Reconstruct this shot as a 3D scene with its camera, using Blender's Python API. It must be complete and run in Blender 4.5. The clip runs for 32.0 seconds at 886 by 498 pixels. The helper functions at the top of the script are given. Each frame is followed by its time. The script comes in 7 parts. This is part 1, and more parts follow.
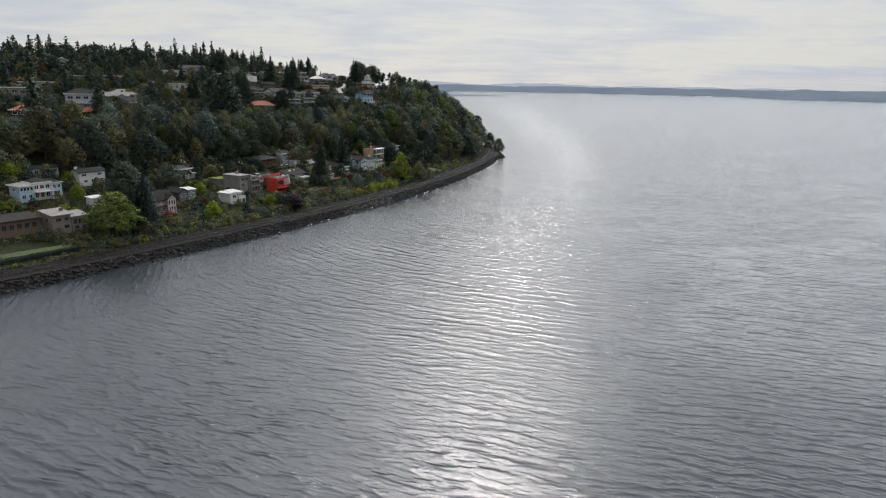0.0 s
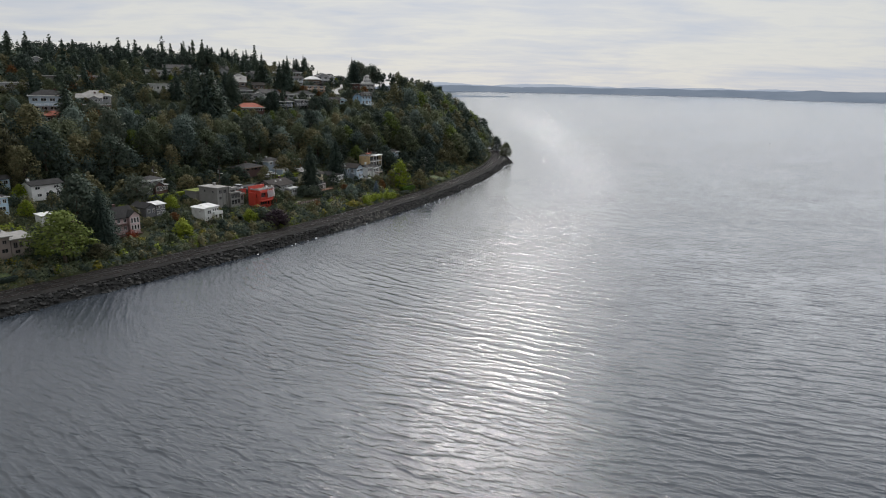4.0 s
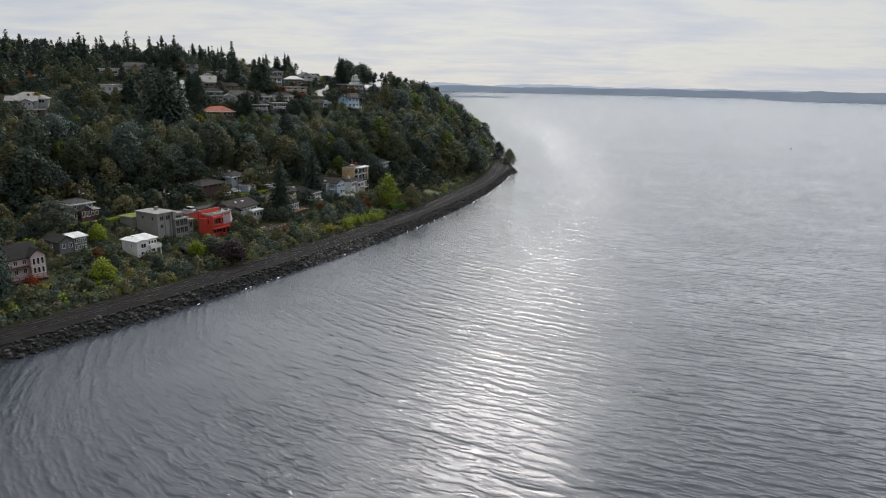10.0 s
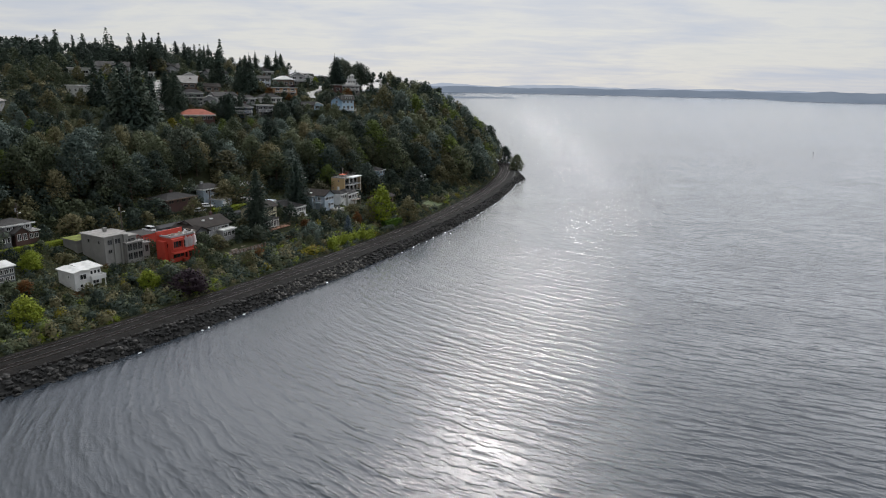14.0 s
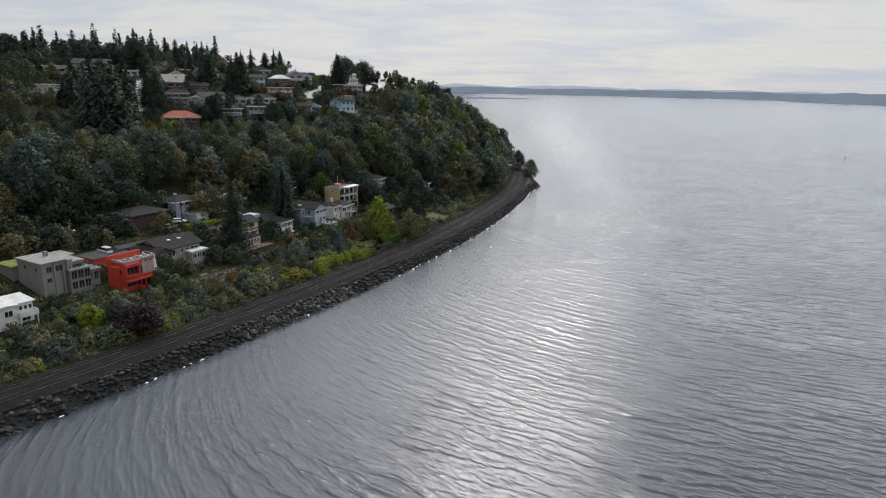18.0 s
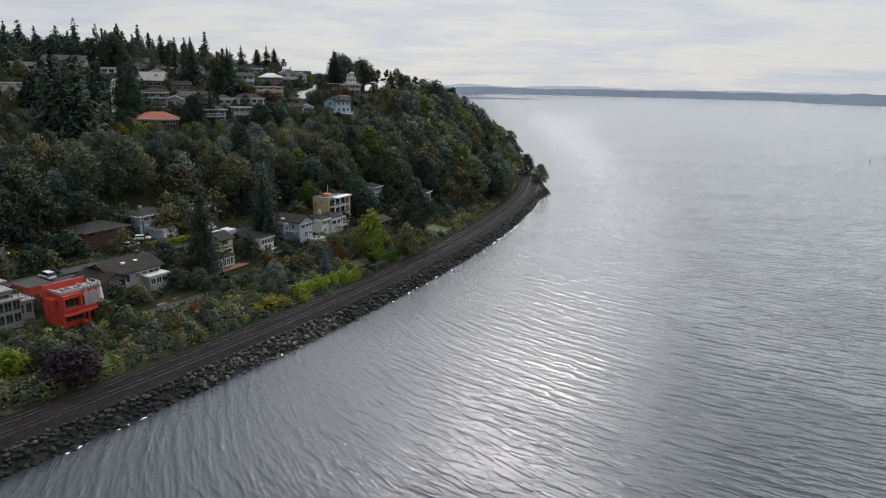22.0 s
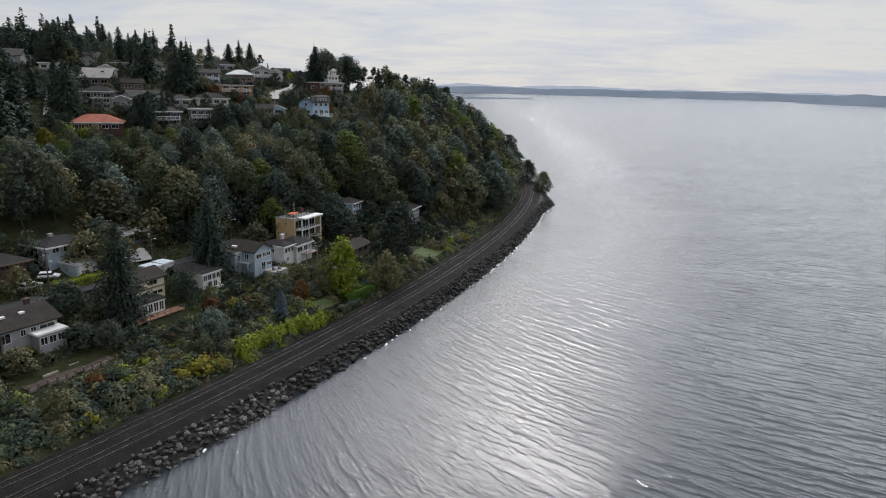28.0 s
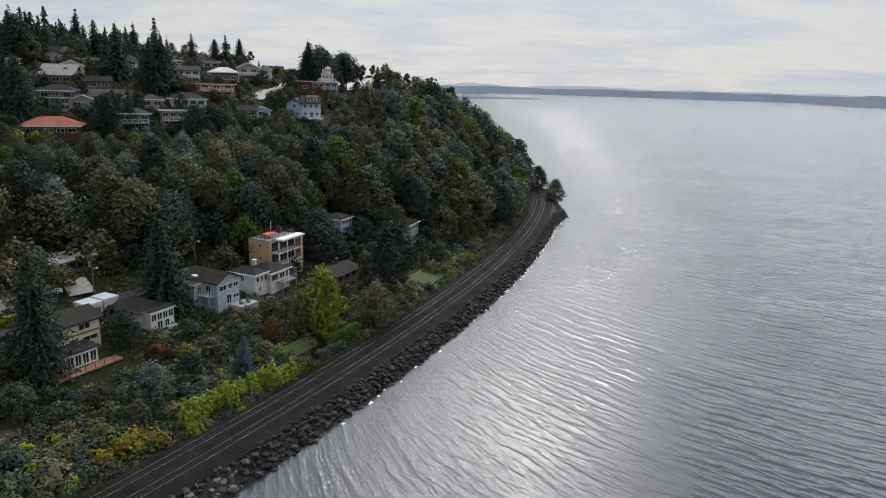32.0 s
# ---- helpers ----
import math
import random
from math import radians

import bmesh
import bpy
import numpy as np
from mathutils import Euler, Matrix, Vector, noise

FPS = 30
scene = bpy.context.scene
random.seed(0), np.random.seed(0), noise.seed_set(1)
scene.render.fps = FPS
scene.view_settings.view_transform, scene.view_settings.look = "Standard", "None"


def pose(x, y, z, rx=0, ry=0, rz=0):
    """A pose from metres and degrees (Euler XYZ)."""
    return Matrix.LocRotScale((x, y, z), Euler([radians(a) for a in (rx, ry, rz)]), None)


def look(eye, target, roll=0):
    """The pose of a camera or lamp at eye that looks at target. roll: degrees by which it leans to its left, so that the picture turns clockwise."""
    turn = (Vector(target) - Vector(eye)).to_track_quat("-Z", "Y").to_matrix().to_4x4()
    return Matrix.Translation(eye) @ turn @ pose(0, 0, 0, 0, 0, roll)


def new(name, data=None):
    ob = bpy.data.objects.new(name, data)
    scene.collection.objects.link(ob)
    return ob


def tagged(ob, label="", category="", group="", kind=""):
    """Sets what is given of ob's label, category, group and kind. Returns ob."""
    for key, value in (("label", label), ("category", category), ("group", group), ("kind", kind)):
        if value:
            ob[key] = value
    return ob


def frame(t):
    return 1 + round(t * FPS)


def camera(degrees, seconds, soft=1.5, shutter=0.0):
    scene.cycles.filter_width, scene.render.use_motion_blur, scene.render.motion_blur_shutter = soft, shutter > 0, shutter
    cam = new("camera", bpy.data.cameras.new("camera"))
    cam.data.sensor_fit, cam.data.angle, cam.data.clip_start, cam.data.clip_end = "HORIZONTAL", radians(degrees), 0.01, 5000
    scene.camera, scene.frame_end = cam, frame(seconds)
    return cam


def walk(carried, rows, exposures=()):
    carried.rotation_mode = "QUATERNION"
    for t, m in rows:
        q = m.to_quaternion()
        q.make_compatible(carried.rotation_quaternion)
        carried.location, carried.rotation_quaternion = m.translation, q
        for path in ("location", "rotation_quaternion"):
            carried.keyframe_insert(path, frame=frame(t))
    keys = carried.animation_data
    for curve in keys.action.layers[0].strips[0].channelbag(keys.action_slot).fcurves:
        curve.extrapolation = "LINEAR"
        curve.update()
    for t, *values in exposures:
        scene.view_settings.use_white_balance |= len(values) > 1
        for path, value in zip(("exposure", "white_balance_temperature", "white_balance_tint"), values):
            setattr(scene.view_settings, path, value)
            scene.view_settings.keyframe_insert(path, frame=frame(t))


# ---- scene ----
cam = camera(67.63, 32.0, 1.1)


def aim(x, y, z, yaw, pitch, roll):
    """A pose from a place, a heading to the left of +y, a pitch upwards and a roll, in degrees."""
    a, p = radians(yaw), radians(pitch)
    ahead = Vector((-math.sin(a) * math.cos(p), math.cos(a) * math.cos(p), math.sin(p)))
    return look((x, y, z), Vector((x, y, z)) + ahead * 100, roll)


# seconds, x, y, z, yaw, pitch, roll of the level flight along the shore
PATH = [
    (0, -1.63, -46.97, 57.09, -0.465, -13.839, 0.925),
    (0.5, -1.52, -42.75, 57.13, -0.384, -13.840, 0.937),
    (1, -1.38, -38.50, 57.13, -0.326, -13.832, 0.942),
    (1.5, -1.22, -34.23, 57.16, -0.278, -13.821, 0.937),
    (2, -1.05, -29.94, 57.20, -0.226, -13.817, 0.949),
    (2.5, -0.87, -25.65, 57.17, -0.171, -13.790, 0.945),
    (3, -0.70, -21.36, 57.13, -0.114, -13.779, 0.941),
    (3.5, -0.56, -17.09, 57.27, -0.055, -13.786, 0.964),
    (5.5, -0.00, -0.00, 57.32, -0.000, -13.763, 0.936),
    (6, 0.15, 4.31, 57.36, 0.002, -13.748, 0.939),
    (6.5, 0.29, 8.64, 57.49, -0.007, -13.750, 0.939),
    (7, 0.43, 12.99, 57.49, -0.007, -13.749, 0.939),
    (7.5, 0.54, 17.36, 57.54, -0.003, -13.745, 0.958),
    (8, 0.64, 21.76, 57.65, 0.004, -13.749, 0.973),
    (8.5, 0.72, 26.17, 57.71, -0.120, -13.751, 0.983),
    (9, 0.80, 30.59, 57.77, -0.142, -13.755, 0.977),
    (9.5, 0.90, 34.99, 57.83, -0.141, -13.771, 1.008),
    (10, 1.04, 39.37, 57.90, -0.103, -13.778, 1.011),
    (10.5, 1.21, 43.70, 57.98, -0.055, -13.774, 1.005),
    (11, 1.42, 47.97, 58.02, 0.006, -13.780, 0.993),
    (11.5, 1.66, 52.18, 58.05, 0.070, -13.765, 1.002),
    (12, 1.94, 56.39, 58.02, 0.157, -13.749, 0.995),
    (12.5, 2.25, 60.58, 57.90, 0.217, -13.728, 0.965),
    (13, 2.58, 64.75, 57.88, 0.285, -13.720, 0.968),
    (13.5, 2.91, 68.88, 57.98, 0.349, -13.730, 0.968),
    (14, 3.25, 72.94, 57.92, 0.413, -13.721, 0.967),
    (14.5, 3.60, 76.94, 57.96, 0.476, -13.713, 0.999),
    (16.5, 4.96, 92.55, 57.93, 1.113, -13.707, 1.045),
    (17, 5.26, 96.36, 57.88, 1.286, -13.713, 1.052),
    (17.5, 5.51, 100.08, 57.84, 1.409, -13.716, 1.056),
    (18, 5.72, 103.71, 57.77, 1.528, -13.701, 1.057),
    (18.5, 5.89, 107.24, 57.85, 1.572, -13.707, 1.038),
    (19, 6.02, 110.69, 57.76, 1.650, -13.701, 1.048),
    (19.5, 6.12, 114.11, 57.73, 1.823, -13.694, 1.097),
    (20, 6.22, 117.50, 57.71, 1.902, -13.699, 1.068),
    (20.5, 6.34, 120.87, 57.63, 2.056, -13.697, 1.110),
    (21, 6.45, 124.23, 57.64, 2.098, -13.706, 1.138),
    (21.5, 6.56, 127.63, 57.47, 2.072, -13.703, 1.111),
    (22, 6.65, 131.09, 57.42, 2.097, -13.694, 1.142),
    (22.5, 6.75, 134.59, 57.40, 1.857, -13.714, 1.164),
    (23, 6.83, 138.09, 57.43, 1.836, -13.736, 1.185),
    (23.5, 6.92, 141.58, 57.38, 1.848, -13.722, 1.173),
    (24, 7.00, 145.01, 57.34, 1.869, -13.722, 1.171),
    (24.5, 7.08, 148.35, 57.29, 1.859, -13.714, 1.174),
    (25, 7.15, 151.58, 57.31, 1.875, -13.714, 1.199),
    (25.5, 7.20, 154.76, 57.19, 1.893, -13.719, 1.185),
    (27.5, 7.39, 167.40, 57.26, 1.884, -13.713, 1.222),
    (28, 7.52, 170.68, 57.42, 1.833, -13.733, 1.308),
    (28.5, 7.69, 174.04, 57.49, 1.850, -13.725, 1.349),
    (29, 7.80, 177.44, 57.41, 1.904, -13.732, 1.319),
    (29.5, 7.86, 180.89, 57.46, 1.946, -13.722, 1.325),
    (30, 7.89, 184.41, 57.44, 2.008, -13.729, 1.341),
    (30.5, 7.88, 188.04, 57.37, 2.101, -13.728, 1.360),
    (31, 7.88, 191.80, 57.44, 2.161, -13.735, 1.411),
    (31.5, 7.87, 195.66, 57.57, 2.292, -13.758, 1.474),
    (32, 7.86, 199.55, 57.69, 2.367, -13.784, 1.569),
]
walk(cam, [(row[0], aim(*row[1:])) for row in PATH], [(0, 0.0, 6500, 10), (8, 0.0, 6480, 10), (22, 0.0, 6400, 11), (32, 0.0, 6400, 11)])

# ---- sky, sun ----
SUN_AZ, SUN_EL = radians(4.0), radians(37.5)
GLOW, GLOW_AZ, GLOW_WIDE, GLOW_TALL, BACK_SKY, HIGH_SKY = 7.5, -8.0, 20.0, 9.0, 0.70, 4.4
SUN_DIR = Vector((math.sin(SUN_AZ) * math.cos(SUN_EL), math.cos(SUN_AZ) * math.cos(SUN_EL), math.sin(SUN_EL)))


class Nodes:
    """Short-hand for building a node tree."""

    def __init__(self, tree):
        self.t = tree

    def n(self, kind, **props):
        node = self.t.nodes.new(kind)
        for key, value in props.items():
            if key == "operation":
                node.operation = value
            elif key == "blend":
                node.blend_type = value
            elif key == "data_type":
                node.data_type = value
            elif key == "dims":
                node.noise_dimensions = value
        return node

    def link(self, a, b):
        self.t.links.new(a, b)
        return self

    def math(self, op, a, b=0.0, clamp=False):
        node = self.n("ShaderNodeMath", operation=op)
        node.use_clamp = clamp
        for k, v in enumerate((a, b)):
            if isinstance(v, (int, float)):
                node.inputs[k].default_value = v
            else:
                self.link(v, node.inputs[k])
        return node.outputs[0]

    def mix(self, fac, a, b, blend="MIX"):
        node = self.n("ShaderNodeMixRGB", blend=blend)
        for k, v in enumerate((fac, a, b)):
            if isinstance(v, (int, float)):
                node.inputs[k].default_value = v if k == 0 else (v, v, v, 1)
            elif isinstance(v, tuple):
                node.inputs[k].default_value = (*v, 1)
            else:
                self.link(v, node.inputs[k])
        return node.outputs[0]

    def noise(self, vector, scale, detail=4.0, rough=0.55, distort=0.0):
        node = self.n("ShaderNodeTexNoise")
        node.inputs["Scale"].default_value = scale
        node.inputs["Detail"].default_value = detail
        node.inputs["Roughness"].default_value = rough
        node.inputs["Distortion"].default_value = distort
        if vector is not None:
            self.link(vector, node.inputs["Vector"])
        return node.outputs["Fac"]

    def ramp(self, fac, *stops):
        node = self.n("ShaderNodeValToRGB")
        els = node.color_ramp.elements
        while len(els) < len(stops):
            els.new(0.5)
        for e, (pos, col) in zip(els, stops):
            e.position = pos
            e.color = (*col, 1) if isinstance(col, tuple) else (col, col, col, 1)
        self.link(fac, node.inputs[0])
        return node.outputs[0]

    def mapping(self, vector, scale=(1, 1, 1), turn=0.0):
        node = self.n("ShaderNodeMapping")
        node.inputs["Scale"].default_value = scale
        node.inputs["Rotation"].default_value = (0, 0, turn)
        self.link(vector, node.inputs["Vector"])
        return node.outputs[0]


world = bpy.data.worlds.new("overcast_sky")
scene.world = world
world.use_nodes = True
w = Nodes(world.node_tree)
world.node_tree.nodes.clear()
sky = w.n("ShaderNodeTexSky")
sky.sky_type, sky.sun_disc = "NISHITA", False
sky.sun_elevation, sky.sun_rotation = SUN_EL, SUN_AZ
way = w.n("ShaderNodeTexCoord").outputs["Generated"]
sep = w.n("ShaderNodeSeparateXYZ")
w.link(way, sep.inputs[0])
lift = w.math("ADD", w.math("MAXIMUM", sep.outputs[2], 0.0), 0.10)
flat = w.n("ShaderNodeCombineXYZ")
w.link(w.math("DIVIDE", sep.outputs[0], lift), flat.inputs[0])
w.link(w.math("DIVIDE", sep.outputs[1], lift), flat.inputs[1])
big = w.noise(w.mapping(flat.outputs[0], (0.55, 0.5, 1)), 1.0, 7.0, 0.55, 0.6)
small = w.noise(w.mapping(flat.outputs[0], (1.3, 2.2, 1)), 1.3, 8.0, 0.6, 0.4)
cover = w.math("ADD", w.math("MULTIPLY", big, 0.65), w.math("MULTIPLY", small, 0.35))
cloud = w.ramp(cover, (0.36, (0.58, 0.635, 0.74)), (0.47, (0.69, 0.71, 0.75)), (0.56, (0.79, 0.79, 0.765)), (0.68, (0.71, 0.725, 0.735)))
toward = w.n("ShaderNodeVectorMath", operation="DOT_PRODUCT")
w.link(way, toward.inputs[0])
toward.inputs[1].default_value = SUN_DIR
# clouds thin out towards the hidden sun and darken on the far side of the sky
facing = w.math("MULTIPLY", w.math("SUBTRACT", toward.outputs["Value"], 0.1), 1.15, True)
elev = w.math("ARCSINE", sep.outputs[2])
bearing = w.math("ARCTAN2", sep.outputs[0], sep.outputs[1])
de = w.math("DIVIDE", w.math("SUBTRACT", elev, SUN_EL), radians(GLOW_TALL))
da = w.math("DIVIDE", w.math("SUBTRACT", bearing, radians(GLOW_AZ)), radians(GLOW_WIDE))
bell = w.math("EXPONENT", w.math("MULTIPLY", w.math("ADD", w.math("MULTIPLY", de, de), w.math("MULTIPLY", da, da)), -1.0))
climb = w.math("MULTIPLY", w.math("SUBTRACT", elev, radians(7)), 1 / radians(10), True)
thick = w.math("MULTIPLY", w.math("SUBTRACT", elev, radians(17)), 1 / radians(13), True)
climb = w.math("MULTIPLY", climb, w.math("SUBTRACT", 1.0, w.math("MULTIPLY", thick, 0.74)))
# eastern brightening added to the unseen high sky, to lift the water there
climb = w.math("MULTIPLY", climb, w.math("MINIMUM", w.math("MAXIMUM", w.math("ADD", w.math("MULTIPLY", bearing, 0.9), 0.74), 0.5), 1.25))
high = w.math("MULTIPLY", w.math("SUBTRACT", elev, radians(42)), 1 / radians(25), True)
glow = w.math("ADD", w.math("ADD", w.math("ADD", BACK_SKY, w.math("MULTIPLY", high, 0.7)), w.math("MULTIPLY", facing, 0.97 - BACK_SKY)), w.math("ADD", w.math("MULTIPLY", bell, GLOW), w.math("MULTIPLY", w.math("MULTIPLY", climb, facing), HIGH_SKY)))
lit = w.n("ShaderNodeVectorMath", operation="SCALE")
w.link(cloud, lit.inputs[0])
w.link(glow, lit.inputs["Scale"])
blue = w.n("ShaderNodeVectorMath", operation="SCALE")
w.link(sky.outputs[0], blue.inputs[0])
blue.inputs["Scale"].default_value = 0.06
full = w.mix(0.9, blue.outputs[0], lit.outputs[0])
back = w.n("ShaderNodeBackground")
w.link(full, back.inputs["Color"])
back.inputs["Strength"].default_value = 1.0
w.link(back.outputs[0], w.n("ShaderNodeOutputWorld").inputs["Surface"])

lamp = bpy.data.lights.new("sun", "SUN")
lamp.energy, lamp.angle, lamp.color = 1.3, radians(6), (1.0, 0.96, 0.92)
sun = new("sun", lamp)
sun.matrix_basis = look(SUN_DIR * 100, (0, 0, 0))

# ---- materials ----
def material(name, build):
    m = bpy.data.materials.new(name)
    m.use_nodes = True
    m.node_tree.nodes.clear()
    t = Nodes(m.node_tree)
    out = t.n("ShaderNodeOutputMaterial")
    t.link(build(t), out.inputs["Surface"])
    return m


def principled(t, color, rough=0.8, metal=0.0, normal=None, **more):
    p = t.n("ShaderNodeBsdfPrincipled")
    for key, v in (("Base Color", color), ("Roughness", rough), ("Metallic", metal)):
        if isinstance(v, tuple):
            p.inputs[key].default_value = (*v, 1)
        elif isinstance(v, (int, float)):
            p.inputs[key].default_value = v
        else:
            t.link(v, p.inputs[key])
    for key, v in more.items():
        p.inputs[key.replace("_", " ")].default_value = v
    if normal is not None:
        t.link(normal, p.inputs["Normal"])
    return p.outputs[0]


def bumped(t, height, strength=0.4, distance=0.05):
    b = t.n("ShaderNodeBump")
    b.inputs["Strength"].default_value = strength
    b.inputs["Distance"].default_value = distance
    t.link(height, b.inputs["Height"])
    return b.outputs[0]


def place(t):
    return t.n("ShaderNodeTexCoord").outputs["Object"]


def whereabouts(t):
    return t.n("ShaderNodeNewGeometry").outputs["Position"]


def mul(c, k):
    return tuple(min(1.0, v * k) for v in c)


def painted(name, color, rough=0.7, board=0.0):
    """Weathered paint or stain on siding; board: the height of a lap."""

    def build(t):
        at = place(t)
        stain = t.noise(at, 0.45, 5.0, 0.6)
        grain = t.noise(t.mapping(at, (1, 1, 6)), 3.0, 3.0)
        both = t.math("ADD", t.math("MULTIPLY", stain, 0.7), t.math("MULTIPLY", grain, 0.3))
        col = t.ramp(both, (0.3, mul(color, 0.72)), (0.5, color), (0.72, mul(color, 1.1)))
        normal = None
        if board:
            sp = t.n("ShaderNodeSeparateXYZ")
            t.link(at, sp.inputs[0])
            saw = t.math("FRACT", t.math("DIVIDE", sp.outputs[2], board))
            normal = bumped(t, saw, 0.6, 0.02)
        else:
            normal = bumped(t, grain, 0.2, 0.02)
        return principled(t, col, rough, 0.0, normal)

    return material(name, build)


def shingled(name, color, course=0.22):
    def build(t):
        at = place(t)
        sp = t.n("ShaderNodeSeparateXYZ")
        t.link(at, sp.inputs[0])
        row = t.math("FRACT", t.math("DIVIDE", sp.outputs[2], course * 0.4))
        patch = t.noise(at, 0.5, 4.0, 0.6)
        tab = t.noise(at, 3.2, 2.0)
        both = t.math("ADD", t.math("MULTIPLY", patch, 0.55), t.math("MULTIPLY", tab, 0.45))
        col = t.ramp(both, (0.3, mul(color, 0.6)), (0.5, color), (0.72, mul(color, 1.35)))
        return principled(t, col, 0.9, 0.0, bumped(t, t.math("ADD", row, tab), 0.5, 0.03), Specular_IOR_Level=0.15)

    return material(name, build)


def foliage(name, dark, mid, light, through_light=0.25):
    def build(t):
        isle = t.n("ShaderNodeNewGeometry").outputs["Random Per Island"]
        each = t.n("ShaderNodeObjectInfo").outputs["Random"]
        clump = t.noise(place(t), 0.35, 2.0)
        v = t.math("ADD", t.math("MULTIPLY", isle, 0.24), t.math("ADD", t.math("MULTIPLY", each, 0.42), t.math("MULTIPLY", clump, 0.4)))
        col = t.ramp(v, (0.22, dark), (0.55, mid), (0.95, light))
        d = principled(t, col, 0.8, 0.0, None, Specular_IOR_Level=0.14)
        tr = t.n("ShaderNodeBsdfTranslucent")
        t.link(col, tr.inputs["Color"])
        m = t.n("ShaderNodeMixShader")
        m.inputs[0].default_value = through_light
        t.link(d, m.inputs[1])
        t.link(tr.outputs[0], m.inputs[2])
        return m.outputs[0]

    return material(name, build)


def water_build(t):
    """Wind waves from the open water that swing round towards the shore, calmer under its lee."""
    sp = t.n("ShaderNodeSeparateXYZ")
    t.link(whereabouts(t), sp.inputs[0])
    x, y = sp.outputs[0], sp.outputs[1]
    # metres off the waterline, to the east
    cy = t.math("MINIMUM", t.math("MAXIMUM", y, 0.0), 500.0)
    line = t.math("SUBTRACT", t.math("MULTIPLY", cy, 0.9268), t.math("MULTIPLY", t.math("MULTIPLY", cy, cy), 0.000763))
    off = t.math("SUBTRACT", t.math("ADD", x, 226.2), line)
    off = t.math("MAXIMUM", off, 0.0)
    bend = t.math("SUBTRACT", t.math("MULTIPLY", off, 0.2), t.math("MULTIPLY", t.math("EXPONENT", t.math("MULTIPLY", off, -1 / 55)), 52.0))
    v = t.math("ADD", y, bend)
    u = t.math("SUBTRACT", x, t.math("MULTIPLY", y, 0.35))
    lee = t.math("MULTIPLY", off, 1 / 75, True)
    lee = t.math("ADD", t.math("MULTIPLY", lee, 0.68), 0.32)

    def stretched(su, sv, shift=0.0):
        c = t.n("ShaderNodeCombineXYZ")
        t.link(t.math("MULTIPLY", u, su), c.inputs[0])
        t.link(t.math("MULTIPLY", v, sv), c.inputs[1])
        c.inputs[2].default_value = shift
        return c.outputs[0]

    wind = t.ramp(t.noise(stretched(0.011, 0.015, 5.0), 1.0, 4.0, 0.55, 1.2), (0.36, 0.5), (0.62, 1.0))

    def train(length, skew, slope, wander, seed):
        """One train of waves: crests a length apart, wandering and coming in groups; slope: of its steepest faces."""
        stray = t.math("MULTIPLY", t.noise(stretched(0.3 / length, 0.25 / length, seed), 1.0, 2.0, 0.5), wander * length)
        along_ = t.math("ADD", t.math("ADD", v, t.math("MULTIPLY", u, skew)), stray)
        turn = t.math("MULTIPLY", along_, math.tau / length)
        wave = t.math("MULTIPLY", t.math("EXPONENT", t.math("MULTIPLY", t.math("SINE", turn), 1.4)), 0.4)
        group = t.ramp(t.noise(stretched(0.16 / length, 0.30 / length, seed + 4.0), 1.0, 2.0, 0.5), (0.32, 0.25), (0.64, 1.0))
        return t.math("MULTIPLY", t.math("MULTIPLY", wave, group), slope * length / math.tau)

    swell = t.math("ADD", train(3.7, 0.0, 0.14, 1.7, 1.0), train(2.4, 0.10, 0.18, 1.6, 21.0))
    chop = t.math("ADD", train(1.5, -0.14, 0.20, 1.5, 41.0), train(0.9, 0.2, 0.19, 1.4, 61.0))
    fine = t.noise(whereabouts(t), 3.2, 3.0, 0.6, 0.3)
    waves = t.math("MULTIPLY", t.math("ADD", swell, t.math("MULTIPLY", chop, wind)), lee)
    h = t.math("ADD", waves, t.math("MULTIPLY", t.math("MULTIPLY", fine, 0.075), wind))
    tone = t.ramp(t.noise(stretched(0.006, 0.012, 9.0), 1.0, 3.0), (0.35, (0.022, 0.028, 0.035)), (0.65, (0.030, 0.036, 0.043)))
    rough = t.math("ADD", t.math("MULTIPLY", wind, 0.05), 0.06)
    return principled(t, tone, rough, 0.0, bumped(t, h, 1.0, 1.0), IOR=1.33)


WATER = material("sea_water", water_build)


def ground_build(t):
    at = whereabouts(t)
    a = t.noise(at, 0.07, 5.0, 0.6)
    b = t.noise(at, 1.1, 4.0, 0.6)
    both = t.math("ADD", t.math("MULTIPLY", a, 0.6), t.math("MULTIPLY", b, 0.4))
    col = t.ramp(both, (0.34, (0.014, 0.016, 0.009)), (0.48, (0.026, 0.030, 0.013)), (0.58, (0.040, 0.043, 0.018)), (0.72, (0.055, 0.045, 0.028)))
    return principled(t, col, 0.95, 0.0, bumped(t, b, 0.8, 0.25), Specular_IOR_Level=0.1)


GROUND = material("earth_and_weeds", ground_build)


def ballast_build(t):
    at = whereabouts(t)
    a = t.noise(at, 4.0, 4.0, 0.7)
    b = t.noise(at, 0.25, 3.0)
    col = t.ramp(t.math("ADD", t.math("MULTIPLY", a, 0.6), t.math("MULTIPLY", b, 0.4)), (0.34, (0.005, 0.0045, 0.004)), (0.52, (0.013, 0.0118, 0.011)), (0.72, (0.036, 0.033, 0.030)))
    return principled(t, col, 0.95, 0.0, bumped(t, a, 1.0, 0.12), Specular_IOR_Level=0.1)


BALLAST = material("crushed_rock_ballast", ballast_build)


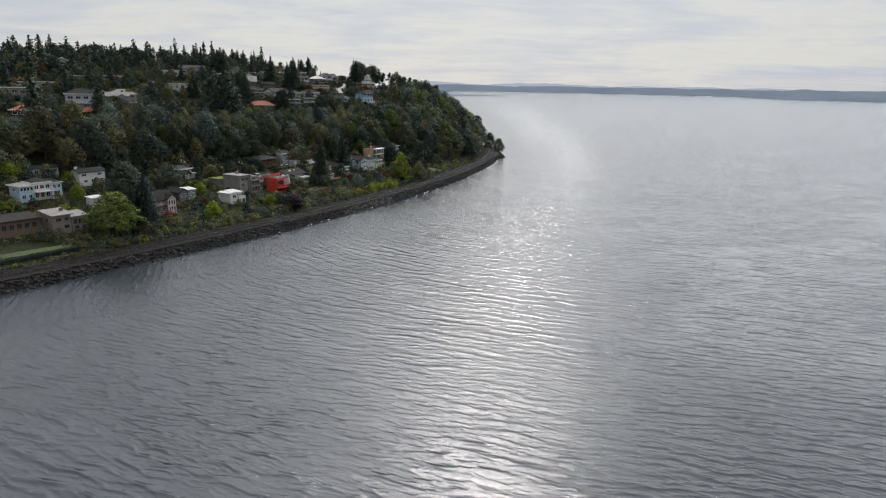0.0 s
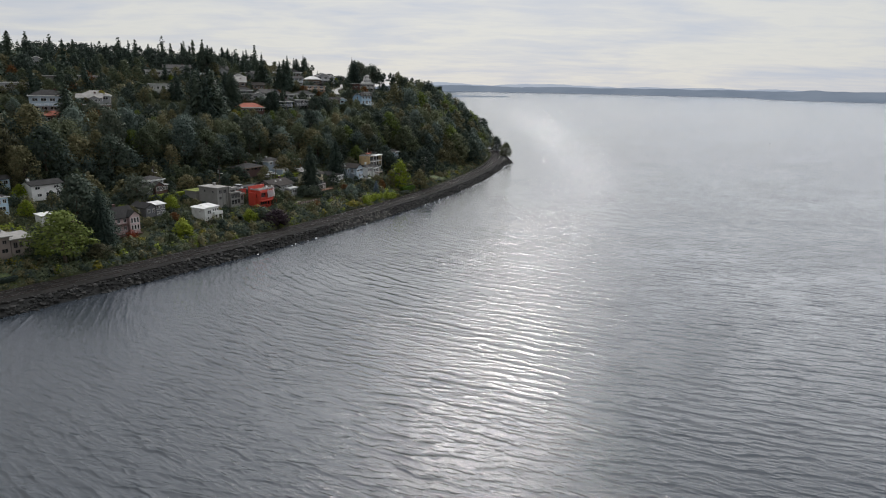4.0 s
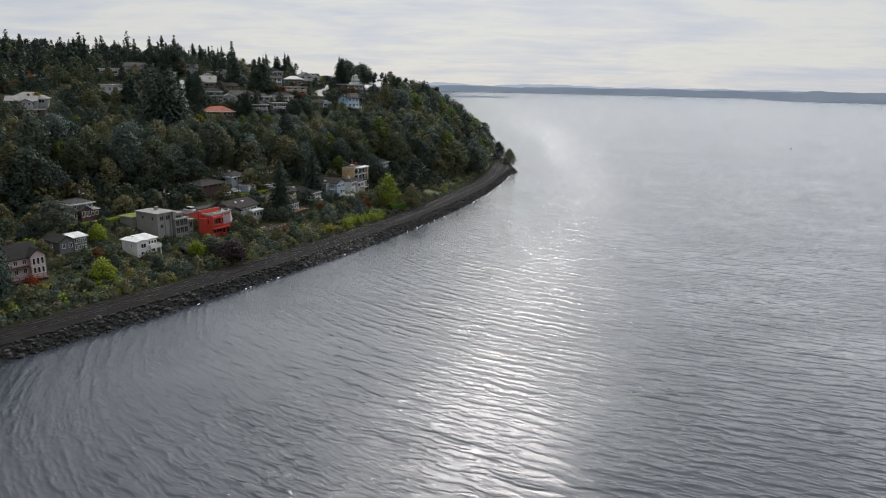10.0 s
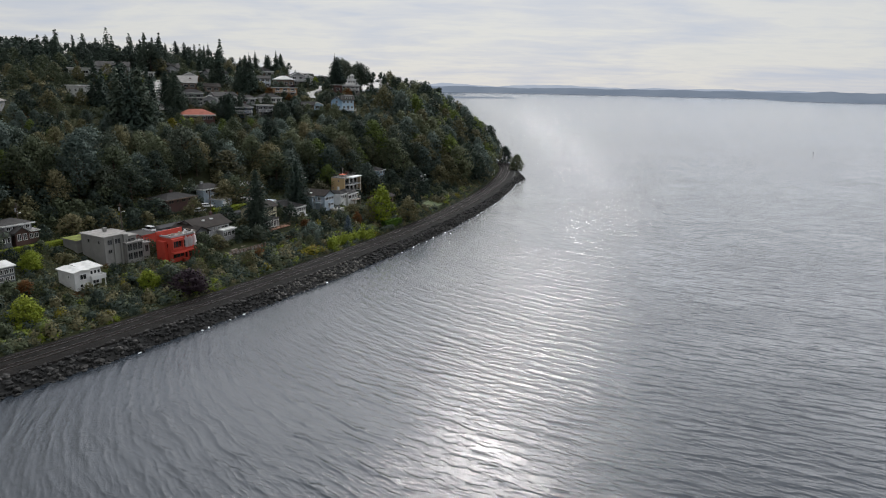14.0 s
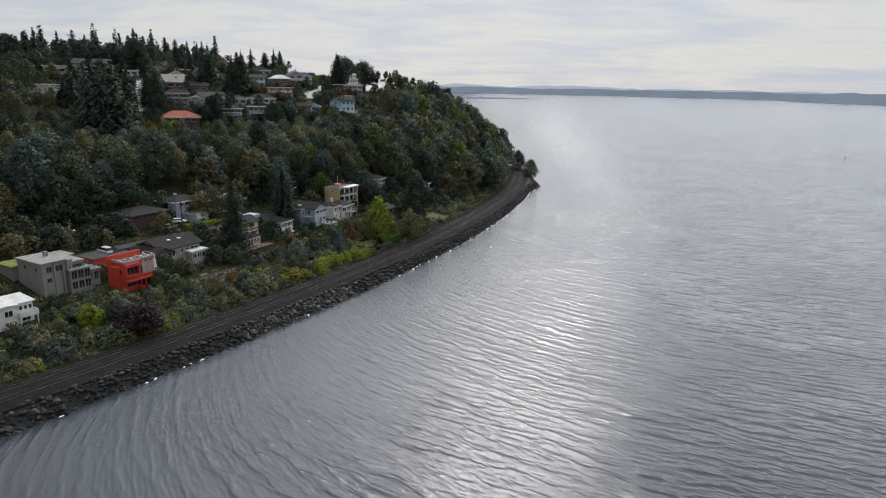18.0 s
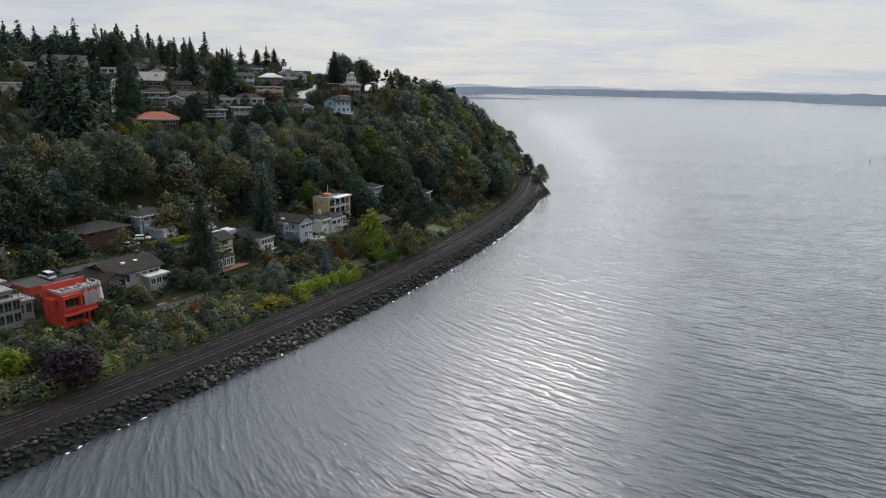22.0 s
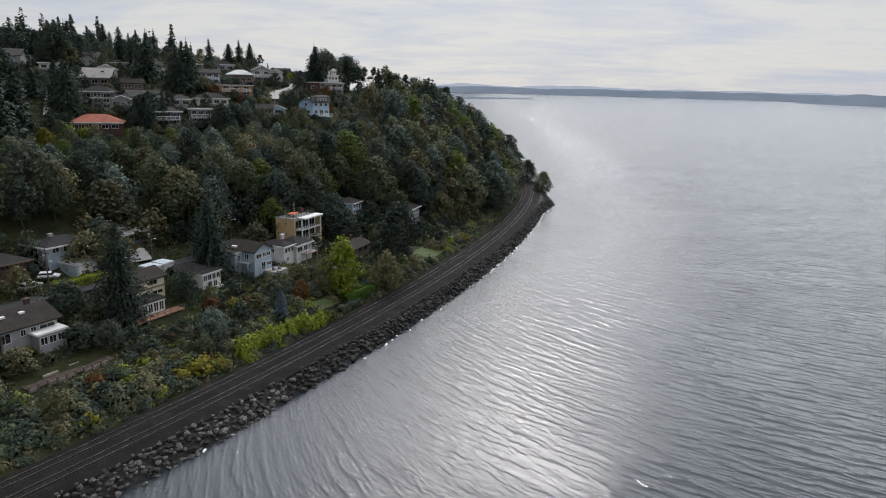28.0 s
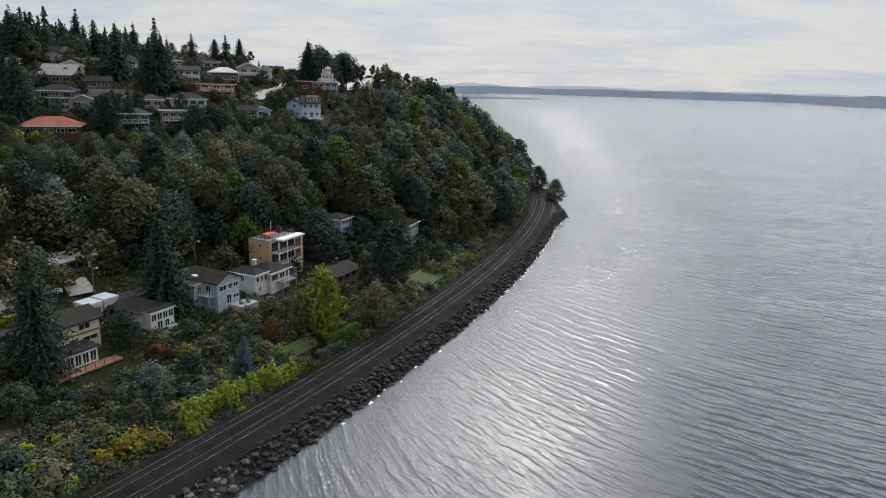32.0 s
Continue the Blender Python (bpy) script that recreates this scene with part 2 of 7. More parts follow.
def rock_build(t):
    at = place(t)
    rnd = t.n("ShaderNodeObjectInfo").outputs["Random"]
    isle = t.n("ShaderNodeNewGeometry").outputs["Random Per Island"]
    a = t.noise(at, 1.6, 5.0, 0.65)
    v = t.math("ADD", t.math("MULTIPLY", a, 0.5), t.math("ADD", t.math("MULTIPLY", rnd, 0.25), t.math("MULTIPLY", isle, 0.25)))
    col = t.ramp(v, (0.28, (0.010, 0.010, 0.010)), (0.48, (0.026, 0.026, 0.025)), (0.60, (0.055, 0.053, 0.050)), (0.72, (0.17, 0.16, 0.145)))
    return principled(t, col, 0.85, 0.0, bumped(t, a, 0.9, 0.15), Specular_IOR_Level=0.2)


ROCK = material("riprap_rock", rock_build)


def plain(name, color, rough=0.6, metal=0.0, vary=0.25, scale=1.5):
    def build(t):
        a = t.noise(place(t), scale, 5.0, 0.6)
        col = t.ramp(a, (0.3, mul(color, 1 - vary)), (0.5, color), (0.72, mul(color, 1 + vary * 0.6)))
        return principled(t, col, rough, metal, bumped(t, a, 0.2, 0.02), Specular_IOR_Level=0.15 if rough > 0.8 else 0.5)

    return material(name, build)


STEEL = plain("worn_rail_steel", (0.17, 0.165, 0.16), 0.4, 0.7)
RUST = plain("rusty_rail_web", (0.030, 0.022, 0.018), 0.85, 0.0, 0.4)
TIE = plain("weathered_timber_tie", (0.020, 0.018, 0.017), 0.9, 0.0, 0.4)
ASPHALT = plain("asphalt", (0.05, 0.05, 0.052), 0.9, 0.0, 0.3, 0.5)
CONCRETE = plain("pale_concrete", (0.38, 0.37, 0.35), 0.9, 0.0, 0.25, 0.6)
BARK = plain("bark", (0.065, 0.050, 0.038), 0.95, 0.0, 0.4, 3.0)
WHITE = painted("white_paint", (0.74, 0.74, 0.73))
WOOD = plain("weathered_deck_boards", (0.30, 0.25, 0.21), 0.85, 0.0, 0.3, 2.0)
LAWN = material("mown_lawn", lambda t: principled(t, t.ramp(t.noise(whereabouts(t), 0.8, 5.0, 0.7), (0.3, (0.030, 0.045, 0.014)), (0.55, (0.060, 0.082, 0.022)), (0.75, (0.095, 0.10, 0.035))), 0.95, 0.0, bumped(t, t.noise(whereabouts(t), 6.0, 2.0), 0.6, 0.1)))


def glass_build(t):
    g = principled(t, t.ramp(t.noise(place(t), 0.6, 2.0), (0.35, (0.010, 0.012, 0.014)), (0.65, (0.035, 0.038, 0.040))), 0.06, 0.0, None, IOR=1.5)
    return g


GLASS = material("window_glass", glass_build)

# ---- building helpers ----
def part(name, bm, mat, parent=None, label=""):
    """Links a bmesh as one mesh object under a thing or a part."""
    me = bpy.data.meshes.new(name)
    bm.to_mesh(me)
    bm.free()
    return hang(name, me, mat, parent, label)


def hang(name, me, mat, parent=None, label=""):
    if mat is not None and not me.materials:
        me.materials.append(mat)
    ob = new(name, me)
    ob.parent = parent
    if label:
        tagged(ob, label)
    return ob


def thing(name, m, label, category, group="", kind=""):
    e = new(name)
    e.empty_display_size = 0.5
    e.matrix_basis = m
    return tagged(e, label, category, group, kind)


def box(bm, x0, y0, z0, x1, y1, z1):
    v = [bm.verts.new(p) for p in ((x0, y0, z0), (x1, y0, z0), (x1, y1, z0), (x0, y1, z0), (x0, y0, z1), (x1, y0, z1), (x1, y1, z1), (x0, y1, z1))]
    for q in ((3, 2, 1, 0), (4, 5, 6, 7), (0, 1, 5, 4), (1, 2, 6, 5), (2, 3, 7, 6), (3, 0, 4, 7)):
        bm.faces.new([v[k] for k in q])
    return v


def boxes(*dims):
    bm = bmesh.new()
    for q in dims:
        box(bm, *q)
    return bm


def rod(bm, a, b, r0, r1=None, n=6):
    """A tapered round bar from a to b."""
    r1 = r0 if r1 is None else r1
    a, b = Vector(a), Vector(b)
    q = (b - a).to_track_quat("Z", "Y")
    rings = []
    for c, r in ((a, r0), (b, r1)):
        rings.append([bm.verts.new(c + q @ Vector((math.cos(k * math.tau / n) * r, math.sin(k * math.tau / n) * r, 0))) for k in range(n)])
    for k in range(n):
        bm.faces.new((rings[0][k], rings[0][(k + 1) % n], rings[1][(k + 1) % n], rings[1][k]))
    bm.faces.new(rings[1])
    bm.faces.new(rings[0][::-1])


def mesh_from(name, verts, faces, mat, smooth=False):
    me = bpy.data.meshes.new(name)
    me.from_pydata(verts, [], faces)
    if mat is not None:
        me.materials.append(mat)
    if smooth:
        me.shade_smooth()
    me.update()
    return me


# ---- lie of the land ----
def lerp(v, xs, zs):
    if v <= xs[0]:
        return zs[0]
    for a, b, p, q in zip(xs, xs[1:], zs, zs[1:]):
        if v <= b:
            return p + (q - p) * (v - a) / (b - a)
    return zs[-1]


def shore_x(y):
    """The even line of the shore; the land lies towards -x, the point near y = 443."""
    x = -0.000878 * y * y + 0.9268 * y - 196.7
    if y < 0:
        x = 0.9268 * y - 196.7
    if y > 465:
        x -= 0.0025 * (y - 465) ** 2
    if y > 505:
        x -= 0.03 * (y - 505) ** 2
    return x


def bulge(y):
    """How far the rocky point juts out past the even line of the shore."""
    return 3.9 * math.exp(-((y - 443) / 15) ** 2)


def shore_slope(y):
    return (shore_x(y + 1) - shore_x(y - 1)) / 2


def inland(x, y):
    return (shore_x(y) - x) / math.sqrt(1 + shore_slope(y) ** 2)


def bluff_foot(y):
    return lerp(y, (200, 250, 300, 360, 400, 425, 461), (80, 64, 54, 30, 20, 18, 14))


def bluff_head(y):
    return lerp(y, (200, 300, 340, 390, 425, 461), (135, 112, 106, 68, 63, 57.5))


def bluff_top(y):
    return lerp(y, (150, 340, 390, 440), (30, 32, 33, 34.5))


def ground(x, y):
    """The land's height, with the level plot cut into the slope for the long low house."""
    z = natural_ground(x, y)
    away = math.hypot(x + 68.6, y - 295.0)
    if z > 13.0 and away < 14:
        z += (13.0 - z) * min(1.0, (14 - away) / 5)
    return z


def natural_ground(x, y):
    d = inland(x, y)
    if d < 12:
        d += bulge(y) * min(1.0, 1 - d / 12)
    if d < 0:
        return max(-6, 0.5 * d)
    if d < 1.9:
        return 1.2 * d
    if d < 12:
        return 2.28
    if d < 17:
        return 2.28 + 0.264 * (d - 12)
    db, dt = bluff_foot(y), bluff_head(y)
    bench = 3.6 + 0.2 * (min(d, db) - 17)
    if d < db:
        return bench
    top = bluff_top(y)
    if d < dt:
        return bench + (top - bench) * ((d - db) / (dt - db)) ** 0.75
    return top + 22 * (1 - math.exp((dt - d) / 55)) + 0.03 * (d - dt)


def along(y, d):
    """The place d metres inland from the waterline's point at y."""
    s = shore_slope(y)
    k = math.sqrt(1 + s * s)
    return shore_x(y) - d / k, y + d * s / k


def tangent(y):
    """The shore's heading, as a turn from +x."""
    return math.degrees(math.atan2(1, shore_slope(y)))


def build_land():
    ds = [-14, -7, -5, -4, -3, -2, -1, 0, 1, 1.9, 5, 8, 12, 14, 17, 20] + list(range(24, 150, 4)) + list(range(150, 300, 10)) + [320, 360, 420, 520, 700, 1000, 1500]
    ys = list(range(-400, 40, 20)) + list(range(40, 480, 4)) + list(range(480, 540, 3)) + list(range(540, 620, 8))
    verts, faces = [], []
    for y in ys:
        for d in ds:
            x, yy = shore_x(y) - d * 1.0, y + 0.0
            s = shore_slope(y)
            x = shore_x(y) - d * math.sqrt(1 + s * s)
            z = ground(x, yy)
            if d > 20:
                z += 0.5 * noise.noise((x * 0.06, yy * 0.06, 0)) + 0.25 * noise.noise((x * 0.21, yy * 0.21, 5))
            verts.append((x, yy, z))
    n = len(ds)
    for j in range(len(ys) - 1):
        for i in range(n - 1):
            faces.append((j * n + i, j * n + i + 1, (j + 1) * n + i + 1, (j + 1) * n + i))
    me = mesh_from("ground", verts, [q[::-1] for q in faces], GROUND, True)
    return tagged(new("ground", me), "dark earth slope with weeds under the wooded bluff", "ground", kind="structure")


build_land()


def sea_rise(r, bearing=0.0):
    """The sheet lifts a little far out, where the world ends nearer than the true horizon; bearing: degrees right of +y."""
    return lerp(bearing, (8, 30), (29, 19)) * (max(0.0, r - 1500) / 2730) ** 2


def build_water():
    """One sheet to the horizon, in rings round the bay."""
    verts, faces = [], []
    radii = [0, 60, 150, 350, 800, 1500, 2000, 2500, 3000, 3500, 3900, 4230]
    n = 72
    verts.append((60, 160, 0))
    for r in radii[1:]:
        for k in range(n):
            a = k * math.tau / n
            verts.append((60 + r * math.cos(a), 160 + r * math.sin(a), sea_rise(r, (90 - math.degrees(a) + 180) % 360 - 180)))
    for k in range(n):
        faces.append((0, 1 + k, 1 + (k + 1) % n))
    for j in range(len(radii) - 2):
        for k in range(n):
            a, b = 1 + j * n + k, 1 + j * n + (k + 1) % n
            faces.append((a, a + n, b + n, b))
    me = mesh_from("water", verts, faces, WATER)
    return tagged(new("water", me), "grey rippled sea water glinting under clouds", "water", kind="structure")


build_water()


# ---- railway ----
def ribbon(name, ys, d0, d1, z, mat, thick=0.3):
    """A strip along the shore between two distances inland."""
    verts, faces = [], []
    for y in ys:
        for d, h in ((d0, z - thick), (d0 + 0.25, z), (d1 - 0.25, z), (d1, z - thick)):
            x, yy = along(y, d)
            verts.append((x, yy, h))
    for j in range(len(ys) - 1):
        for i in range(3):
            a = j * 4 + i
            faces.append((a, a + 1, a + 5, a + 4)[::-1])
    return mesh_from(name, verts, faces, mat)


RAIL_YS = [40 + 3 * k for k in range(160)]
bed = tagged(new("trackbed", ribbon("trackbed", RAIL_YS, 1.5, 11.4, 2.5, BALLAST, 0.45)), "grey crushed-rock ballast bed along the seawall", "railway", kind="structure")


def seawall_core():
    """The dark packed rock behind the boulders."""
    verts, faces = [], []
    for y in RAIL_YS:
        out = bulge(y)
        for d, h in ((-3.0 - out, -1.6), (-0.4 - out, 0.1), (0.7 - out, 1.2), (1.5 - 0.8 * out, 2.1), (2.1, 2.44)):
            x, yy = along(y, d)
            verts.append((x, yy, h))
    for j in range(len(RAIL_YS) - 1):
        for i in range(4):
            a = j * 5 + i
            faces.append((a, a + 1, a + 6, a + 5)[::-1])
    return tagged(new("seawall_core", mesh_from("seawall_core", verts, faces, ROCK)), "dark packed rock core of the seawall", "seawall", kind="structure")


seawall_core()


def track(d0):
    root = thing("railway_track", Matrix(), "steel rails on timber ties in grey ballast", "railway track", "tracks of the shore railway")
    for off in (-0.63, 0.63):
        verts, faces = [], []
        for y in RAIL_YS:
            for d, z in ((off - 0.07, 2.50), (off - 0.035, 2.66), (off + 0.035, 2.66), (off + 0.07, 2.50)):
                x, yy = along(y, d0 + d)
                verts.append((x, yy, z))
        for j in range(len(RAIL_YS) - 1):
            for i in range(3):
                a = j * 4 + i
                faces.append((a, a + 1, a + 5, a + 4)[::-1])
        rail = hang("rail", mesh_from("rail", verts, faces, RUST), None, root)
        verts, faces = [], []
        for y in RAIL_YS:
            for d in (off - 0.024, off + 0.024):
                x, yy = along(y, d0 + d)
                verts.append((x, yy, 2.664))
        for j in range(len(RAIL_YS) - 1):
            faces.append((j * 2, j * 2 + 2, j * 2 + 3, j * 2 + 1))
        hang("rail_head", mesh_from("rail_head", verts, faces, STEEL), None, rail, "polished running surface of the rail")
    bm = bmesh.new()
    y = 100.0
    while y < 505:
        x, yy = along(y, d0)
        a = radians(tangent(y))
        tx, ty = math.cos(a), math.sin(a)
        nx, ny = -ty, tx
        c = [bm.verts.new((x + tx * u * 0.11 + nx * v * 1.13, yy + ty * u * 0.11 + ny * v * 1.13, h)) for h in (2.44, 2.525) for u, v in ((-1, -1), (1, -1), (1, 1), (-1, 1))]
        for q in ((4, 5, 6, 7), (0, 1, 5, 4), (1, 2, 6, 5), (2, 3, 7, 6), (3, 0, 4, 7)):
            bm.faces.new([c[k] for k in q])
        y += 0.55 * math.sin(a)
    ob = part("tie", bm, TIE, root)
    tagged(ob, "weathered timber ties", kind="stuff")
    return root


track(5.5)
track(9.1)

# ---- riprap seawall ----
def rock_mesh(seed):
    g = random.Random(seed)
    bm = bmesh.new()
    bmesh.ops.create_icosphere(bm, subdivisions=1, radius=1.0)
    sx, sy, sz = g.uniform(0.75, 1.25), g.uniform(0.6, 1.0), g.uniform(0.5, 0.85)
    for v in bm.verts:
        k = g.uniform(0.66, 1.18)
        v.co = Vector((max(-0.8, min(0.8, v.co.x)) * sx, max(-0.78, min(0.78, v.co.y)) * sy, max(-0.75, min(0.75, v.co.z)) * sz)) * k
    me = bpy.data.meshes.new("rock")
    bm.to_mesh(me)
    bm.free()
    me.materials.append(ROCK)
    return me


ROCKS = [rock_mesh(k) for k in range(9)]
seawall = thing("seawall", Matrix(), "rough dark riprap seawall of stacked boulders at the waterline", "seawall", kind="structure")
grng = random.Random(11)
rock_list = []
y = 62.0
while y < 512:
    for d, z, s in ((-1.0, -0.1, 0.6), (-0.5, 0.15, 0.66), (0.0, 0.55, 0.7), (0.45, 1.0, 0.68), (0.9, 1.5, 0.66), (1.3, 1.95, 0.62), (1.7, 2.3, 0.55), (2.15, 2.42, 0.38)):
        if grng.random() < (0.55 if d < -0.3 else 0.9):
            yy = y + grng.uniform(-0.5, 0.5)
            px, py = along(yy, d + grng.uniform(-0.3, 0.25) - bulge(yy) * grng.uniform(0.75, 1.1))
            size = s * grng.uniform(0.55, 1.3)
            rock_list.append((px, py, z + grng.uniform(-0.2, 0.15), size, grng.uniform(0, 6.28), grng.uniform(-0.5, 0.5), grng.randrange(9)))
    y += 0.72
for k in range(150):
    yy = grng.gauss(443, 9)
    out = bulge(yy) * grng.uniform(0.0, 0.8)
    px, py = along(yy, 1.2 - out)
    rock_list.append((px, py, 2.1 + grng.uniform(-0.3, 0.2), grng.uniform(0.3, 0.75), grng.uniform(0, 6.28), grng.uniform(-0.5, 0.5), grng.randrange(9)))
near_rocks = [q for q in rock_list if 214 < q[1] < 262][:300]
chosen = {id(q) for q in near_rocks}
for px, py, z, s, a, b, k in near_rocks:
    ob = new("boulder", ROCKS[k])
    ob.parent = seawall
    ob.matrix_basis = Matrix.LocRotScale((px, py, z), Euler((b, b * 0.7, a)), (s, s, s))
coords = [np.array([v.co for v in me.vertices]) for me in ROCKS]
polys = [np.array([p.vertices[:] for p in me.polygons]) for me in ROCKS]
allv, allf, base = [], [], 0
for q in rock_list:
    if id(q) in chosen:
        continue
    px, py, z, s, a, b, k = q
    m = np.array(Matrix.LocRotScale((0, 0, 0), Euler((b, b * 0.7, a)), (s, s, s)).to_3x3())
    allv.append(coords[k] @ m.T + (px, py, z))
    allf.append(polys[k] + base)
    base += len(coords[k])
me = bpy.data.meshes.new("boulders")
me.from_pydata(np.concatenate(allv).tolist(), [], np.concatenate(allf).tolist())
me.materials.append(ROCK)
rest = new("boulders", me)
rest.parent = seawall
tagged(rest, "rough dark riprap boulders", kind="stuff")

# ---- surf among the lowest rocks ----
FOAM = plain("white_surf", (0.72, 0.74, 0.75), 0.7, 0.0, 0.15)
verts, faces = [], []
for k in range(80):
    yy = grng.uniform(318, 440) if k < 64 else grng.uniform(180, 318)
    cx, cy = along(yy, -1.5 - bulge(yy) + grng.uniform(-0.35, 0.5))
    a, long, wide = radians(tangent(yy)) + grng.uniform(-0.5, 0.5), grng.uniform(0.2, 0.75), grng.uniform(0.1, 0.3)
    ring = []
    for j in range(9):
        q, r = j * math.tau / 9, grng.uniform(0.6, 1.2)
        u, v = math.cos(q) * long * r, math.sin(q) * wide * r
        ring.append((cx + math.cos(a) * u - math.sin(a) * v, cy + math.sin(a) * u + math.cos(a) * v, 0.03))
    verts += ring + [(cx, cy, 0.03 + grng.uniform(0.08, 0.3))]
    faces += [(k * 10 + j, k * 10 + (j + 1) % 9, k * 10 + 9) for j in range(9)]
tagged(new("surf", mesh_from("surf", verts, faces, FOAM, True)), "white flecks of surf breaking on the lowest boulders", "surf", kind="stuff")

# ---- houses ----
WALLS = {
    "white": painted("white_siding", (0.60, 0.60, 0.59), 0.7, 0.2),
    "cream": painted("cream_siding", (0.56, 0.51, 0.36), 0.7, 0.2),
    "tan": painted("tan_stucco", (0.50, 0.36, 0.19)),
    "grey": painted("grey_stucco", (0.22, 0.215, 0.205)),
    "palegrey": painted("pale_grey_siding", (0.33, 0.335, 0.345), 0.7, 0.2),
    "bluegrey": painted("blue_grey_siding", (0.36, 0.43, 0.50), 0.7, 0.2),
    "blue": painted("blue_siding", (0.26, 0.40, 0.55), 0.7, 0.2),
    "skyblue": painted("pale_blue_siding", (0.42, 0.56, 0.68), 0.7, 0.2),
    "navy": painted("navy_siding", (0.045, 0.065, 0.12), 0.6, 0.2),
    "red": painted("red_sheathing", (0.48, 0.05, 0.03), 0.6),
    "brick": painted("red_brown_brick", (0.075, 0.036, 0.030)),
    "brown": painted("brown_stain", (0.15, 0.105, 0.08), 0.8, 0.25),
    "taupe": painted("taupe_siding", (0.24, 0.20, 0.18), 0.8, 0.25),
    "pink": painted("dusty_pink_siding", (0.50, 0.37, 0.37), 0.7, 0.2),
    "orange": painted("orange_cedar", (0.32, 0.18, 0.09), 0.7, 0.25),
    "slate": painted("dark_grey_siding", (0.12, 0.125, 0.135), 0.7, 0.2),
}
ROOFS = {
    "dark": shingled("charcoal_shingles", (0.030, 0.029, 0.029)),
    "grey": shingled("grey_shingles", (0.058, 0.056, 0.054)),
    "brown": shingled("brown_shingles", (0.034, 0.029, 0.026)),
    "red": shingled("terracotta_tiles", (0.33, 0.12, 0.085)),
    "membrane": plain("white_roof_membrane", (0.55, 0.55, 0.53), 0.8, 0.0, 0.3, 0.4),
    "gravel": plain("pale_gravel_roof", (0.26, 0.25, 0.235), 0.9, 0.0, 0.3, 0.8),
    "metal": plain("pale_blue_metal_roof", (0.50, 0.56, 0.62), 0.45, 0.3, 0.15, 0.6),
    "moss": plain("mossy_flat_roof", (0.16, 0.18, 0.05), 0.95, 0.0, 0.5, 0.5),
}
SIDES = {"front": (0, -1), "back": (0, 1), "near": (-1, 0), "far": (1, 0)}


WINDOW_MESH = {}


def window_mesh(ww, hh, bars, trim):
    """A frame with mullions as one piece, and the mesh of one of its panes."""
    key = (round(ww, 2), round(hh, 2), bars, trim.name)
    if key in WINDOW_MESH:
        return WINDOW_MESH[key]
    b, m = 0.075, 0.03
    xs = [-ww / 2]
    for k in range(bars + 1):
        lo = -ww / 2 + ww * k / (bars + 1)
        hi = -ww / 2 + ww * (k + 1) / (bars + 1)
        xs += [lo + (b if k == 0 else m), hi - (b if k == bars else m)]
    xs.append(ww / 2)
    zs = [-hh / 2, -hh / 2 + b, hh / 2 - b, hh / 2]
    bm = bmesh.new()
    v = [[bm.verts.new((x, z, 0.09)) for z in zs] for x in xs]
    for i in range(len(xs) - 1):
        for k in range(3):
            if not (k == 1 and i % 2 == 1):
                bm.faces.new((v[i][k], v[i + 1][k], v[i + 1][k + 1], v[i][k + 1]))
    ext = bmesh.ops.extrude_face_region(bm, geom=bm.faces[:])
    for g in ext["geom"]:
        if isinstance(g, bmesh.types.BMVert):
            g.co.z = -0.05
    bmesh.ops.recalc_face_normals(bm, faces=bm.faces)
    me = bpy.data.meshes.new("window")
    bm.to_mesh(me)
    bm.free()
    me.materials.append(trim)
    pw = xs[2] - xs[1]
    bm = boxes((-pw / 2, zs[1], -0.04, pw / 2, zs[2], 0.03))
    pane = bpy.data.meshes.new("pane")
    bm.to_mesh(pane)
    bm.free()
    pane.materials.append(GLASS)
    WINDOW_MESH[key] = (me, pane, [(xs[k] + xs[k + 1]) / 2 for k in range(1, len(xs) - 1, 2)])
    return WINDOW_MESH[key]


def wall_window(parent, side, w, dp, u, z, ww, hh, trim, bars=1):
    """A window unit proud of a wall, with its panes behind the frame."""
    nx, ny = SIDES[side]
    if ny:
        origin, tx = Vector((u, ny * dp / 2, z)), Vector((-ny, 0, 0))
    else:
        origin, tx = Vector((nx * w / 2, u, z)), Vector((0, nx, 0))
    rotm = Matrix((tx, Vector((0, 0, 1)), Vector((nx, ny, 0)))).transposed().to_4x4()
    me, pane, mids = window_mesh(ww, hh, bars, trim)
    unit = hang("window", me, None, parent)
    unit.matrix_basis = Matrix.Translation(origin) @ rotm
    for c in mids:
        hang("pane", pane, None, unit).location = (c, 0, 0)
    return unit


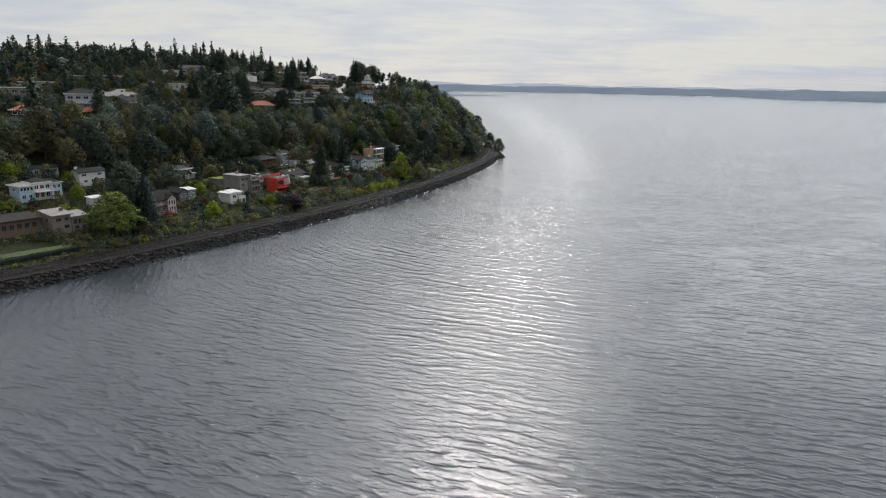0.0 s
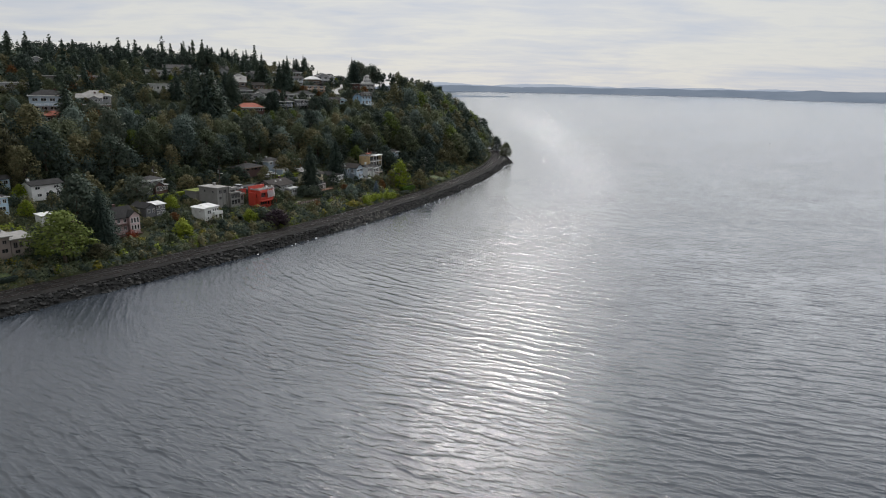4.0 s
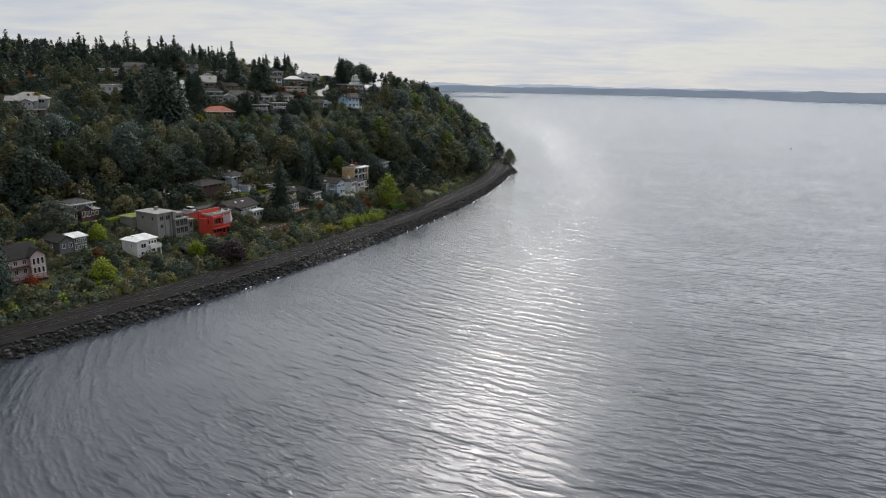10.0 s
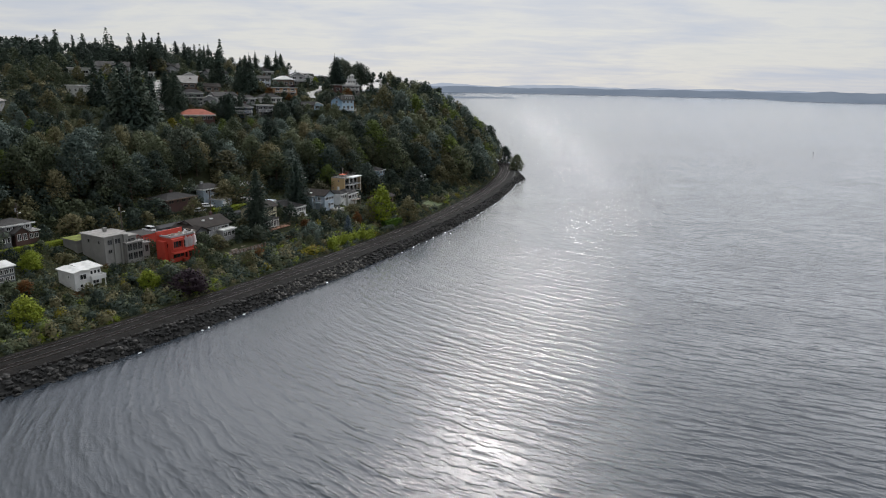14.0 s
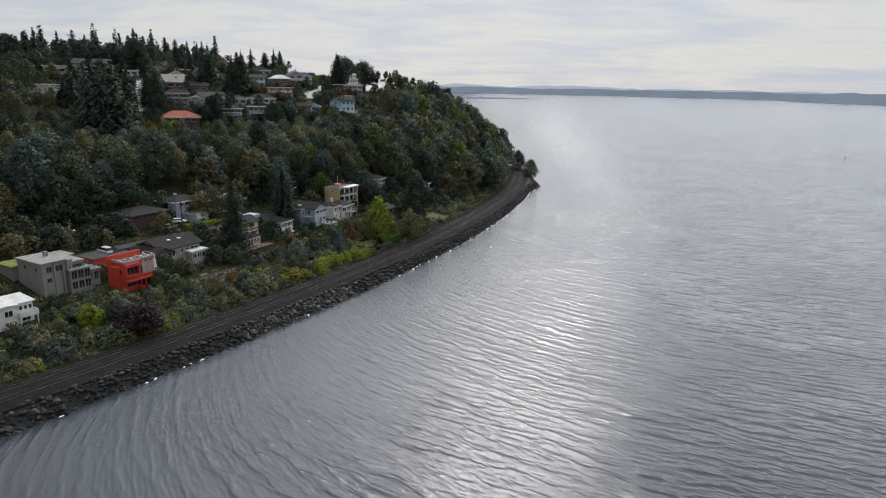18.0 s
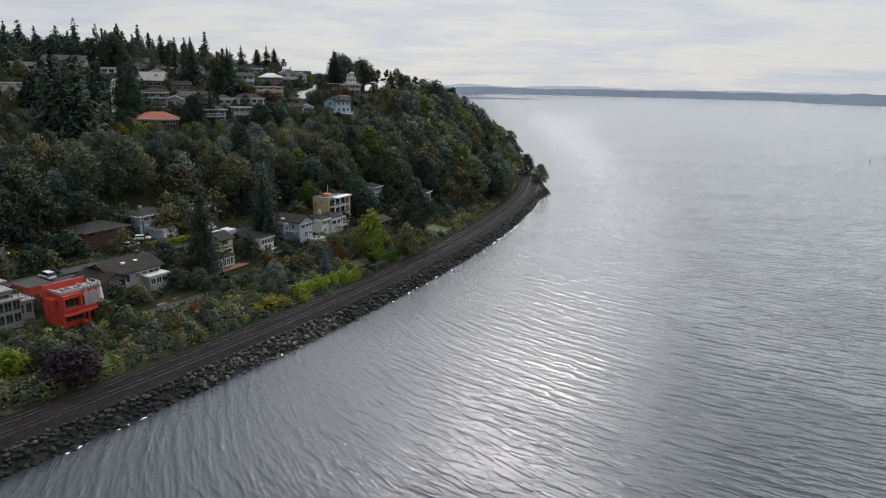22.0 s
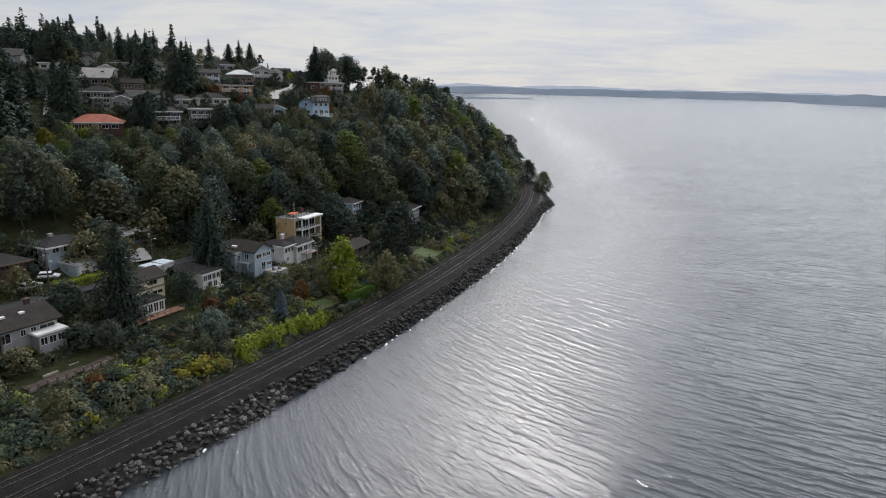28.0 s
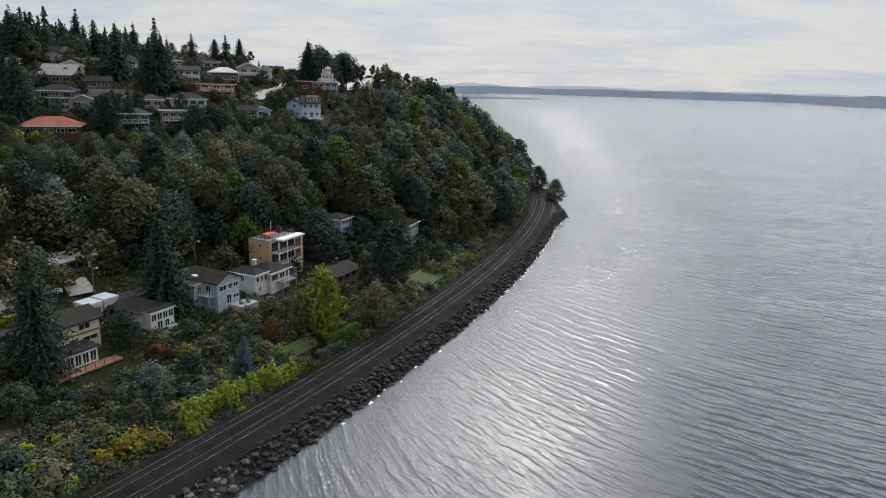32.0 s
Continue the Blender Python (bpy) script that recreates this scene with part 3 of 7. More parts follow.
def roof_mesh(kind, w, dp, h, pitch, over):
    """A roof with eaves, a ridge along x (gable_x), along y (gable_y), hipped, one-sided or flat."""
    bm = bmesh.new()
    x0, x1, y0, y1 = -w / 2 - over, w / 2 + over, -dp / 2 - over, dp / 2 + over
    th = 0.22
    if kind == "flat":
        box(bm, x0, y0, h, x1, y1, h + 0.28)
        return bm, 0.28
    if kind.startswith("gable"):
        rise = pitch * ((dp if kind == "gable_x" else w) / 2 + over)
        e = h - pitch * over
        if kind == "gable_x":
            prof = [(y0, e), (0, e + rise), (y1, e), (y1, e + th), (0, e + rise + th), (y0, e + th)]
            a = [bm.verts.new((x0, p, q)) for p, q in prof]
            b = [bm.verts.new((x1, p, q)) for p, q in prof]
        else:
            prof = [(x0, e), (0, e + rise), (x1, e), (x1, e + th), (0, e + rise + th), (x0, e + th)]
            a = [bm.verts.new((p, y1, q)) for p, q in prof]
            b = [bm.verts.new((p, y0, q)) for p, q in prof]
        for k in range(6):
            bm.faces.new((a[k], b[k], b[(k + 1) % 6], a[(k + 1) % 6]))
        for ring in (a[::-1], b):
            bm.faces.new((ring[0], ring[1], ring[4], ring[5]))
            bm.faces.new((ring[1], ring[2], ring[3], ring[4]))
        bmesh.ops.recalc_face_normals(bm, faces=bm.faces)
        return bm, rise - pitch * over
    if kind == "shed":
        rise = pitch * (dp + 2 * over)
        c = [(x0, y0, h + rise * 0.0), (x1, y0, h), (x1, y1, h + rise), (x0, y1, h + rise)]
        lo = [bm.verts.new(p) for p in c]
        hi = [bm.verts.new((p[0], p[1], p[2] + th)) for p in c]
        for q in ((lo[3], lo[2], lo[1], lo[0]), tuple(hi)):
            bm.faces.new(q)
        for k in range(4):
            bm.faces.new((lo[k], lo[(k + 1) % 4], hi[(k + 1) % 4], hi[k]))
        return bm, rise
    # hip
    rise = pitch * (min(w, dp) / 2 + over)
    e = h - 0.1
    base = [bm.verts.new(p) for p in ((x0, y0, e), (x1, y0, e), (x1, y1, e), (x0, y1, e))]
    lip = [bm.verts.new(p) for p in ((x0, y0, e + th), (x1, y0, e + th), (x1, y1, e + th), (x0, y1, e + th))]
    if w >= dp:
        r = (w - dp) / 2
        top = [bm.verts.new((-r - 0.01, 0, e + th + rise)), bm.verts.new((r + 0.01, 0, e + th + rise))]
        ends = ((lip[0], lip[1], top[1], top[0]), (lip[1], lip[2], top[1]), (lip[2], lip[3], top[0], top[1]), (lip[3], lip[0], top[0]))
    else:
        r = (dp - w) / 2
        top = [bm.verts.new((0, -r - 0.01, e + th + rise)), bm.verts.new((0, r + 0.01, e + th + rise))]
        ends = ((lip[0], lip[1], top[0]), (lip[1], lip[2], top[1], top[0]), (lip[2], lip[3], top[1]), (lip[3], lip[0], top[0], top[1]))
    for q in ends:
        bm.faces.new(q)
    bm.faces.new(base[::-1])
    for k in range(4):
        bm.faces.new((base[k], base[(k + 1) % 4], lip[(k + 1) % 4], lip[k]))
    return bm, rise


def block(root, cx, cy, z0, w, dp, h, roof, wall, tile, trim, pitch=0.45, over=0.45, wins=(), down=3.0, bars=1):
    """One volume of a house: walls, roof and windows. wins: (side, u, z, width, height) from the volume's middle and floor."""
    move = Matrix.Translation((cx, cy, z0))
    bm = bmesh.new()
    box(bm, -w / 2, -dp / 2, -down, w / 2, dp / 2, h)
    if roof.startswith("gable"):
        rise = pitch * (dp if roof == "gable_x" else w) / 2
        for s in (-1, 1):
            if roof == "gable_x":
                tri = [(s * w / 2, -dp / 2, h), (s * w / 2, dp / 2, h), (s * w / 2, 0, h + rise)]
                back = [(s * (w / 2 - 0.2), p[1], p[2]) for p in tri]
            else:
                tri = [(-w / 2, s * dp / 2, h), (w / 2, s * dp / 2, h), (0, s * dp / 2, h + rise)]
                back = [(p[0], s * (dp / 2 - 0.2), p[2]) for p in tri]
            a, b = [bm.verts.new(p) for p in tri], [bm.verts.new(p) for p in back]
            bm.faces.new(a)
            bm.faces.new(b[::-1])
            for k in range(3):
                bm.faces.new((a[k], b[k], b[(k + 1) % 3], a[(k + 1) % 3]))
        bmesh.ops.recalc_face_normals(bm, faces=bm.faces)
    if roof == "shed":
        rise = pitch * (dp + 2 * over)
        for s in (-1, 1):
            tri = [(s * (w / 2 - 0.05), -dp / 2, h), (s * (w / 2 - 0.05), dp / 2, h), (s * (w / 2 - 0.05), dp / 2, h + rise * 0.93)]
            a, b = [bm.verts.new(p) for p in tri], [bm.verts.new((p[0] - s * 0.2, p[1], p[2])) for p in tri]
            bm.faces.new(a)
            bm.faces.new(b)
            for k in range(3):
                bm.faces.new((a[k], b[k], b[(k + 1) % 3], a[(k + 1) % 3]))
        box(bm, -w / 2, dp / 2 - 0.2, h, w / 2, dp / 2, h + rise * 0.93)
        bmesh.ops.recalc_face_normals(bm, faces=bm.faces)
    part("wall", bm, WALLS[wall], root).matrix_basis = move
    bm, rise = roof_mesh(roof, w, dp, h, pitch, over)
    part("roof", bm, ROOFS[tile], root).matrix_basis = move
    # eaves board
    if roof in ("flat", "hip"):
        o = over + 0.03
        part("fascia", boxes((-w / 2 - o, -dp / 2 - o, h - 0.02 - (0.1 if roof == "hip" else 0), w / 2 + o, -dp / 2 - o + 0.06, h + 0.2), (-w / 2 - o, -dp / 2 - o + 0.06, h - 0.02 - (0.1 if roof == "hip" else 0), -w / 2 - o + 0.06, dp / 2 + o, h + 0.2)), trim, root).matrix_basis = move
    for side, u, z, ww, hh in wins:
        unit = wall_window(root, side, w, dp, u, z, ww, hh, trim, bars if ww > 1.0 else (1 if ww > 0.8 else 0))
        unit.matrix_basis = move @ unit.matrix_basis
    return move


def rows_of(side, length, n, z, ww, hh, shift=0.0):
    """n windows spaced evenly along a wall."""
    step = length / n
    return [(side, -length / 2 + step * (k + 0.5) + shift, z, ww, hh) for k in range(n)]


KEEP_OUT, PLOTS, LOW_ONLY = [], [], []
FRONTS = []


def site(name, x, y, w, dp, label, category="house", group="", turn=None, z=None):
    """An Empty for a house whose near seaward corner stands at x, y; local x runs along the shore, y inland."""
    a = tangent(y) if turn is None else turn
    m = pose(x, y, 0, 0, 0, a)
    mid = m @ Vector((w / 2, dp / 2, 0))
    h = z
    if h is None:
        h = ground(mid.x, mid.y)
        if category == "house" and mid.y > 0 and h > 24:
            edge = m @ Vector((w / 2, 0, 0))
            h = ground(edge.x, edge.y) + 0.5
            FRONTS.append((m, w))
    PLOTS.append((mid.x, mid.y, math.cos(radians(a)), math.sin(radians(a)), w / 2 + 0.5, dp / 2 + 0.5))
    return thing(name, pose(mid.x, mid.y, h, 0, 0, a), label, category, group)


def chimney(root, x, y, z, h=1.5, mat=None):
    return part("chimney", boxes((x - 0.4, y - 0.3, z, x + 0.4, y + 0.3, z + h), (x - 0.48, y - 0.38, z + h, x + 0.48, y + 0.38, z + h + 0.12)), mat or WALLS["brick"], root)


def railing(parent, pts, z, mat, h=1.0, gap=1.4):
    """Posts and two rails along a line of points."""
    bm = bmesh.new()
    for (ax, ay), (bx, by) in zip(pts, pts[1:]):
        n = max(1, round(math.hypot(bx - ax, by - ay) / gap))
        for k in range(n + 1):
            px, py = ax + (bx - ax) * k / n, ay + (by - ay) * k / n
            box(bm, px - 0.04, py - 0.04, z, px + 0.04, py + 0.04, z + h)
        for zz in (z + h * 0.5, z + h):
            rod(bm, (ax, ay, zz), (bx, by, zz), 0.04, n=4)
    return part("railing", bm, mat, parent)


def deck(parent, x0, y0, x1, y1, z, mat=None, leg=3.0, rail=None):
    part("deck", boxes((x0, y0, z - 0.2, x1, y1, z)), mat or WOOD, parent)
    bm = bmesh.new()
    n = max(2, round((x1 - x0) / 2.5))
    for k in range(n):
        px = x0 + 0.15 + (x1 - x0 - 0.3) * k / (n - 1)
        box(bm, px - 0.08, y0 + 0.1, z - leg, px + 0.08, y0 + 0.26, z - 0.2)
    part("deck_post", bm, WOOD, parent)
    m = parent.matrix_basis
    mid, c = m @ Vector(((x0 + x1) / 2, (y0 + y1) / 2 - 1.0, 0)), m.to_3x3() @ Vector((1, 0, 0))
    PLOTS.append((mid.x, mid.y, c.x, c.y, (x1 - x0) / 2 + 0.5, (y1 - y0) / 2 + 1.8))
    if rail:
        railing(parent, [(x0, y1), (x0, y0), (x1, y0), (x1, y1)], z, rail)


def simple_house(name, x, y, w, dp, h, roof, wall, tile, label, floors=2, nf=3, ns=2, trim=None, pitch=0.45, over=0.5, turn=None, z=None, ww=1.3, group="", stack=False, hh=1.2):
    root = site(name, x, y, w, dp, label, "house", group, turn, z)
    wins = []
    fl = h / floors
    for f_ in range(floors):
        zc = fl * (f_ + 0.55)
        if nf:
            wins += rows_of("front", w * 0.92, nf, zc, ww, hh)
        if ns:
            wins += rows_of("near", dp * 0.9, ns, zc, ww * 0.85, hh)
    block(root, 0, 0, 0, w, dp, h, roof, wall, tile, trim or WHITE, pitch, over, wins)
    if stack:
        chimney(root, w * 0.2, dp * 0.12, h + (0.2 if roof == "flat" else pitch * dp * 0.3))
    return root

# ---- houses on the shore bench ----
DARKTRIM = painted("dark_bronze_trim", (0.05, 0.048, 0.045), 0.5)


def sheet_build(t):
    crease = t.noise(t.mapping(place(t), (3, 3, 0.8)), 2.0, 4.0, 0.6)
    body = principled(t, t.ramp(crease, (0.3, (0.60, 0.62, 0.65)), (0.7, (0.88, 0.89, 0.90))), 0.35, 0.0, bumped(t, crease, 0.8, 0.15))
    back = t.n("ShaderNodeBsdfTranslucent")
    back.inputs["Color"].default_value = (0.86, 0.88, 0.90, 1)
    half = t.n("ShaderNodeMixShader")
    half.inputs[0].default_value = 0.5
    t.link(body, half.inputs[1])
    t.link(back.outputs[0], half.inputs[2])
    body = half.outputs[0]
    clear = t.n("ShaderNodeBsdfTransparent")
    m = t.n("ShaderNodeMixShader")
    m.inputs[0].default_value = 0.38
    t.link(body, m.inputs[1])
    t.link(clear.outputs[0], m.inputs[2])
    return m.outputs[0]


PLASTIC = material("translucent_plastic_sheet", sheet_build)


def drape(parent, x0, y0, x1, y1, z0, z1, mat, label):
    """A hanging, folded sheet round two sides of a corner."""
    verts, faces = [], []
    line = [(x0 + (x1 - x0) * k / 14, y0) for k in range(15)] + [(x1, y0 + (y1 - y0) * k / 8) for k in range(1, 9)]
    rows_ = 9
    for j in range(rows_):
        q = j / (rows_ - 1)
        for k, (px, py) in enumerate(line):
            fold = 0.34 * noise.noise((k * 0.55, j * 0.28, 1.7)) * (0.35 + q) + 0.10 * math.sin(k * 2.3 + j * 0.7) * q
            peak = 0.55 * max(0.0, math.sin(k * 0.62 + 0.4)) - 0.35
            inward = 0.9 * (1 - q) ** 2
            verts.append((px + (fold - inward if k > 14 else 0.0), py - (fold - inward if k <= 14 else 0.0), z1 - (z1 - z0) * q + peak * (1 - q) + 0.3 * noise.noise((k * 0.5, 4.0, j * 0.3))))
    n = len(line)
    for j in range(rows_ - 1):
        for k in range(n - 1):
            faces.append((j * n + k, j * n + k + 1, (j + 1) * n + k + 1, (j + 1) * n + k))
    return hang("plastic_sheet", mesh_from("plastic_sheet", verts, faces, mat, True), None, parent, label)


def red_house():
    w, dp = 7.4, 4.0
    r = site("house", -66.7, 224.3, w, dp, "bright red sheathed house under construction with plastic sheeting", z=ground(-66.7, 224.3) - 0.8)
    dark = DARKTRIM
    block(r, 0, 0, 0, w, dp, 6.9, "flat", "red", "gravel", WALLS["red"], over=0.05, wins=[("front", -1.85, 5.3, 3.0, 1.7), ("front", 1.75, 5.2, 3.2, 2.0), ("front", -1.6, 2.5, 3.4, 1.4), ("front", 1.9, 2.3, 3.0, 1.9), ("front", 2.0, 0.2, 2.8, 1.5), ("near", -0.6, 5.1, 0.8, 1.3), ("far", 0, 5.0, 2.4, 1.9), ("far", 0, 2.2, 2.4, 1.8)], bars=2)
    part("bay", boxes((-w / 2, -dp / 2 - 0.75, 4.15, -0.35, -dp / 2, 4.4), (-w / 2, -dp / 2 - 0.75, 6.25, -0.35, -dp / 2, 6.9), (-w / 2, -dp / 2 - 0.75, 4.4, -w / 2 + 0.25, -dp / 2, 6.25), (-0.6, -dp / 2 - 0.75, 4.4, -0.35, -dp / 2, 6.25)), WALLS["red"], r, "red framed bay round a wide window")
    for k in range(6):
        part("stud", boxes((0.5 + 0.66 * k, -dp / 2 - 0.3, 6.9, 0.6 + 0.66 * k, -dp / 2 - 0.2, 7.9)), WOOD, r)
    part("plate", boxes((0.4, -dp / 2 - 0.32, 7.9, w / 2 + 0.3, -dp / 2 - 0.18, 8.0), (w / 2 + 0.16, -dp / 2 - 0.18, 7.9, w / 2 + 0.3, dp / 2 - 0.6, 8.0)), WOOD, r)
    part("screen_wall", boxes((-w / 2 - 0.9, dp / 2, -2, w / 2 - 0.4, dp / 2 + 0.35, 8.4)), WALLS["red"], r, "tall red screen wall at the back")
    part("side_wall", boxes((-w / 2 - 0.9, dp / 2 - 2.6, -2, -w / 2, dp / 2, 6.2)), WALLS["red"], r)
    part("parapet", boxes((-w / 2, -dp / 2 - 0.05, 7.18, w / 2, -dp / 2 + 0.15, 7.6), (-w / 2 - 0.05, -dp / 2 + 0.15, 7.18, -w / 2 + 0.15, dp / 2, 7.6), (w / 2 - 0.15, -dp / 2 + 0.15, 7.18, w / 2 + 0.05, dp / 2, 7.5)), WALLS["palegrey"], r, "pale unfinished parapet")
    part("balcony", boxes((-w / 2 - 0.1, -dp / 2 - 1.3, 3.15, w / 2 + 0.3, -dp / 2, 3.45)), WALLS["red"], r)
    part("post", boxes((w / 2 + 0.05, -dp / 2 - 1.2, -3, w / 2 + 0.25, -dp / 2 - 1.0, 3.15)), WALLS["red"], r)
    part("post", boxes((0.4, -dp / 2 - 1.2, -3, 0.7, -dp / 2 - 0.9, 3.15)), WALLS["red"], r)
    part("lower_wall", boxes((-0.6, -dp / 2 - 1.5, -3, 0.2, -dp / 2 - 0.2, 1.6)), WALLS["red"], r)
    for k in range(7):
        px = -w / 2 + 0.5 + k * 0.8
        part("timber_stack", boxes((px, -dp / 2 + 1.0 + 0.4 * (k % 3), 7.2, px + 0.45, -dp / 2 + 2.2 + 0.4 * (k % 2), 7.4 + 0.18 * (k % 3))), WOOD, r, "stacked timber on the roof")
    drape(r, 0.4, -dp / 2 - 0.45, w / 2 + 0.4, dp / 2 - 0.8, 4.1, 8.0, PLASTIC, "crumpled translucent white plastic sheeting")
    g = site("garage", -76.4, 229.8, 4.6, 5.6, "low red garage with a grey flat roof", "garage")
    block(g, 0, 0, 0, 4.6, 5.6, 2.6, "flat", "red", "grey", WALLS["red"], over=0.15, wins=[("far", 0, 1.2, 2.4, 1.9)])


red_house()


def grey_house():
    w, dp = 10.4, 9.0
    r = site("house", -78.6, 215.2, w, dp, "grey stucco modern house with flat roofs and terraces")
    g = WALLS["grey"]
    block(r, -2.7, 0, 0, 5.0, 9.0, 6.1, "flat", "grey", "gravel", g, over=0.25, wins=[("front", -1.1, 4.8, 1.2, 1.3), ("front", 0.9, 4.8, 1.6, 1.3), ("front", -1.2, 2.6, 1.0, 1.0), ("near", -2.5, 4.8, 0.7, 0.9), ("near", 1.5, 4.8, 0.8, 1.0)])
    block(r, 1.6, -0.4, 0, 3.6, 8.2, 5.3, "flat", "grey", "gravel", g, over=0.2, wins=[("front", 0.2, 4.2, 2.2, 1.4)])
    block(r, 1.9, -4.9, 0, 4.4, 1.6, 3.9, "flat", "grey", "gravel", g, over=0.3, wins=rows_of("front", 4.2, 3, 2.9, 1.25, 1.8) + rows_of("front", 4.2, 3, 0.7, 1.2, 1.7) + [("far", 0, 2.8, 1.0, 1.5)])
    block(r, 5.0, -2.6, 0, 3.0, 4.6, 2.9, "flat", "grey", "gravel", g, over=0.3, wins=rows_of("front", 2.8, 2, 1.6, 1.0, 1.8))
    part("stair_tower", boxes((-0.35, -5.0, -3, 0.75, -3.9, 6.0), (-0.5, -5.15, 6.0, 0.9, -3.75, 6.2)), g, r)
    part("pilaster", boxes((-1.2, -4.9, -3, -0.8, -4.5, 4.6)), g, r)
    part("pilaster", boxes((-2.9, -4.75, -3, -2.6, -4.5, 5.9)), g, r)
    railing(r, [(-0.2, -5.6), (3.9, -5.6), (4.1, -4.2)], 4.2, DARKTRIM, 0.9, 1.0)
    railing(r, [(3.6, -4.8), (6.4, -4.8), (6.4, -0.6)], 3.2, DARKTRIM, 0.9, 1.0)
    chimney(r, -1.2, 1.0, 6.2, 1.0, g)
    s = site("garage", -87.5, 219.2, 5.5, 5.5, "low flat-roofed wing with mossy roof behind the grey house", "garage")
    block(s, 0, 0, 0, 5.5, 5.5, 2.6, "flat", "grey", "moss", g, over=0.3, wins=[("front", 0, 1.5, 1.2, 0.9)])
    s = site("garage", -84.0, 226.3, 5.2, 5.0, "low flat-roofed carport with gravel roof", "garage")
    block(s, 0, 0, 0, 5.2, 5.0, 2.6, "flat", "grey", "gravel", g, over=0.3)


grey_house()


def white_house():
    w, dp = 7.0, 5.8
    r = site("house", -78.3, 200.4, w, dp, "small white two-storey house with a low white roof and balcony")
    block(r, -1.6, 0, 0, 3.4, 6.2, 3.5, "gable_y", "white", "membrane", WHITE, 0.16, 0.35, [("front", 0.2, 2.3, 1.5, 1.2), ("front", -0.3, 0.4, 0.8, 0.8), ("near", -1.0, 2.4, 0.6, 0.8)])
    block(r, 1.7, 0.5, 0, 3.6, 4.8, 3.4, "shed", "white", "membrane", WHITE, 0.08, 0.4, rows_of("front", 3.4, 4, 2.5, 0.7, 0.9) + [("far", 0, 2.3, 1.0, 1.0), ("front", 0.4, 0.5, 1.6, 1.3)])
    part("balcony", boxes((0.1, -3.9, 1.2, 3.5, -1.9, 1.35), (0.1, -3.9, 1.35, 3.5, -3.8, 2.2), (0.1, -3.8, 1.35, 0.2, -1.9, 2.2), (3.4, -3.8, 1.35, 3.5, -1.9, 2.2)), WALLS["white"], r)
    part("balcony_post", boxes((0.2, -3.8, -3, 0.35, -3.65, 1.2)), WHITE, r)
    part("balcony_post", boxes((3.2, -3.8, -3, 3.35, -3.65, 1.2)), WHITE, r)


white_house()


def ranch_house():
    w, dp = 13.8, 8.2
    r = site("house", -66.6, 237.2, w, dp, "long grey house with a broad brown shingle roof")
    block(r, 1.2, 0, 0, 11.4, 8.2, 3.6, "gable_x", "palegrey", "brown", WHITE, 0.42, 0.7, [("front", -2.6, 2.2, 1.8, 1.7), ("front", 0.2, 2.4, 0.9, 1.1), ("front", 1.8, 2.4, 1.0, 1.1), ("front", 4.0, 2.3, 2.6, 1.2)])
    block(r, -4.6, -1.0, 0, 4.6, 8.6, 3.0, "gable_y", "slate", "brown", WALLS["brown"], 0.55, 0.7, rows_of("front", 4.2, 3, 1.6, 1.2, 2.2) + [("near", 0, 1.6, 1.4, 1.2)])
    block(r, 4.6, -5.2, -0.6, 4.4, 2.4, 2.6, "flat", "palegrey", "membrane", WHITE, 0.1, 0.35, rows_of("front", 4.2, 3, 1.5, 1.2, 1.3))
    for px in (-0.6, 2.4):
        part("skylight", boxes((px, -1.9, 4.75, px + 0.8, -1.3, 5.05)), WHITE, r)
    chimney(r, 5.2, 1.0, 4.7, 1.4)
    return r


ranch_house()


def brick_house():
    r = site("house", -81.5, 258.2, 10.5, 7.5, "dark red-brown brick house under a brown hip roof")
    block(r, 0, 0, -0.3, 10.5, 7.5, 2.4, "hip", "brick", "dark", WALLS["brown"], 0.3, 0.9, [("front", -3.6, 1.8, 1.8, 1.2), ("front", -1.0, 1.8, 1.0, 1.2), ("front", 1.2, 1.8, 1.6, 1.2), ("front", 3.8, 1.8, 1.6, 1.2), ("near", 0, 1.8, 1.4, 1.2)])
    chimney(r, 0.5, 0.8, 2.7, 1.4)
    r = site("house", -75.5, 272.0, 9.5, 7.0, "grey house with a white garage door")
    block(r, 0, 0, -0.2, 9.5, 7.0, 2.4, "hip", "bluegrey", "dark", WHITE, 0.3, 0.7, [("front", -3.0, 1.7, 1.4, 1.1), ("front", -0.6, 1.7, 1.6, 1.3), ("front", 2.8, 1.7, 1.8, 1.3), ("near", 0, 1.7, 1.2, 1.1)])
    chimney(r, -1.2, 0.5, 2.8, 1.2, WALLS["palegrey"])
    g = site("garage", -69.6, 271.4, 4.6, 5.0, "small grey garage with a white roller door", "garage")
    block(g, 0, 0, 0, 4.6, 5.0, 2.6, "flat", "bluegrey", "gravel", WHITE, over=0.25)
    part("garage_door", boxes(*[(-1.8, -2.56, 0.05 + 0.46 * k, 1.8, -2.49, 0.47 + 0.46 * k) for k in range(5)]), WHITE, g, "white panelled garage door")


brick_house()


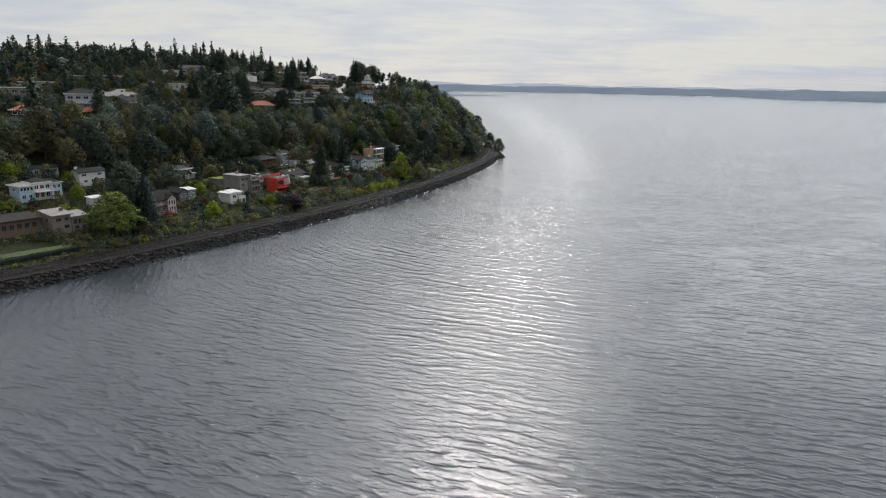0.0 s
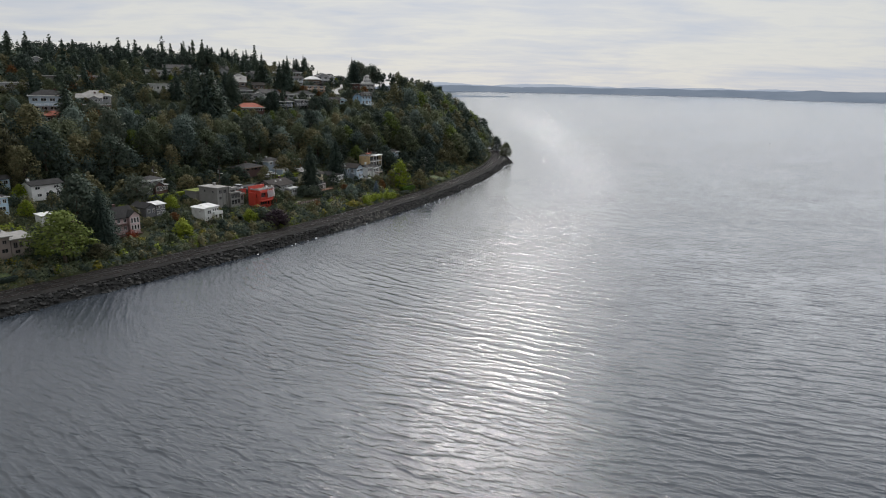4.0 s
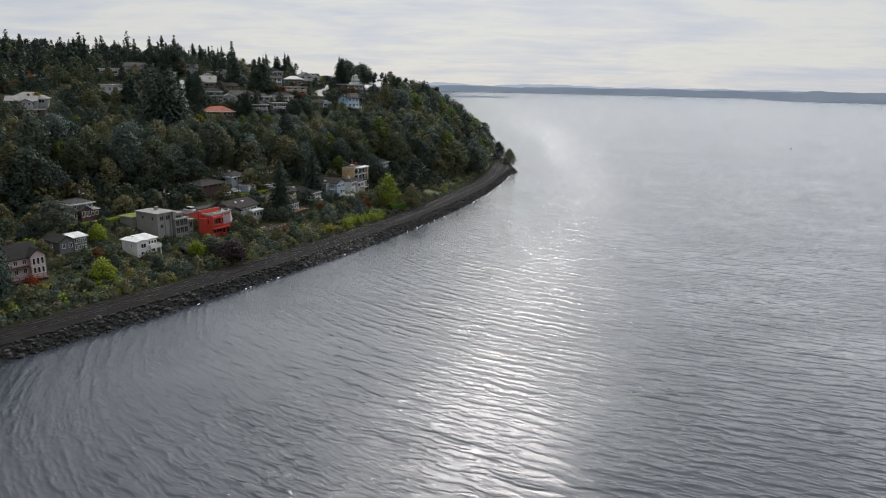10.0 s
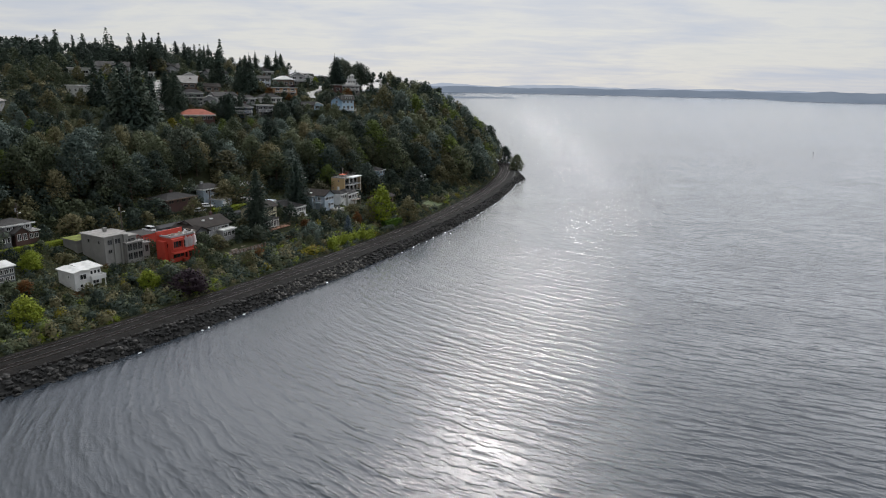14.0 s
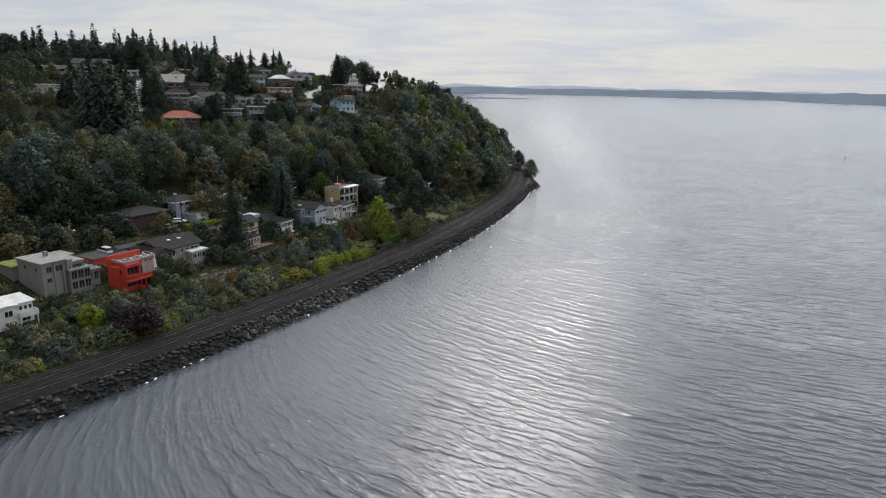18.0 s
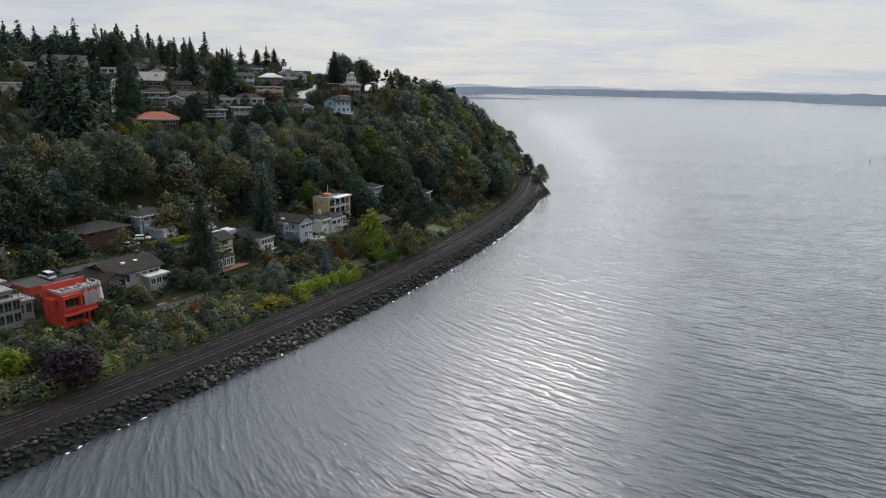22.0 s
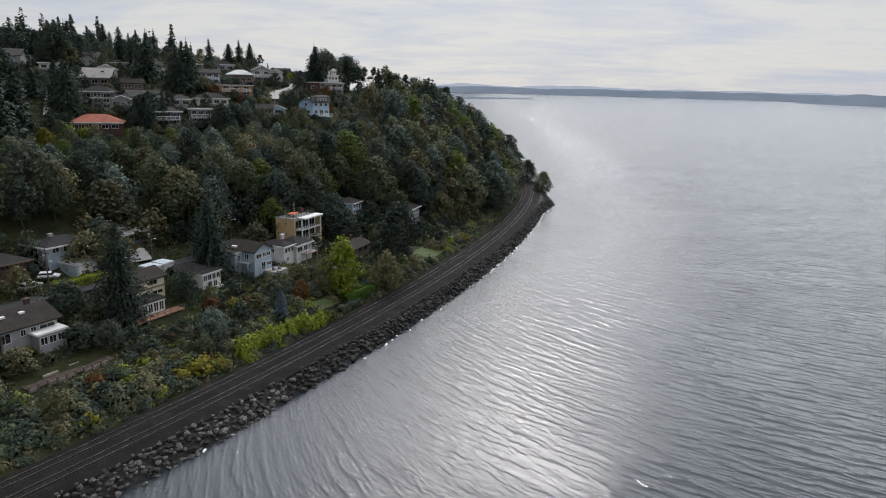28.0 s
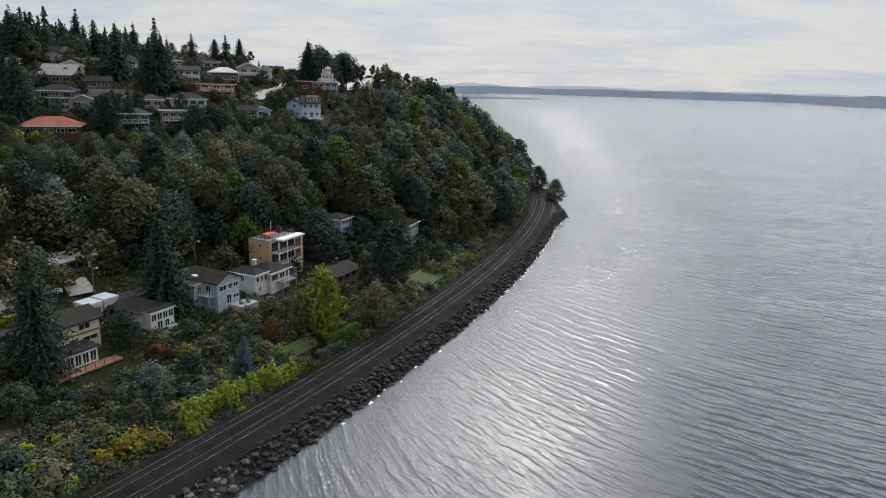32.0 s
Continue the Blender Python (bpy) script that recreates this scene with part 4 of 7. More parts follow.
def long_house():
    r = site("house", -71.2, 288.8, 12.8, 5.6, "long low house with a pale flat roof against the trees", z=13.1)
    block(r, -1.6, 0, 0, 8.6, 5.0, 2.7, "shed", "slate", "membrane", WALLS["slate"], 0.05, 0.8, rows_of("front", 8.0, 5, 1.5, 1.2, 1.4))
    block(r, 4.6, 0.4, 0.3, 4.0, 4.6, 2.5, "flat", "slate", "gravel", WALLS["palegrey"], 0.05, 0.5, rows_of("front", 3.6, 2, 1.4, 1.2, 1.2))
    chimney(r, 3.4, 0.6, 2.9, 0.9, WALLS["slate"])
    LOW_ONLY.extend([(-65.5, 287.0, 4.5), (-62.0, 291.5, 4.5), (-58.5, 296.0, 4.0)])
    part("gate_wall", boxes((-5.4, -4.0, -1, 1.4, -3.8, 1.2)), WALLS["slate"], r)
    return r


long_house()


def cream_house():
    w, dp = 9.2, 6.0
    r = site("house", -56.2, 262.2, w, dp, "cream two-storey house with a glazed porch and timber deck")
    block(r, 0.4, 0, 0, 9.6, 6.0, 4.6, "gable_x", "cream", "brown", WALLS["cream"], 0.42, 0.55, [("front", 2.2, 3.7, 1.9, 1.0), ("front", 3.0, 1.6, 2.6, 0.8), ("front", -2.0, 3.4, 1.2, 1.2), ("front", 0.2, 1.6, 1.2, 1.0)])
    part("belt_course", boxes((-4.5, -3.12, 2.55, 5.25, -3.0, 2.8)), WALLS["brown"], r)
    block(r, -2.2, -4.6, -1.4, 9.0, 3.2, 2.6, "shed", "white", "dark", WHITE, 0.06, 0.3, rows_of("front", 8.6, 7, 1.35, 1.05, 1.8))
    deck(r, -6.0, -8.4, 5.0, -6.2, -1.25, plain("red_brown_deck_boards", (0.34, 0.19, 0.13), 0.85, 0.0, 0.3, 2.0), 3.0)
    railing(r, [(-6.0, -8.35), (5.0, -8.35)], -1.25, WALLS["brown"], 0.9, 1.5)
    for px in (-1.4, -0.6):
        part("vent", boxes((px, -1.6, 5.35, px + 0.25, -1.35, 5.75)), WHITE, r)
    s = site("shed", -57.4, 277.0, 2.7, 3.4, "boxy white shed with a pale blue metal roof", "shed", "garden sheds")
    block(s, 0, 0, 0, 2.7, 3.4, 2.7, "flat", "white", "metal", WHITE, over=0.1)
    part("door", boxes((-1.1, -1.76, 0.1, 1.1, -1.69, 2.1)), WALLS["slate"], s, "dark green double door")
    s = site("shed", -56.2, 280.2, 2.6, 3.4, "boxy white shed with a pale blue metal roof", "shed", "garden sheds")
    block(s, 0, 0, 0.2, 2.6, 3.4, 2.5, "flat", "white", "metal", WHITE, over=0.1)


cream_house()


def porch_house():
    w, dp = 5.2, 8.0
    r = site("house", -48.3, 278.4, w, dp, "small white house with brown hip roof and banked windows")
    block(r, 0, 1.0, 0, 5.4, 8.0, 2.5, "hip", "white", "dark", WALLS["brown"], 0.36, 0.6, [("near", -1.5, 1.8, 1.2, 1.2), ("near", 1.5, 1.8, 1.2, 1.2)])
    block(r, 0.1, -4.0, -1.0, 5.0, 2.0, 3.4, "flat", "white", "dark", WHITE, over=0.25, wins=rows_of("front", 4.8, 4, 2.5, 1.05, 1.3) + [("front", -0.6, 0.9, 1.1, 1.6), ("front", 0.9, 0.9, 1.0, 1.4)])
    part("garden_bench", boxes((0.6, -6.2, -1.0, 2.2, -5.7, -0.5)), WHITE, r)
    return r


porch_house()


def gabled_house():
    w, dp = 6.2, 8.4
    r = site("house", -40.4, 290.0, w, dp, "blue-grey two-storey gabled house with white French doors")
    block(r, 0.2, 0, 0, 5.8, 8.4, 5.0, "gable_y", "bluegrey", "brown", WHITE, 0.5, 0.5, [("front", -1.5, 3.7, 1.8, 1.1), ("front", 0.4, 3.7, 1.1, 1.1), ("front", 1.9, 3.7, 1.3, 1.0), ("front", 0.0, 1.2, 1.3, 1.9), ("front", 1.9, 1.4, 1.5, 0.9), ("near", -2.0, 3.6, 1.2, 1.5), ("near", 0.6, 3.6, 1.2, 1.5)])
    block(r, -3.6, 2.2, 0, 2.6, 5.4, 4.6, "flat", "bluegrey", "brown", WHITE, over=0.3, wins=[("front", 0, 3.3, 1.0, 1.4)])
    block(r, -0.8, 6.4, 0, 7.0, 4.4, 4.6, "hip", "palegrey", "grey", WHITE, 0.45, 0.5)
    part("balcony", boxes((-4.2, -3.6, 2.35, -2.7, 1.0, 2.55)), WALLS["bluegrey"], r)
    railing(r, [(-4.15, 1.0), (-4.15, -3.55), (-2.8, -3.55)], 2.55, WALLS["palegrey"], 0.9, 0.8)
    for py in (-3.4, -1.2, 0.8):
        part("porch_post", boxes((-4.15, py, -3, -3.98, py + 0.17, 2.35)), WALLS["palegrey"], r)
    part("skylight", boxes((-2.6, 1.2, 5.15, -1.8, 2.4, 5.65)), WHITE, r, "bright skylight")
    part("terrace", boxes((0.2, -7.6, -2.2, 4.6, -4.25, 0.05)), CONCRETE, r, "pale paved terrace")
    part("garden_chair", boxes((1.2, -6.4, 0.05, 1.8, -5.8, 0.5), (1.2, -5.9, 0.5, 1.8, -5.8, 1.0)), WALLS["slate"], r)
    part("garden_chair", boxes((2.6, -6.9, 0.05, 3.2, -6.3, 0.5), (2.6, -6.4, 0.5, 3.2, -6.3, 1.0)), WALLS["slate"], r)
    return r


gabled_house()


def low_white_house():
    r = site("house", -35.2, 299.6, 9.6, 6.4, "low white house with dark hip roofs and a small balcony")
    block(r, -3.0, 1.0, 0, 4.0, 6.4, 4.3, "hip", "white", "dark", WHITE, 0.45, 0.45, [("front", 0, 3.3, 0.9, 1.2), ("front", -1.2, 3.3, 0.8, 1.2), ("front", 1.2, 3.3, 0.8, 1.2), ("front", -0.6, 1.2, 0.9, 1.0), ("near", 0, 3.2, 1.0, 1.2)])
    block(r, 2.0, 0, 0, 6.2, 6.0, 3.9, "hip", "white", "dark", WHITE, 0.45, 0.5, [("front", -1.8, 2.8, 2.0, 1.3), ("front", 0.6, 2.8, 1.6, 1.3), ("front", 2.2, 2.8, 0.9, 1.5)])
    chimney(r, -1.0, 1.2, 5.3, 1.0, WALLS["white"])
    deck(r, 0.8, -4.6, 5.6, -3.0, 1.7, WOOD, 2.6, WALLS["palegrey"])
    return r


low_white_house()


def tower_house():
    w, dp = 9.4, 6.2
    r = site("house", -35.6, 310.9, w, dp, "tan four-storey tower house with stacked white balconies", z=7.0)
    block(r, 0, 0.8, 0, 9.4, 5.6, 9.4, "flat", "tan", "gravel", WALLS["palegrey"], over=0.0, wins=[("near", -0.4, 8.3, 0.5, 0.7), ("near", -0.4, 5.6, 0.4, 0.7), ("near", 2.0, 5.6, 0.4, 0.7), ("front", -2.75, 8.0, 2.65, 2.1), ("front", 0.2, 8.0, 2.65, 2.1), ("front", 3.05, 8.0, 2.65, 2.1), ("front", -2.75, 5.4, 2.65, 2.1), ("front", 0.2, 5.4, 2.65, 2.1), ("front", 3.05, 5.4, 2.65, 2.1), ("front", -3.4, 2.4, 0.8, 1.6), ("front", -0.6, 2.4, 0.8, 1.4)])
    part("roof_slab", boxes((-2.8, -4.2, 9.4, 5.3, -1.9, 9.75)), WHITE, r, "white overhanging roof slab")
    part("side_fin", boxes((4.5, -4.0, 3.8, 4.75, -2.0, 9.4)), WALLS["tan"], r)
    for z in (4.1, 6.7):
        part("balcony", boxes((-4.0, -4.0, z, 4.5, -2.05, z + 0.25)), WALLS["white"], r)
        railing(r, [(-4.0, -2.1), (-4.0, -3.95), (4.5, -3.95)], z + 0.25, DARKTRIM, 0.9, 0.9)
    for px in (-0.95, 1.75):
        part("column", boxes((px, -3.95, 4.35, px + 0.18, -3.77, 9.4)), WHITE, r)
    for px in (-3.95, 4.3):
        part("column", boxes((px, -3.95, 4.35, px + 0.18, -3.77, 9.4)), WHITE, r)
    part("ledge", boxes((-4.7, -4.4, 3.3, 4.4, -2.0, 3.65)), WALLS["tan"], r)
    part("lower_wall", boxes((1.2, -4.0, -3, 4.6, -2.0, 3.3)), WALLS["cream"], r)
    railing(r, [(-4.6, 3.5), (-4.6, -1.9), (4.6, -1.9), (4.6, 3.5), (-4.6, 3.5)], 9.7, DARKTRIM, 1.0, 1.2)
    part("awning", boxes((-3.2, -0.8, 10.5, -0.6, 1.2, 10.62)), painted("orange_red_canvas", (0.55, 0.10, 0.03)), r, "orange-red roof canopy")
    part("canopy_post", boxes((-3.1, -0.7, 9.6, -3.0, -0.6, 10.5), (-0.8, 1.0, 9.6, -0.7, 1.1, 10.5)), DARKTRIM, r)
    bm = bmesh.new()
    rod(bm, (0.6, 1.6, 9.6), (0.6, 1.6, 12.9), 0.05)
    part("flagpole", bm, WHITE, r)
    part("roof_hut", boxes((3.0, 1.0, 9.6, 4.0, 2.2, 11.0)), WALLS["brick"], r)
    return r


tower_house()
simple_house("house", -22.4, 312.4, 9.6, 6.4, 2.5, "gable_x", "brown", "brown", "low brown house with a long faded shingle roof", 1, 3, 1, trim=WALLS["brown"], pitch=0.3, over=0.8, stack=True)
simple_house("house", -26.6, 340.0, 5.6, 5.6, 3.6, "hip", "skyblue", "grey", "small pale blue house tucked among trees", 2, 3, 1, pitch=0.4)
simple_house("house", -11.0, 353.2, 9.0, 7.0, 2.5, "hip", "palegrey", "dark", "low house with a dark hip roof and white windows", 1, 5, 2, pitch=0.42)


def pink_house():
    r = site("house", -96.4, 174.6, 9.6, 7.0, "dusty pink half-timbered house with steep charcoal roof")
    block(r, -0.6, 0, 0, 8.6, 6.6, 4.4, "gable_x", "pink", "dark", WHITE, 0.75, 0.5, rows_of("front", 7.6, 4, 3.3, 0.9, 1.2) + rows_of("front", 7.6, 4, 1.1, 0.9, 1.2) + [("near", 0, 3.2, 1.0, 1.2)])
    block(r, 2.8, -1.2, 0, 3.2, 6.6, 4.6, "gable_y", "pink", "dark", WHITE, 0.8, 0.4, rows_of("front", 2.8, 3, 3.2, 0.7, 1.6) + rows_of("front", 2.8, 3, 1.1, 0.7, 1.5))
    part("timber_band", boxes((-4.95, -3.42, 2.1, 1.2, -3.3, 2.35)), WALLS["brick"], r)
    part("awning", boxes((-4.9, -4.6, 2.0, 1.2, -3.42, 2.1)), WALLS["brick"], r)
    chimney(r, -0.5, 0.4, 6.4, 1.3)
    deck(r, -4.8, -5.6, 4.4, -4.6, -0.6, WALLS["brick"], 2.4, WALLS["brick"])


pink_house()


def gable_brick_house():
    r = site("house", -102.6, 214.0, 8.0, 6.6, "red-brown brick house with white-trimmed twin gables")
    block(r, 1.0, 0.8, 0, 6.4, 5.8, 4.4, "hip", "palegrey", "grey", WHITE, 0.35, 0.6, rows_of("front", 6, 4, 3.6, 1.0, 0.9))
    block(r, 0.6, -2.6, 0, 3.0, 3.2, 2.8, "gable_y", "brick", "grey", WHITE, 0.7, 0.4, rows_of("front", 2.6, 2, 1.6, 0.9, 1.6))
    block(r, -2.9, -2.0, 0, 2.4, 3.6, 2.6, "gable_y", "slate", "grey", WHITE, 0.8, 0.4, rows_of("front", 2.2, 2, 1.4, 0.7, 1.4))
    block(r, 4.0, -1.2, 0, 2.6, 3.6, 2.4, "flat", "brick", "gravel", WHITE, over=0.3, wins=rows_of("front", 2.4, 2, 1.3, 0.9, 1.2))


gable_brick_house()


def cottage():
    r = site("house", -93.4, 193.6, 6.4, 7.0, "small dark cottage with a white sunroom roof")
    block(r, -1.4, 0.8, 0, 3.8, 7.0, 2.8, "gable_y", "slate", "dark", WHITE, 0.6, 0.5, rows_of("front", 3.4, 2, 1.6, 0.9, 1.2) + [("near", 0, 1.5, 1.0, 1.0)])
    block(r, 1.9, -1.2, 0, 3.4, 3.6, 3.2, "shed", "slate", "membrane", WHITE, 0.12, 0.35, rows_of("front", 3.2, 3, 2.3, 0.85, 1.1) + rows_of("front", 3.2, 3, 0.7, 0.85, 1.0))


cottage()


def west_houses():
    # brown long house and butterfly-roofed house by the lawn
    r = site("house", -125.5, 135.4, 15.0, 7.0, "long brown house with a faded red-brown flat roof")
    block(r, 0, 0, 0, 15.0, 7.0, 3.6, "shed", "brown", "brown", WALLS["brown"], 0.08, 0.7, rows_of("front", 14, 7, 1.9, 1.3, 1.5) + [("near", 0, 1.8, 1.4, 1.2)])
    r = site("house", -112.8, 147.0, 9.8, 6.5, "taupe house with pale butterfly roofs")
    block(r, -2.2, 0, 0, 5.2, 6.5, 4.9, "shed", "taupe", "gravel", WALLS["taupe"], 0.12, 0.6, [("front", -1.0, 3.6, 1.5, 1.1), ("front", 1.2, 1.4, 1.5, 1.1), ("front", 1.3, 3.6, 1.0, 1.0), ("near", 0, 3.4, 1.2, 1.0)])
    block(r, 3.0, -0.4, 0, 4.8, 5.6, 3.9, "shed", "taupe", "gravel", WALLS["taupe"], 0.1, 0.6, rows_of("front", 4.2, 3, 2.4, 1.0, 1.5) + rows_of("front", 4.2, 2, 0.7, 1.2, 1.0))
    chimney(r, -0.4, 0.4, 5.4, 1.0, WALLS["slate"])
    # pale blue house
    r = site("house", -133.4, 166.4, 13.0, 6.4, "pale blue two-storey house with rows of white windows")
    block(r, -4.4, 0, 0, 4.4, 6.4, 4.6, "hip", "skyblue", "gravel", WHITE, 0.3, 0.5, rows_of("front", 4.0, 4, 3.6, 0.8, 1.1) + rows_of("front", 4, 2, 1.2, 1.1, 1.2) + [("near", 0, 3.4, 1.2, 1.1)])
    block(r, 0.6, 0.3, 0, 5.6, 6.0, 5.2, "hip", "white", "dark", WHITE, 0.4, 0.4, rows_of("front", 5.2, 3, 3.8, 1.3, 1.3) + rows_of("front", 5.2, 3, 1.2, 1.2, 1.6))
    block(r, 5.0, 0, 0, 3.4, 6.4, 4.8, "hip", "skyblue", "dark", WHITE, 0.4, 0.4, rows_of("front", 3.0, 2, 3.6, 1.0, 1.2) + [("front", 0, 1.4, 1.8, 1.4)])
    deck(r, -2.2, -5.0, 3.4, -3.0, 2.5, WALLS["white"], 3.5, WHITE)
    # white house, far cottage, shed
    r = site("house", -127.4, 190.8, 9.6, 5.6, "white two-storey house with a dark low roof")
    block(r, 0, 0, 0, 9.6, 5.6, 4.3, "gable_x", "white", "dark", WHITE, 0.35, 0.5, [("front", -3.0, 3.3, 1.6, 0.9), ("front", 2.8, 3.3, 1.6, 0.9), ("front", -2.6, 1.1, 1.4, 1.0), ("front", 0.2, 1.1, 1.6, 1.4), ("front", 3.2, 1.2, 1.2, 1.2)])
    chimney(r, -4.2, 0.0, 4.6, 1.4, WALLS["white"])
    simple_house("house", -143.0, 190.0, 9.0, 5.0, 2.5, "gable_x", "skyblue", "dark", "low pale cottage under the bluff", 1, 5, 1, pitch=0.3)
    s = site("shed", -114.6, 173.4, 4.2, 3.6, "small white shed with a pale roof", "shed")
    block(s, 0, 0, 0, 4.2, 3.6, 2.6, "shed", "white", "membrane", WHITE, 0.08, 0.3, [("front", 0, 1.4, 1.4, 1.0)])
    simple_house("house", -140.0, 152.0, 8.0, 6.0, 3.2, "hip", "slate", "dark", "dark hip-roofed house behind shrubs", 1, 3, 1)


west_houses()

# ---- houses on the bluff and the hillside ----
def hill_house(x, y, w, dp, h, roof, wall, tile, floors, n, turn, label):
    a = radians(turn)
    x0, y0 = x - math.cos(a) * w / 2 + math.sin(a) * dp / 2, y - math.sin(a) * w / 2 - math.cos(a) * dp / 2
    root = simple_house("house", x0, y0, w, dp, h, roof, wall, tile, label, floors, n, max(1, n - 2), turn=turn, over=0.5, ww=min(2.0, w / n * 0.68), group="houses on the hillside", stack=(n > 2 and roof != "flat"))
    if roof == "gable_y":
        for s in (-1, 1):
            bm = bmesh.new()
            rod(bm, (s * (w / 2 + 0.5), -dp / 2 - 0.52, h - 0.2), (0, -dp / 2 - 0.52, h + 0.45 * w / 2), 0.13, 0.13, 4)
            part("bargeboard", bm, WHITE, root, "white bargeboard")
    if floors > 1 and w > 6:
        deck(root, -w * 0.42, -dp / 2 - 2.2, w * 0.42, -dp / 2, h * 0.42, WALLS["palegrey"], h * 0.42 + 2.5, WHITE)
    elif w > 9 and roof == "gable_x":
        block(root, w * 0.2, -dp / 2 - 0.9, 0, w * 0.34, 2.2, h * 0.92, "gable_y", wall, tile, WHITE, 0.55, 0.4, rows_of("front", w * 0.3, 2, h * 0.5, 0.9, 1.2))
    return root


hill_house(-103.4, 344.4, 14.3, 9.0, 2.3, "hip", "brick", "red", 1, 5, 21, "brick house with a red tiled hip roof at the bluff edge")
hill_house(-88.3, 357.7, 8.1, 5.6, 4.0, "hip", "navy", "grey", 2, 3, 30, "navy house with white windows and deck")
hill_house(-102.8, 358.5, 6.5, 5.5, 2.4, "gable_y", "palegrey", "grey", 1, 2, 26, "grey house with a white-trimmed gable")
hill_house(-106.9, 354.2, 5.4, 5.5, 3.3, "flat", "grey", "dark", 2, 2, 31, "dark grey boxy house beside the gable")
hill_house(-99.3, 366.2, 11.1, 7.8, 2.4, "gable_x", "white", "grey", 1, 3, 48, "pale house with white gable boards")
hill_house(-110.7, 360.2, 9.3, 6.5, 2.3, "hip", "slate", "dark", 1, 3, 17, "dark house under a charcoal hip roof")
hill_house(-117.0, 371.0, 9.0, 6.3, 2.3, "shed", "brown", "gravel", 1, 3, 17, "low house with a pale roof and skylights")
hill_house(-120.8, 384.1, 7.1, 5.5, 2.3, "gable_y", "white", "grey", 1, 2, 29, "small white gabled house on the hillside")
hill_house(-123.6, 402.8, 11.1, 7.8, 2.4, "flat", "grey", "dark", 1, 4, 18, "long grey house near the hilltop")
hill_house(-113.9, 400.6, 9.5, 6.7, 3.2, "gable_x", "palegrey", "dark", 2, 3, 46, "grey house with a dark cross gable")
hill_house(-106.6, 373.8, 6.6, 5.5, 2.3, "gable_x", "brown", "brown", 1, 2, 29, "brown-roofed house among shrubs")
hill_house(-89.3, 370.9, 6.3, 5.5, 2.3, "hip", "palegrey", "grey", 1, 2, 27, "pale grey house with grey hip roof")
hill_house(-82.0, 379.0, 10.2, 7.1, 2.3, "hip", "white", "dark", 1, 4, 31, "white house with a tall white chimney")
hill_house(-80.4, 364.9, 6.8, 5.5, 4.4, "flat", "slate", "gravel", 2, 3, 26, "dark grey flat-roofed house with balcony")
hill_house(-91.3, 402.1, 7.6, 5.5, 4.1, "gable_x", "bluegrey", "grey", 2, 3, 27, "blue-grey house with white windows")
hill_house(-83.6, 415.1, 10.0, 7.0, 3.9, "hip", "brown", "membrane", 1, 4, 17, "house with a pale tiered roof")
hill_house(-78.5, 393.5, 11.5, 8.0, 3.6, "flat", "orange", "dark", 2, 3, 25, "orange cedar modern house")
hill_house(-80.9, 432.8, 7.9, 5.5, 4.9, "gable_y", "palegrey", "grey", 2, 2, 27, "tall grey gabled house")
hill_house(-76.8, 441.0, 5.2, 5.5, 4.3, "gable_y", "white", "grey", 2, 1, 20, "white gabled house beside the road")
hill_house(-88.0, 489.1, 8.9, 6.2, 2.3, "gable_x", "brown", "dark", 1, 2, 23, "dark-roofed house on the hilltop")
hill_house(-78.7, 488.8, 7.7, 5.5, 2.3, "gable_x", "brown", "brown", 1, 2, 20, "low hilltop house among garden trees")
hill_house(-105.5, 425.9, 6.1, 5.5, 3.4, "flat", "palegrey", "dark", 2, 2, 19, "grey hilltop house among garden trees")
hill_house(-105.3, 449.0, 13.5, 9.0, 2.7, "hip", "palegrey", "dark", 1, 4, 28, "wide low hilltop house")
hill_house(-101.4, 406.3, 4.8, 5.5, 2.5, "gable_y", "white", "grey", 1, 2, 28, "small white hilltop house")
hill_house(-137.9, 379.4, 5.5, 5.5, 2.3, "flat", "white", "membrane", 1, 2, 24, "white flat-roofed hillside house")
hill_house(-64.7, 383.6, 5.6, 5.5, 2.3, "gable_x", "brown", "dark", 1, 2, 13, "long dark-roofed cottage among garden trees")
hill_house(-61.6, 386.7, 5.3, 5.5, 2.3, "gable_y", "skyblue", "grey", 1, 1, 26, "small pale blue gabled cottage")
hill_house(-53.9, 445.9, 10.4, 7.2, 4.6, "flat", "grey", "gravel", 2, 4, 14, "grey two-storey house under the white tower house")
hill_house(-59.4, 435.0, 5.0, 5.5, 4.5, "flat", "brick", "brown", 1, 1, 20, "rust-red cottage among trees")
hill_house(-163.4, 267.0, 13.3, 9.0, 6.8, "hip", "bluegrey", "dark", 2, 4, 28, "blue-grey two-storey hillside house")
hill_house(-157.0, 287.6, 9.9, 6.9, 2.3, "gable_x", "palegrey", "gravel", 1, 3, 23, "low pale hillside house")
hill_house(-179.5, 303.5, 11.2, 7.8, 4.1, "flat", "grey", "gravel", 1, 3, 28, "grey hillside house among garden trees")
hill_house(-185.9, 285.2, 9.6, 6.7, 2.3, "flat", "white", "gravel", 1, 3, 22, "pale flat-roofed hillside house")
hill_house(-156.8, 260.1, 9.7, 6.8, 3.1, "gable_x", "brick", "red", 1, 3, 26, "hillside house with a rust-red roof")
hill_house(-147.5, 249.0, 8.8, 6.2, 2.5, "gable_y", "palegrey", "grey", 1, 2, 20, "grey gabled house above the woods")
hill_house(-156.9, 240.8, 8.7, 6.1, 2.3, "flat", "white", "gravel", 1, 3, 30, "white low house above the woods")
hill_house(-159.7, 362.7, 9.1, 6.4, 3.4, "flat", "white", "membrane", 1, 2, 21, "white flat-roofed house among garden trees")
